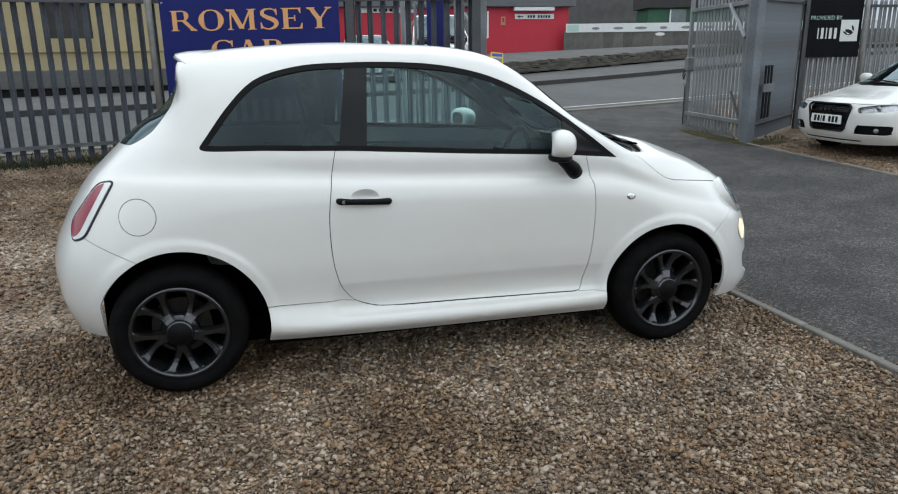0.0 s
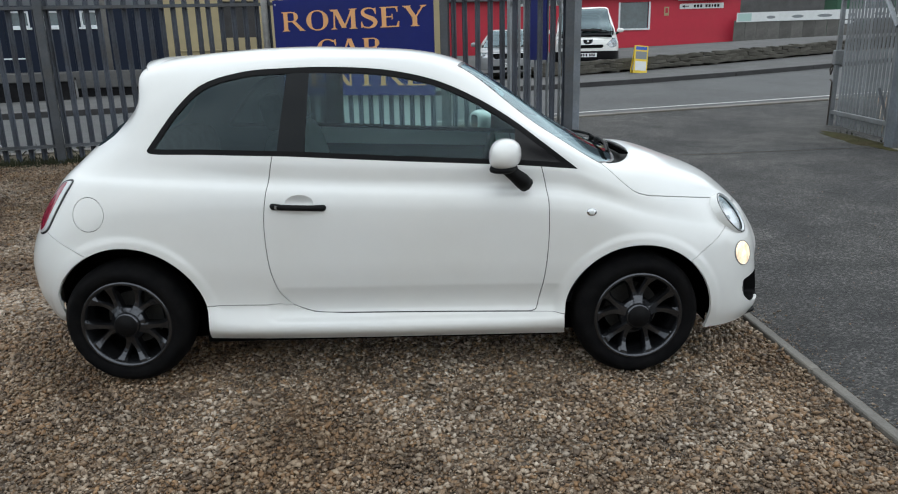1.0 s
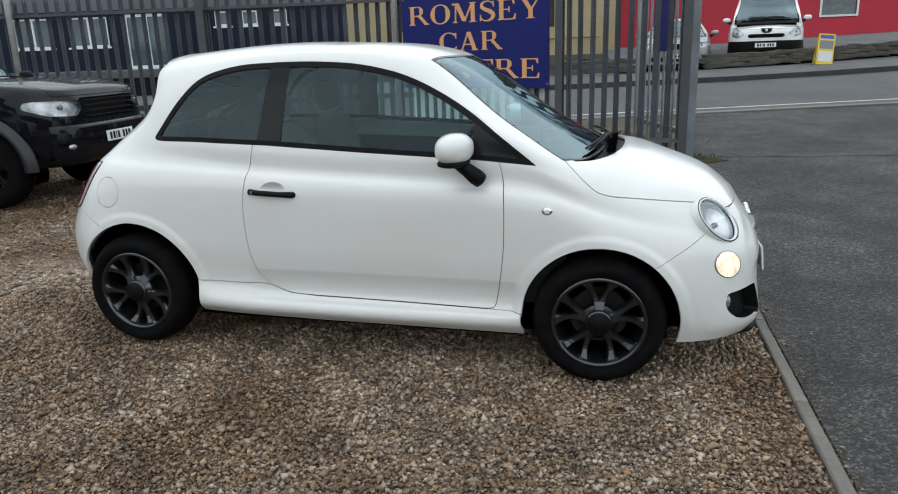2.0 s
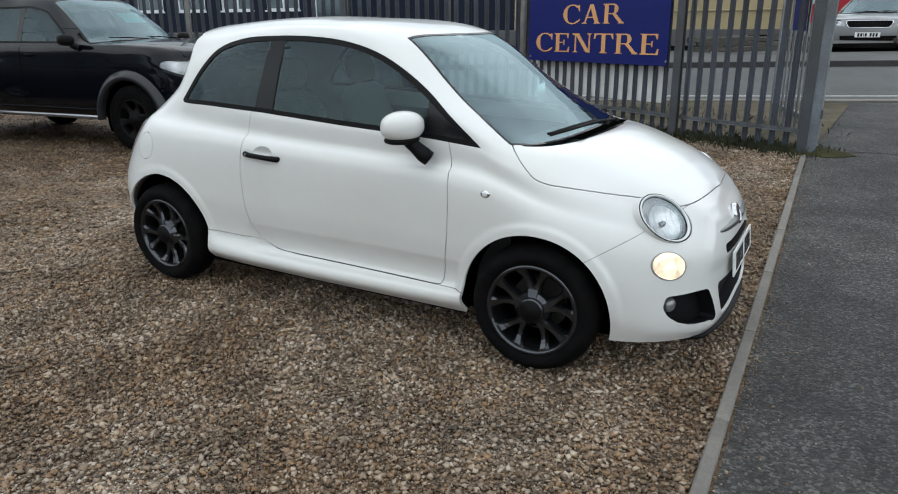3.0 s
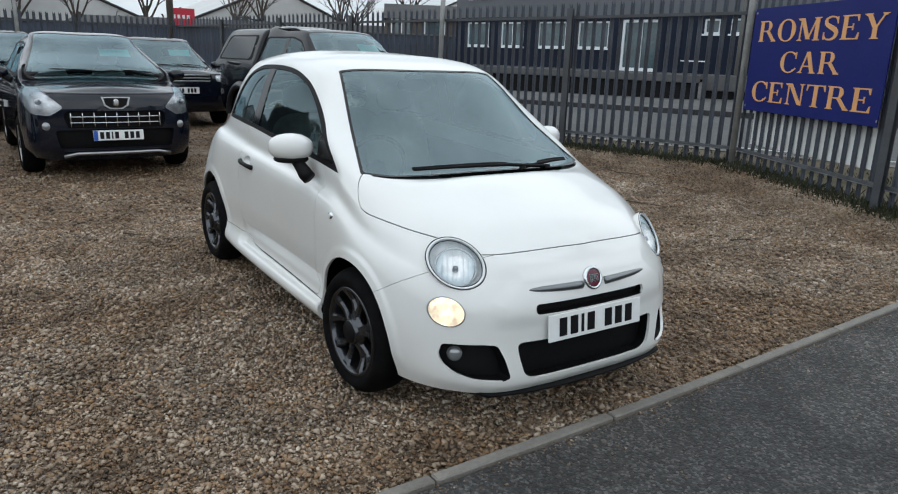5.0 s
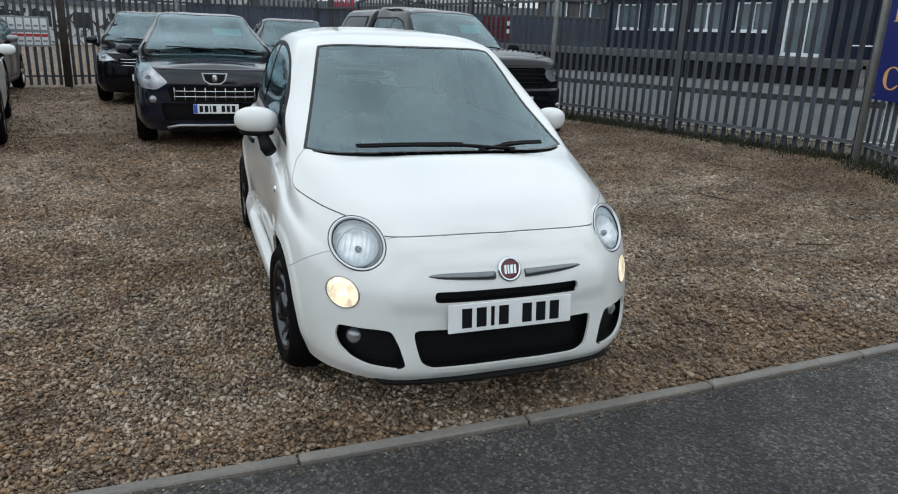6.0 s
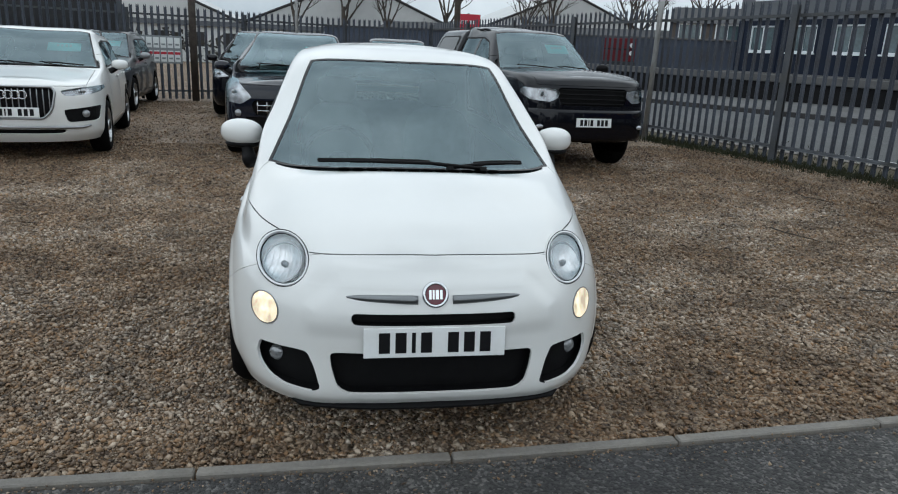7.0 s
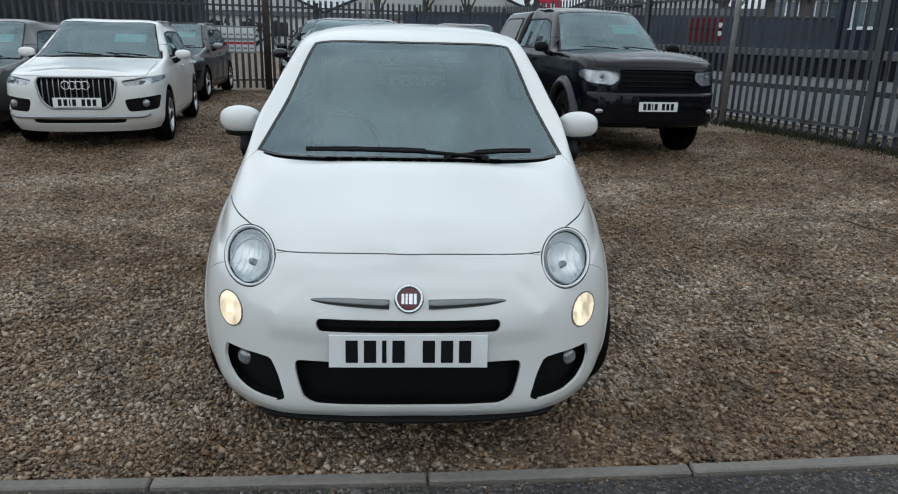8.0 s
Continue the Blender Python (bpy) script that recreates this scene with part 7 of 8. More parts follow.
def pickup_lines():
    """Control lines for a double-cab pick-up: high flat bonnet, upright cab, then the load bed at belt height."""
    low = [2.52, 2.51, 2.47, 2.36, 2.10, 1.50, .92, .50, .10, -.40, -.95, -1.15, -1.40, -2.45, -2.66, -2.70]
    wide = [0, .38, .66, .83, .92, .93, .93, .93, .93, .93, .93, .93, .93, .925, .82, 0]
    lines = []
    for z, y, dx in ((.40, .90, -.14), (.50, .965, -.05), (.66, 1.0, -.01), (.86, 1.0, 0), (1.05, .985, -.02)):
        lines.append([(x + (dx if i < 5 else -dx if i > 13 else 0), w * y, z + (.02 if 3 < i < 14 and z > 1 else 0)) for i, (x, w) in enumerate(zip(low, wide))])
    belt_y = [0, .38, .65, .80, .885, .89, .892, .892, .892, .892, .892, .892, .89, .88, .78, 0]
    belt_z = [1.145, 1.145, 1.145, 1.155, 1.19, 1.215, 1.225, 1.225, 1.225, 1.23, 1.235, 1.24, 1.25, 1.26, 1.255, 1.255]
    lines.append([(x - (.06 if i < 5 else -.03 if i > 13 else 0), y, z) for i, (x, y, z) in enumerate(zip(low, belt_y, belt_z))])
    up = (([2.42, 2.41, 2.37, 2.27, 2.04, 1.5, .93, .66, .22, -.38, -1.04, -1.13, -1.30, -2.45, -2.62, -2.66], [0, .33, .56, .68, .76, .79, .80, .765, .665, .65, .64, .63, .80, .78, .65, 0], [1.19, 1.19, 1.19, 1.205, 1.24, 1.265, 1.27, 1.44, 1.70, 1.745, 1.735, 1.45, 1.28, 1.28, 1.27, 1.27]),
          ([2.36, 2.35, 2.31, 2.22, 2.0, 1.5, 1.03, .79, .31, -.38, -1.05, -1.13, -1.30, -2.45, -2.6, -2.63], [0, .2, .36, .44, .49, .50, .50, .49, .49, .49, .48, .46, .45, .45, .4, 0], [1.215, 1.215, 1.219, 1.238, 1.27, 1.295, 1.29, 1.465, 1.765, 1.805, 1.79, 1.45, 1.285, 1.285, 1.28, 1.28]),
          ([2.28, 2.27, 2.23, 2.15, 1.95, 1.5, 1.08, .84, .345, -.38, -1.05, -1.13, -1.30, -2.45, -2.58, -2.6], [0] * 16, [1.225, 1.225, 1.229, 1.246, 1.278, 1.303, 1.295, 1.48, 1.78, 1.825, 1.805, 1.45, 1.29, 1.29, 1.285, 1.285]))
    for xs, ys, zs in up:
        lines.append(list(zip(xs, ys, zs)))
    return lines


def hard_top(parent):
    """The canopy over a pick-up's bed: a rounded box leaning in towards the top, with tinted side panes in rubber frames."""
    levels = ((1.19, -1.06, -2.72, .928), (1.28, -1.06, -2.70, .912), (1.34, -1.05, -2.64, .878), (1.55, -1.03, -2.55, .80), (1.70, -1.02, -2.46, .735), (1.78, -1.02, -2.41, .68), (1.82, -1.06, -2.35, .61), (1.84, -1.2, -2.22, .42))
    V, F, n = [], [], 0
    for z, xa, xb, y in levels:
        ring = rounded([(xa, -y), (xa, y), (xb, y), (xb, -y)], .07, 5)
        n = len(ring)
        V += [(p[0], p[1], z) for p in ring]
    for j in range(len(levels) - 1):
        F += [(j * n + i, j * n + (i + 1) % n, (j + 1) * n + (i + 1) % n, (j + 1) * n + i) for i in range(n)]
    F.append(tuple(range((len(levels) - 1) * n, len(levels) * n)))
    top = link("hard_top", V, F, M_BLACKPAINT, parent, "black hard top over the load bed", True)
    def skin(z):
        return float(np.interp(z, [q[0] for q in levels], [q[3] for q in levels]))
    pane = rounded([(-1.27, 1.34), (-1.23, 1.70), (-2.22, 1.70), (-2.48, 1.34)], .08)
    mid = (sum(p[0] for p in pane) / len(pane), sum(p[1] for p in pane) / len(pane))
    for sg in (-1, 1):
        for name, k, off, m in (("pane_frame", 1.13, .004, M_BLACK), ("canopy_pane", 1.0, .009, M_TINTED)):
            o = [(mid[0] + (x - mid[0]) * k, mid[1] + (z - mid[1]) * k) for x, z in pane]
            c = len(o)
            W = [(x, sg * (skin(z) + off), z) for x, z in o] + [(x, sg * (skin(z) - .01), z) for x, z in o]
            G = [tuple(range(c)) if sg < 0 else tuple(range(c - 1, -1, -1))] + [(i, (i + 1) % c, c + (i + 1) % c, c + i) for i in range(c)]
            link(name, W, G, m, top)
        V, F = tube(smooth3([(.12, sg * .60, 1.735), (-.05, sg * .60, 1.80), (-.5, sg * .60, 1.815), (-.9, sg * .60, 1.80), (-1.0, sg * .60, 1.74)], 16), .015, 8)
        link("roof_rail", V, F, M_BLACK, parent, "", True)
    return top


def arch_flare(parent, x, z, r, y, sg, material):
    """A bulging plastic flare round a wheel arch."""
    prof = ((0, -.02), (.0, .055), (.02, .075), (.06, .06), (.11, .015), (.115, -.02))
    V, F, n = [], [], 22
    for k in range(n + 1):
        a = math.pi * (-.01 + 1.02 * k / n)
        for dr, dy in prof:
            V.append((x + (r + dr) * math.cos(a), sg * (y + dy), z + (r + dr) * math.sin(a)))
    m = len(prof)
    for k in range(n):
        for j in range(m - 1):
            q = (k * m + j, k * m + j + 1, (k + 1) * m + j + 1, (k + 1) * m + j)
            F.append(q if sg > 0 else q[::-1])
    return link("wheel_arch_flare", V, F, material, parent, "wide black wheel arch flare", True)


def parked_car(name, m, label, paint, p, group="parked cars"):
    """A parked car from its main sizes: panels, glass, lamps, grille, plate, wheels, mirrors and what lies behind the screen."""
    car = thing(name, m, label, "van" if p.get("van") else "car", group)
    W, xf, gh, zb, zr, hf, hr, xw, xh, xt, wr, fa, ra, R = (p[k] for k in ("W", "xf", "gh", "zb", "zr", "hf", "hr", "xw", "xh", "xt", "wr", "fa", "ra", "R"))
    s = Shell(p["lines"] if "lines" in p else car_lines(p), p.get("nu", 130), p.get("nv", 70))
    ar = p.get("arch", R + .055)
    for x in (fa, ra):
        s.mark("hole", side(circle(x, R, ar), W * .55))
    lowz = p.get("clad", 0)
    if lowz:
        s.mark("cladding", lambda P: P[:, 2] - lowz, ["body"])
    dlo = p.get("dlo") or [(xw - .42, zb + .025), (xh - .16, zr - .155), (xh - .5, zr - .125), (xt + .45, zr - .135), (xt + .12, zr - .22), (xt + .02, zb + .06)]
    wd = poly_distance(rounded(dlo, .05))
    s.mark("frame", side(wd, W * .4), ["body"])
    s.mark("pane", side(lambda Q: wd(Q) + .022, W * .4), ["frame"])
    for i, (x, lean) in enumerate(p["pillars"]):
        s.mark("pillar%d" % i, side(lambda Q, x=x, lean=lean: np.abs(Q[:, 0] - x - lean * (Q[:, 1] - zb)) - .045, W * .4), ["pane"])
    s.mark("privacy", side(lambda Q: Q[:, 0] - p["pillars"][0][0], W * .4), ["pane"])
    cw = W * .85
    screen = [(xw + .02, -.4), (xw + .015, .3 * W), (xw - .02, .6 * W), (xw - .10, cw)] + [(xh - .06, wr - .015), (xh + .0, wr * .5), (xh + .02, -.4)]
    sd = poly_distance(screen)
    s.mark("screen_edge", xy(sd, hr - .1), ["body"])
    s.mark("screen", xy(lambda Q: sd(Q) + .02, hr - .1), ["screen_edge"])
    s.mark("cowl", xy(poly_distance([(xw - .3, -.4), (xw + .075, -.4), (xw + .07, .3 * W), (xw + .03, .6 * W), (xw - .06, cw + .03), (xw - .3, cw)]), hr - .1), ["body"])
    for x0, x1 in p["doors"]:
        s.mark("door", side(poly_distance(rounded([(x0, gh + .14), (x0, zb + .2), (x1, zb + .2), (x1, gh + .14)], .09)), W * .5), ["body"], gap=.006)
    # front: lamps, grille, lower openings
    lamp = yz(poly_distance(rounded(p["lamp"], .03)), fa + .1)
    s.mark("lamp", lamp, ["body"])
    def hood(P):
        return np.maximum(np.maximum(hf - .035 - P[:, 2], .86 * W - 9), np.maximum(xw + .05 - P[:, 0], -P[:, 1] - .83 * W))
    s.mark("bonnet", hood, ["body"], gap=.006)
    gm = p.get("grille_mat", M_BLACK)
    s.mark("grille", yz(poly_distance(rounded([(-.3, p["grille"][0][1]), *p["grille"], (-.3, p["grille"][-1][1])], .03)), fa + .1), ["body", "bonnet", "gap", "cladding"])
    for i, q in enumerate(p.get("vents", ())):
        s.mark("vent", yz(poly_distance(rounded(q, .03)), fa + .1), ["body", "cladding"])
    body = s.put("body", "body", paint, car, thick=.015)
    s.put("bonnet", "bonnet", paint, car, thick=.015)
    s.put("panel_joint", "gap", M_GAP, car, sink=.008)
    s.put("lower_cladding", "cladding", p.get("clad_mat", M_BLACK), car, thick=.015)
    s.put("windscreen_edge", "screen_edge", M_GLOSSBLACK, car, sink=.002)
    s.put("windscreen", "screen", M_FARSCREEN, car, sink=.004)
    s.put("cowl", "cowl", M_BLACK, car, sink=.02)
    g = s.recess("grille", "grille", gm, car, .05, (-1, 0, 0))
    gy, gz0, gz1 = p["grille"][0][0], min(q[1] for q in p["grille"]), max(q[1] for q in p["grille"])
    def nose(y, z):
        """How far forward the skin lies at that height and offset."""
        c = s.V[(np.abs(s.V[:, 1] + abs(y)) < .05) & (np.abs(s.V[:, 2] - z) < .05) & (s.V[:, 0] > fa)]
        return float(c[:, 0].max()) if len(c) else xf
    kind, count, smat = p.get("slats", ("h", 4, M_BLACK))
    for i in range(count):
        if kind == "h":
            z = gz0 + (gz1 - gz0) * (i + .5) / count
            pts = [(nose(yy, z) - .012, yy, z) for yy in np.linspace(-gy * .96, gy * .96, 11)]
        else:
            yy = -gy * .92 + 2 * gy * .92 * i / (count - 1)
            pts = [(nose(yy, z) - .012, yy, z) for z in np.linspace(gz0 + .02, gz1 - .02, 5)]
        V, F = tube(pts, p.get("slat_r", .008), 6)
        link("slat", V, F, smat, g, "", True)
    for i in range(p.get("cross", 0)):
        z = gz0 + (gz1 - gz0) * (i + 1) / (p["cross"] + 1)
        V, F = tube([(nose(yy, z) - .010, yy, z) for yy in np.linspace(-gy * .94, gy * .94, 11)], p.get("slat_r", .008), 6)
        link("cross_bar", V, F, smat, g, "", True)
    if p.get("surround"):
        pts = [(nose(y, z) + .004, y, z) for y, z in rounded([(-q[0], q[1]) for q in p["grille"]][::-1] + list(p["grille"]), .05, 4)]
        V, F = tube(pts + pts[:1], .014, 8)
        link("grille_surround", V, F, p["surround"], g, "", True)
    for i in range(p.get("rings", 0)):
        V, F = tube([(nose(.0, gz1 - .1) + .012, (i - (p["rings"] - 1) / 2) * .07 + .045 * math.cos(a), gz1 - .09 + .045 * math.sin(a)) for a in np.linspace(0, 2 * math.pi, 21)], .007, 8)
        link("emblem_ring", V, F, p.get("ring_mat", M_CHROME), g, "", True)
    if p.get("shield"):
        z = p["shield"]
        V, F = slab([(-.15, z + .06), (.15, z + .06), (.125, z - .035), (.062, z - .075), (-.062, z - .075), (-.125, z - .035)], nose(0, z) - .005, nose(0, z) + .008, "x")
        e = link("emblem", V, F, M_CHROME, car, "chrome shield emblem")
        V, F = slab([(-.128, z + .046), (.128, z + .046), (.107, z - .027), (.055, z - .06), (-.055, z - .06), (-.107, z - .027)], nose(0, z) + .008, nose(0, z) + .011, "x")
        link("emblem_field", V, F, M_INK, e)
        V, F = ellipsoid((nose(0, z) + .012, 0, z - .004), (.004, .034, .042), 6, 10)
        link("emblem_mark", V, F, M_CHROME, e)
    if p.get("vents"):
        s.recess("lower_vent", "vent", M_BLACK, car, .04, (-1, 0, 0))
    if p.get("fog"):
        fy, fz, fr = p["fog"]
    for sd_ in ("right", "left"):
        sg = -1 if sd_ == "right" else 1
        s.put("door", "door", paint, car, sd_, thick=.02)
        s.put("window_frame", "frame", M_BLACK, car, sd_, sink=.002, thick=.012)
        for i in range(len(p["pillars"])):
            s.put("window_pillar", "pillar%d" % i, M_GLOSSBLACK, car, sd_, sink=.003)
        s.put("side_window", "pane", M_GLASS, car, sd_, sink=.006)
        s.put("rear_side_window", "privacy", M_PRIVACY, car, sd_, sink=.006)
        if p.get("flare"):
            for x in (fa, ra):
                arch_flare(car, x, R, ar, W - .005, sg, p["flare"])
        h = s.put("headlamp", "lamp", M_LENS, car, sd_, sink=-.002)
        s.recess("lamp_bowl", "lamp", M_LAMPGREY, h, .05, (-1, 0, 0), sd_)
        ly, lz = np.mean([q[0] for q in p["lamp"]]), np.mean([q[1] for q in p["lamp"]])
        V, F = ellipsoid((nose(ly, lz) - .05, sg * ly, lz), (.015, .032, .028), 8, 16)
        link("projector", V, F, M_SATIN, h, "", True)
        for x0, x1 in p["doors"]:
            V, F = tube([(x0 + .09, sg * (W * .965), zb - .10), (x0 + .10, sg * (W * .965 + .03), zb - .10), (x0 + .22, sg * (W * .965 + .03), zb - .10), (x0 + .23, sg * (W * .965), zb - .10)], .012, 8)
            link("door_handle", V, F, p.get("handle_mat", paint), car, "", True)
        if p.get("fog"):
            V, F = lathe([(0, .01), (fr * .8, .006), (fr, -.01), (fr * 1.05, -.04)], 18, "x")
            o = link("fog_lamp", V, F, M_FOG, car, "", True)
            o.matrix_basis = pose(nose(fy, fz) - p.get("fog_in", .035), sg * fy, fz, 0, 0, sg * 14)
        # mirrors
        mr = thing_part("door_mirror", car, pose(p.get("mirror_x", xw - .46), sg * (W + .10), zb + .075, 0, 0, sg * 12))
        V, F = ellipsoid((0, 0, 0), (.07, .105, .066), 10, 18, .8)
        link("cap", V, F, p.get("mirror_mat", paint), mr, "", True)
        V, F = tube([(0, -sg * .05, -.05), (.02, -sg * .13, -.09)], [.035, .04], 8)
        link("arm", V, F, M_BLACK, mr)
        if p.get("rails"):
            pts = [(xh - .18, sg * (wr - .05), zr - .075), (xh - .28, sg * (wr - .05), zr - .03), ((xh + xt) / 2, sg * (wr - .05), zr - .005), (xt + .45, sg * (wr - .05), zr - .03), (xt + .35, sg * (wr - .05), zr - .08)]
            V, F = tube(smooth3(pts, 16), .018, 8)
            link("roof_rail", V, F, p["rails"], car, "", True)
        for x in (fa, ra):
            wheel(car, x, sg * (W - .11), R, R, p.get("rim", R * .66), .21, p.get("spokes", 5), p.get("rim_mat", M_RIMSILVER), 0, 17, False, 0)
            liner(car, x, R, ar - .005, sg * (W - .04), sg * (W - .34))
        if p.get("step"):
            V, F = tube([(fa - .5, sg * (W - .05), gh), (fa - .55, sg * (W + .03), gh + .01), (ra + .6, sg * (W + .03), gh + .01), (ra + .55, sg * (W - .05), gh)], .025, 8)
            link("side_step", V, F, M_SATIN, car, "silver side step", True)
            box("window_strip", (-1.0, sg * W * .945 - .012, zb - .012), (.78, sg * W * .945 + .012, zb + .006), M_SATIN, car)
    if p.get("skid"):
        z = p["skid"]
        V, F = tube([(nose(y, z) + .01, y, z - .03 * (abs(y) > .5)) for y in np.linspace(-.56, .56, 9)], .02, 8)
        link("skid_bar", V, F, M_SATIN, car, "satin skid bar", True)
    if p.get("beam"):
        z0, z1, out = p["beam"]
        V, F = [], []
        ys = np.linspace(-W * .93, W * .93, 25)
        for y in ys:
            x = nose(y, (z0 + z1) / 2) - (.06 if abs(y) > W * .9 else 0)
            for dx, z in ((-.10, z1 + .02), (out * .8, z1), (out, z1 - .03), (out, z0 + .05), (out * .5, z0), (-.10, z0)):
                V.append((x + dx, y, z))
        for i in range(24):
            for k in range(5):
                F.append((i * 6 + k, (i + 1) * 6 + k, (i + 1) * 6 + k + 1, i * 6 + k + 1))
        link("bumper", V, F, M_BLACKPAINT, car, "black bumper", True)
        for sg in (-1, 1):
            V, F = ellipsoid((nose(.72, (z0 + z1) / 2) + out * .7, sg * .74, z0 + (z1 - z0) * .45), (.03, .06, .028), 8, 16)
            link("bumper_lamp", V, F, M_LAMPGREY, car, "", True)
    if p.get("hard_top"):
        hard_top(car)
    if p.get("lip"):
        z = p["lip"]
        V, F = tube([(nose(y, z) + .006, y, z + .02 * (abs(y) > W * .8)) for y in np.linspace(-W * .86, W * .86, 21)], .016, 8)
        link("bumper_lip", V, F, M_SATIN, car, "", True)
    if p.get("plate"):
        number_plate(car, nose(0, p["plate"]) + .012 + p.get("beam", (0, 0, 0))[2], p["plate"], 3, 0, p.get("blue_band", False))
    # price card, wipers and cabin
    if p.get("card"):
        y, z0, w_ = p["card"]
        slope = math.degrees(math.atan2(zr - hr, xw - xh))
        q = .58
        c = box("price_card", (-.003, -w_ / 2, -.10), (0, w_ / 2, .10), M_CARD, car)
        c.matrix_basis = pose(xw * (1 - q) + xh * q - .05, y, hr + (zr - hr) * q - .035, 0, -(90 - slope), 0)
        bars(c, "figure_bar", M_CARDINK, (.001, 0, .03), [.03, .03, .03, .03], .055, .02)
    for y0, y1 in ((.05, -.52), (.6, .08)):
        pts = [(xw + .03, y0, hr + .02), (xw + .0, (y0 + y1) / 2, hr + .038), (xw - .06, y1, hr + .045)]
        V, F = tube(pts, [.009, .008, .005], 6)
        link("wiper", V, F, M_BLACK, car, "", True)
    box("floor_pan", (p["xr"] + .2, -W * .8, gh + .02), (xw, W * .8, gh + .12), M_LINER, car)
    V, F = slab([(xw - .55, hr - .35), (xw - .45, hr - .08), (xw - .12, hr - .03), (xw - .05, hr - .35)], -W * .78, W * .78, "y")
    link("dashboard", V, F, M_DASH, car)
    for y in (-.37, .37):
        seat(car, xw - 1.25, y, gh + .38, M_FABRIC)
    box("boot_wall", (xt + .3, -W * .75, gh), (xt + .35, W * .75, zb), M_LINER, car)
    box("bulkhead", (xw - .08, -W * .8, gh), (xw - .03, W * .8, hr - .1), M_LINER, car)
    return car


def place(x, y, heading, lift=0.0):
    return pose(x, y, float(ground_height(x, y)) + lift, 0, 0, heading)


CROSSOVER = dict(W=.915, xf=2.22, xr=-2.12, gh=.22, zb=1.03, zr=1.60, hf=.93, hr=1.08, xw=1.12, xh=.25, xt=-1.75, wr=.58, fa=1.307, ra=-1.307, R=.335, pillars=[(-.38, -.05), (-1.30, .05)], doors=[(-.36, .78), (-1.25, -.38)], nu=78, nv=44)

# dark blue crossover
parked_car("crossover_car", place(-7.1, -.85, 1.5), "dark blue crossover with a chrome emblem and turquoise price card", M_NAVYPAINT, {**CROSSOVER, "nu": 104, "nv": 58, "zr": 1.615, "hf": .98, "hr": 1.14, "xw": 1.28, "zb": 1.05, "lamp": [(.52, .80), (.66, .71), (.84, .73), (.89, .86), (.86, 1.03), (.72, 1.0)], "grille": [(.50, .765), (.53, .71), (.49, .575)], "slats": ("v", 9, M_CHROME), "slat_r": .007, "vents": [[(-.3, .56), (.62, .56), (.58, .36), (-.3, .36)]], "clad": .42, "skid": .30, "fog_in": -.004, "cross": 2, "fog": (.70, .60, .045), "shield": .86, "plate": .50, "blue_band": True, "card": (.30, 0, .36), "clad_mat": M_NAVYPAINT})

# black pick-up with a hard top
parked_car("pickup_truck", place(-6.42, 2.50, 6.4) @ Matrix.Diagonal((.955, .89, .955, 1)), "black double-cab pick-up with a hard top and wide arches", M_BLACKPAINT, {**CROSSOVER, "lines": pickup_lines(), "nu": 150, "nv": 84, "W": .93, "xf": 2.52, "xr": -2.70, "gh": .40, "zb": 1.23, "zr": 1.825, "hf": 1.15, "hr": 1.28, "xw": 1.06, "xh": .32, "xt": -1.0, "wr": .65, "fa": 1.61, "ra": -1.61, "R": .40, "arch": .455, "flare": M_FLARE, "hard_top": True, "mirror_x": .82, "dlo": [(.76, 1.265), (.24, 1.64), (-.05, 1.70), (-.92, 1.70), (-1.0, 1.265)], "pillars": [(-.18, -.05)], "doors": [(-.14, .80), (-1.04, -.16)], "lamp": [(.50, .98), (.60, .91), (.86, .93), (.915, 1.0), (.90, 1.075), (.70, 1.085), (.50, 1.06)], "step": True, "grille": [(.50, 1.09), (.53, 1.03), (.46, .87)], "slats": ("h", 4, M_BLACK), "vents": [[(-.3, .60), (.50, .60), (.46, .46), (-.3, .46)]], "beam": (.44, .82, .05), "plate": .67, "card": (.32, 0, .36), "rim_mat": M_BLACK, "rim": .235, "spokes": 6, "handle_mat": M_BLACK, "mirror_mat": M_BLACK, "blunt": .8})

# white compact crossover
WHITE_SUV = {**CROSSOVER, "xr": -2.0, "xt": -1.7, "W": .885, "wr": .62, "zr": 1.505, "hf": .90, "hr": 1.05, "zb": 1.0, "xw": 1.02, "lamp": [(.47, .815), (.53, .755), (.78, .775), (.87, .80), (.87, .86), (.70, .855)], "grille": [(.40, .855), (.43, .80), (.39, .60), (.30, .50)], "slats": ("v", 13, M_SATIN), "slat_r": .006, "surround": M_SATIN, "rings": 4, "vents": [[(.50, .60), (.86, .64), (.84, .47), (.54, .455)], [(-.3, .375), (.52, .375), (.48, .32), (-.3, .32)]], "fog": (.72, .55, .045), "plate": .57, "card": (.32, 0, .4), "rails": M_SATIN, "lip": .40}
parked_car("white_crossover", place(-6.73, -4.27, 9.7), "white compact crossover with a chrome-barred grille and roof rails", M_WHITE, {**WHITE_SUV, "nu": 104, "nv": 58})

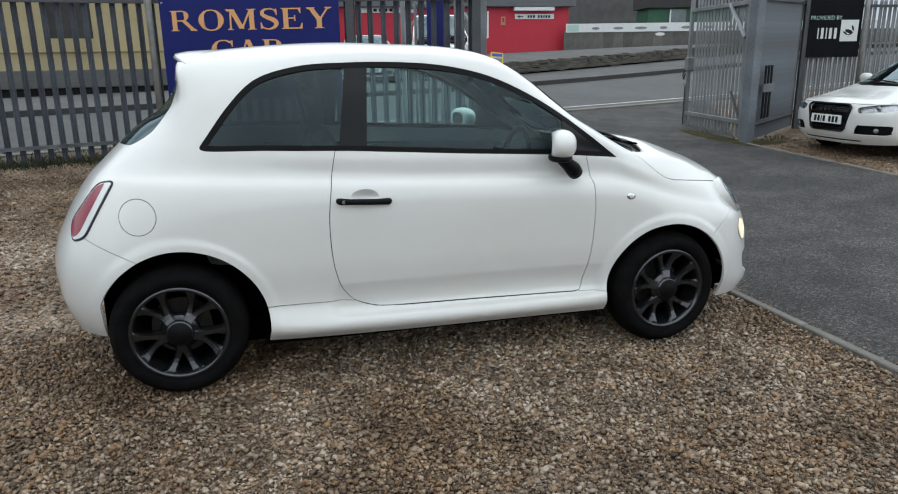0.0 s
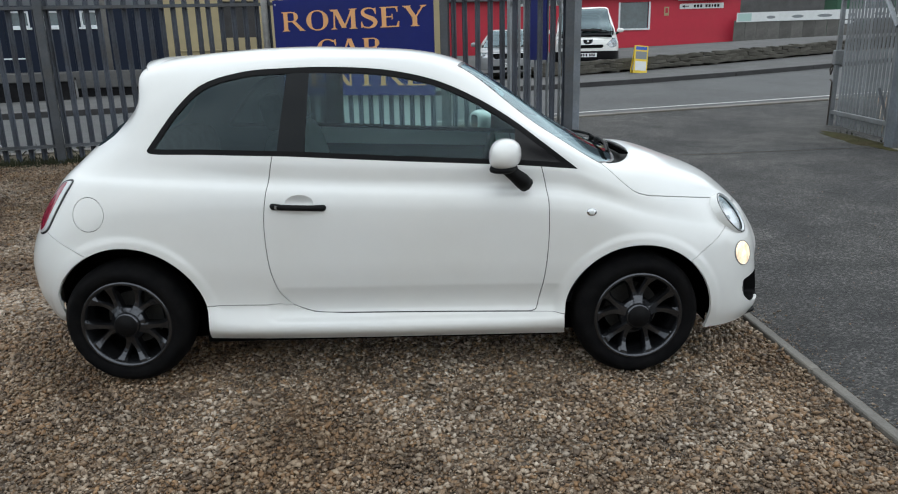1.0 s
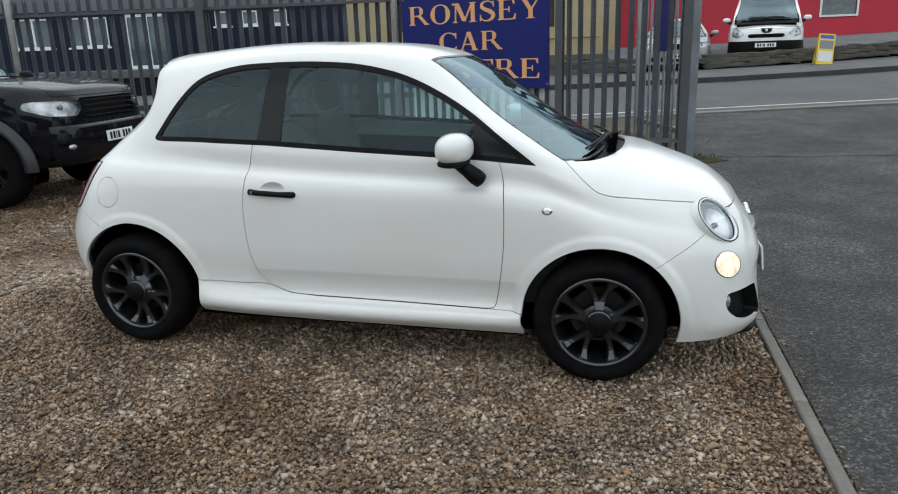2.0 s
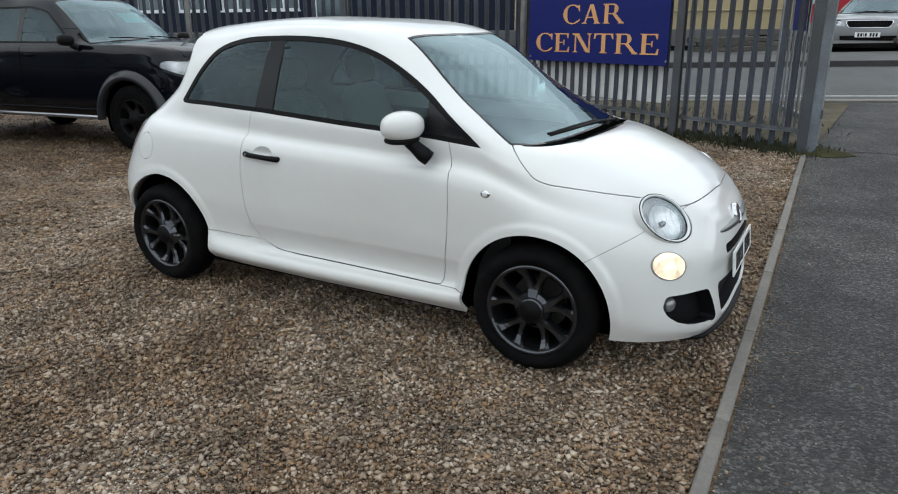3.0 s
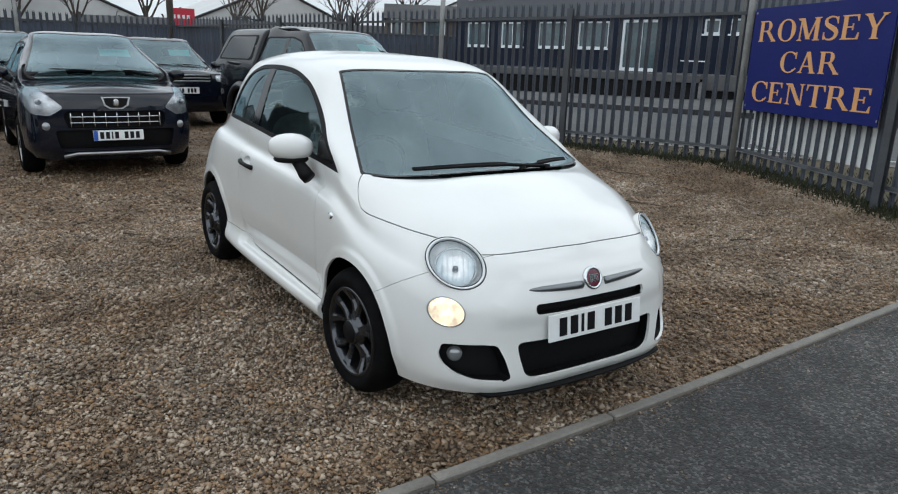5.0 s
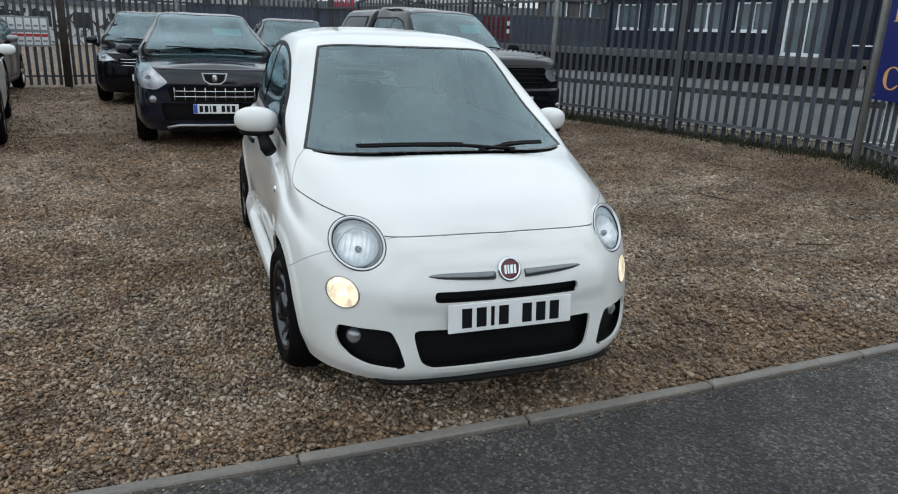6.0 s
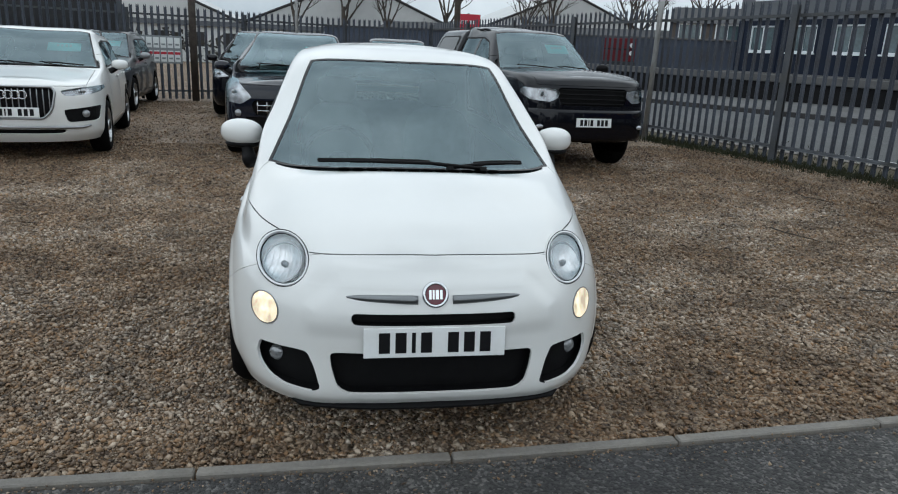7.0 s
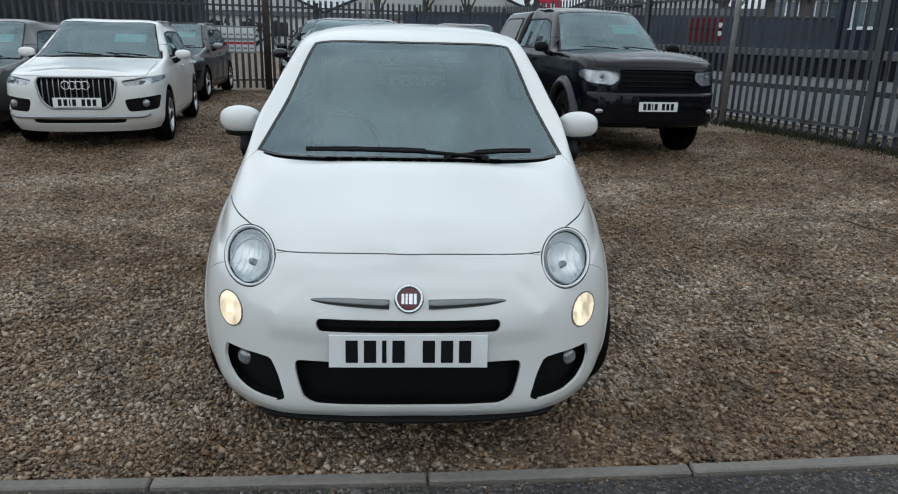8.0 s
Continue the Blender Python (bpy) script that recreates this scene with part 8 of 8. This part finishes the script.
# dark off-roader behind
parked_car("off_road_car", place(-12.1, 1.1, 0), "dark green-black off-road car with a silver grille", M_NAVYPAINT, {**CROSSOVER, "W": .95, "zr": 1.60, "hf": 1.02, "hr": 1.10, "zb": 1.06, "xw": .98, "xh": .32, "gh": .3, "R": .36, "lamp": [(.58, .86), (.86, .86), (.86, 1.0), (.60, 1.0)], "grille": [(.50, 1.0), (.52, .94), (.48, .84)], "slats": ("h", 3, M_SATIN), "slat_r": .014, "plate": .70, "card": (.32, 0, .4), "blunt": .7})
# black people carrier and grey crossover further back
parked_car("people_carrier", place(-12.3, -1.75, 0), "black people carrier parked behind another car", M_BLACKPAINT, {**CROSSOVER, "zr": 1.66, "hr": 1.12, "xw": 1.25, "lamp": [(.52, .80), (.82, .76), (.86, .9), (.7, .92)], "grille": [(.46, .84), (.48, .78), (.44, .68)], "slats": ("h", 3, M_CHROME), "plate": .5, "rails": M_BLACK})
parked_car("grey_crossover", place(-12.4, -5.2, 4), "dark grey crossover with silver alloys and roof rails", M_GREYPAINT, {**WHITE_SUV, "zr": 1.53, "surround": M_CHROME, "mirror_mat": M_SILVER})
parked_car("grey_estate_car", place(-7.3, -6.25, 3), "grey estate car with chrome grille bars", M_GREYPAINT, {**CROSSOVER, "zr": 1.48, "hf": .86, "hr": .98, "zb": .95, "xw": 1.08, "R": .32, "gh": .19, "lamp": [(.48, .72), (.82, .72), (.86, .84), (.66, .84)], "grille": [(.44, .82), (.46, .74), (.38, .62)], "slats": ("h", 4, M_CHROME), "surround": M_CHROME, "plate": .45, "card": (.32, 0, .4)})
# white hatchback at the entrance
parked_car("white_hatchback", place(8.47, 4.05, 179.5), "white small hatchback with a black grille parked on gravel", M_WHITE, {**CROSSOVER, "W": .86, "xf": 2.03, "xr": -1.9, "gh": .17, "zb": .87, "zr": 1.39, "hf": .71, "hr": .89, "xw": 1.02, "xh": .28, "xt": -1.45, "wr": .50, "fa": 1.235, "ra": -1.235, "R": .315, "pillars": [(-.40, -.05)], "doors": [(-.55, .72)], "lamp": [(.42, .63), (.46, .565), (.74, .585), (.82, .63), (.80, .685), (.66, .675)], "grille": [(.32, .665), (.36, .63), (.28, .33)], "grille_mat": M_GLOSSBLACK, "slats": ("h", 5, M_BLACK), "surround": M_GLOSSBLACK, "rings": 4, "ring_mat": M_BLACK, "vents": [[(.46, .42), (.80, .42), (.78, .30), (.42, .30)], [(-.3, .225), (.5, .225), (.46, .195), (-.3, .195)]], "fog": (.66, .36, .03), "plate": .47})
# across the road
parked_car("white_van", place(5.05, 19.9, -98, -.12), "white panel van with a black bumper on the forecourt", M_WHITE, {**CROSSOVER, "W": .95, "xf": 2.4, "xr": -2.4, "gh": .25, "zb": 1.18, "zr": 1.95, "hf": 1.0, "hr": 1.22, "xw": 1.55, "xh": .62, "xt": -2.25, "wr": .70, "fa": 1.5, "ra": -1.5, "pillars": [(.05, 0)], "dlo": [(1.1, 1.2), (.5, 1.72), (.1, 1.76), (.1, 1.2)], "doors": [(.1, 1.12)], "lamp": [(.52, .84), (.70, .74), (.86, .80), (.86, 1.0), (.76, 1.04)], "grille": [(.44, .84), (.46, .78), (.42, .74)], "shield": .93, "clad": .66, "plate": .55, "van": True, "blunt": 1.2})
parked_car("silver_hatchback", place(2.5, 18.6, -95, -.2), "silver hatchback parked on the forecourt across the road", M_SILVER, {**CROSSOVER, "zr": 1.52, "hf": .9, "hr": 1.02, "lamp": [(.50, .72), (.82, .74), (.86, .88), (.6, .86)], "grille": [(.46, .84), (.48, .78), (.42, .68)], "slats": ("v", 13, M_BLACK), "surround": M_CHROME, "vents": [[(-.3, .5), (.6, .5), (.56, .36), (-.3, .36)]], "plate": .52})


# ---- loose stones, grass, moss, twigs ----
def scatter(name, material, label, n, region, size, seed, lift=0.0, accept=None, flat=.6):
    """Many small broken stones lying on the ground, as one object."""
    rnd = np.random.RandomState(seed)
    P = np.stack([rnd.uniform(region[0], region[1], n), rnd.uniform(region[2], region[3], n)], 1)
    if accept is not None:
        P = P[accept(P[:, 0], P[:, 1], rnd)]
    n = len(P)
    base = np.array([(1, 0, 0), (-1, 0, 0), (0, 1, 0), (0, -1, 0), (0, 0, 1), (0, 0, -1)], float)
    tri = np.array([(0, 2, 4), (2, 1, 4), (1, 3, 4), (3, 0, 4), (2, 0, 5), (1, 2, 5), (3, 1, 5), (0, 3, 5)])
    S = size[0] + (size[1] - size[0]) * rnd.rand(n) ** 4
    B = base[None] * rnd.uniform(.6, 1.3, (n, 6, 1)) + rnd.uniform(-.28, .28, (n, 6, 3))
    B[:, :, 2] *= flat
    B[:, :, 0] *= rnd.uniform(.7, 1.25, (n, 1))
    a, t1, t2 = rnd.uniform(0, 6.283, n), rnd.normal(0, .35, n), rnd.normal(0, .35, n)
    c, s = np.cos(a)[:, None], np.sin(a)[:, None]
    X, Y, Z = B[:, :, 0], B[:, :, 1], B[:, :, 2]
    X, Z = X * np.cos(t1)[:, None] - Z * np.sin(t1)[:, None], X * np.sin(t1)[:, None] + Z * np.cos(t1)[:, None]
    Y, Z = Y * np.cos(t2)[:, None] - Z * np.sin(t2)[:, None], Y * np.sin(t2)[:, None] + Z * np.cos(t2)[:, None]
    V = np.stack([X * c - Y * s, X * s + Y * c, Z], -1) * S[:, None, None]
    V[:, :, 0] += P[:, :1]
    V[:, :, 1] += P[:, 1:]
    V[:, :, 2] += (ground_height(P[:, 0], P[:, 1]) + lift + S * .22 + rnd.uniform(-.004, .006, n))[:, None]
    T = (tri[None] + (np.arange(n) * 6)[:, None, None]).reshape(-1, 3)
    me = bpy.data.meshes.new(name)
    me.vertices.add(n * 6)
    me.vertices.foreach_set("co", V.reshape(-1).astype(np.float32))
    me.loops.add(len(T) * 3)
    me.loops.foreach_set("vertex_index", T.reshape(-1).astype(np.int32))
    me.polygons.add(len(T))
    me.polygons.foreach_set("loop_start", np.arange(0, len(T) * 3, 3, dtype=np.int32))
    me.materials.append(material)
    me.update(calc_edges=True)
    return tagged(new(name, me), label, "gravel", "", "stuff")


def yard(x, y, rnd):
    return x < kerb_x(y) - .035


scatter("gravel", M_PEBBLE, "loose brown and grey gravel stones round the hatchback", 108000, (-2.6, 2.0, -2.9, .2), (.0058, .0185), 1, -.008, yard)
scatter("gravel", M_PEBBLE, "loose brown and grey gravel stones round the hatchback", 50000, (-1.6, 2.0, .2, 4.6), (.0062, .020), 2, -.008, yard)
scatter("gravel", M_PEBBLE, "loose brown and grey gravel stones in the yard", 52000, (-6.5, -1.6, -3.2, 5.2), (.0085, .024), 3, -.009, yard)
scatter("gravel", M_PEBBLE, "loose brown and grey gravel stones in the yard", 15000, (-2.6, 2.0, -4.8, -2.9), (.007, .018), 12, -.008, yard)
scatter("gravel", M_PEBBLE, "loose gravel stones round the parked cars", 20000, (-7.0, -2.6, -7.5, -2.9), (.009, .024), 10, -.009)
scatter("gravel", M_PEBBLE, "loose gravel stones round the parked cars", 14000, (-14, -6.4, -8, 4.2), (.013, .03), 11, -.009)
scatter("gravel", M_PEBBLE, "loose gravel stones along the foot of the fence", 16000, (-6.0, 1.9, 4.5, 6.6), (.0075, .02), 8, .006, lambda x, y, r: y < np.where(x < -2.09, 6.35 + (x + 2.09) * .25, 6.35 - (x + 2.09) * .44))
scatter("gravel", M_PEBBLE, "loose gravel stones beside the entrance", 6000, (6.1, 9.5, 2.2, 5.6), (.010, .022), 4, -.009)
scatter("grit", M_PEBBLE, "loose grit scattered over the tarmac", 6000, (1.95, 4.2, -4, 5), (.002, .008), 6, .004, lambda x, y, r: (x > kerb_x(y) + .03) & (r.rand(len(x)) < .12 + .88 * np.exp(-(x - kerb_x(y)) * 3.2)))


scatter("grit", M_PEBBLE, "small stones spilled over the edging onto the tarmac", 9000, (1.95, 2.35, -4, 4.6), (.003, .009), 9, .004, lambda x, y, r: (x > kerb_x(y) + .03) & (r.rand(len(x)) < np.exp(-(x - kerb_x(y) - .03) * 16)))


def blades(name, label, seed, n, spots, height, spread):
    """Short grass blades, as one object."""
    rnd = np.random.RandomState(seed)
    V, F = [], []
    for i in range(n):
        a, b = spots[rnd.randint(len(spots))]
        q = rnd.rand()
        x, y = a[0] + (b[0] - a[0]) * q + rnd.normal(0, spread), a[1] + (b[1] - a[1]) * q + rnd.normal(0, spread)
        z = float(ground_height(x, y))
        h = height * rnd.uniform(.35, 1.0)
        t = rnd.uniform(0, 6.283)
        dx, dy = math.cos(t) * .006, math.sin(t) * .006
        lx, ly = rnd.normal(0, h * .35, 2)
        k = len(V)
        V += [(x - dx, y - dy, z - .01), (x + dx, y + dy, z - .01), (x + lx * .4 + dx * .6, y + ly * .4 + dy * .6, z + h * .6), (x + lx, y + ly, z + h)]
        F += [(k, k + 1, k + 2), (k, k + 2, k + 3)]
    return tagged(link(name, V, F, M_GRASS), label, "grass", "", "stuff")


blades("grass", "short rough grass along the foot of the fence", 3, 10000, [(GA, GD), (GD, GC), (GA, GB), (GB, GG), (GC, CORNER)], .095, .14)
blades("grass", "short rough grass on the roadside verge", 4, 1500, [((GA[0] - .2, GA[1] + .7), (GC[0], GC[1] + .9)), ((GA[0], GA[1] + .8), (1.6, 6.4))], .09, .35)
blades("grass", "tufts of grass at the gate posts", 5, 260, [((6.0, 5.4), (6.15, 6.6)), ((1.8, 4.9), (2.1, 5.0)), ((6.4, 5.2), (7.0, 5.6))], .06, .09)


def moss_patch(x, y, rx, ry, seed):
    rnd = random.Random(seed)
    n = 26
    z = float(ground_height(x, y))
    V = [(x, y, z + .03)]
    for r_, h in ((.55, .024), (1.0, .0)):
        for k in range(n):
            a = 2 * math.pi * k / n
            q = r_ * rnd.uniform(.75, 1.15)
            V.append((x + rx * q * math.cos(a), y + ry * q * math.sin(a), float(ground_height(x + rx * q * math.cos(a), y + ry * q * math.sin(a))) + h + .006))
    F = [(0, 1 + k, 1 + (k + 1) % n) for k in range(n)] + [(1 + k, 1 + n + k, 1 + n + (k + 1) % n, 1 + (k + 1) % n) for k in range(n)]
    return tagged(link("moss", V, F, M_MOSS, None, "", True), "patch of green moss and dirt by the gate", "moss")


moss_patch(6.02, 5.9, .2, .95, 1)
moss_patch(2.0, 4.85, .32, .24, 2)
moss_patch(6.35, 5.15, .3, .16, 3)
for k, (x, y, a, l) in enumerate(((-1.2, 3.4, 20, .5), (.4, 3.0, 75, .35), (-2.6, 4.6, 10, .6), (-3.4, .6, -30, .3), (-2.2, -1.2, 40, .18))):
    rnd = random.Random(k)
    pts = [(l * q, rnd.uniform(-.02, .02), .012 + rnd.uniform(0, .01)) for q in (0, .3, .6, 1)]
    V, F = tube(pts, [.007, .006, .005, .002], 6)
    o = link("twig", V, F, M_BARK, None, "", True)
    o.matrix_basis = place(x, y, a)
    tagged(o, "dry brown twig lying on gravel", "twig", "fallen twigs")
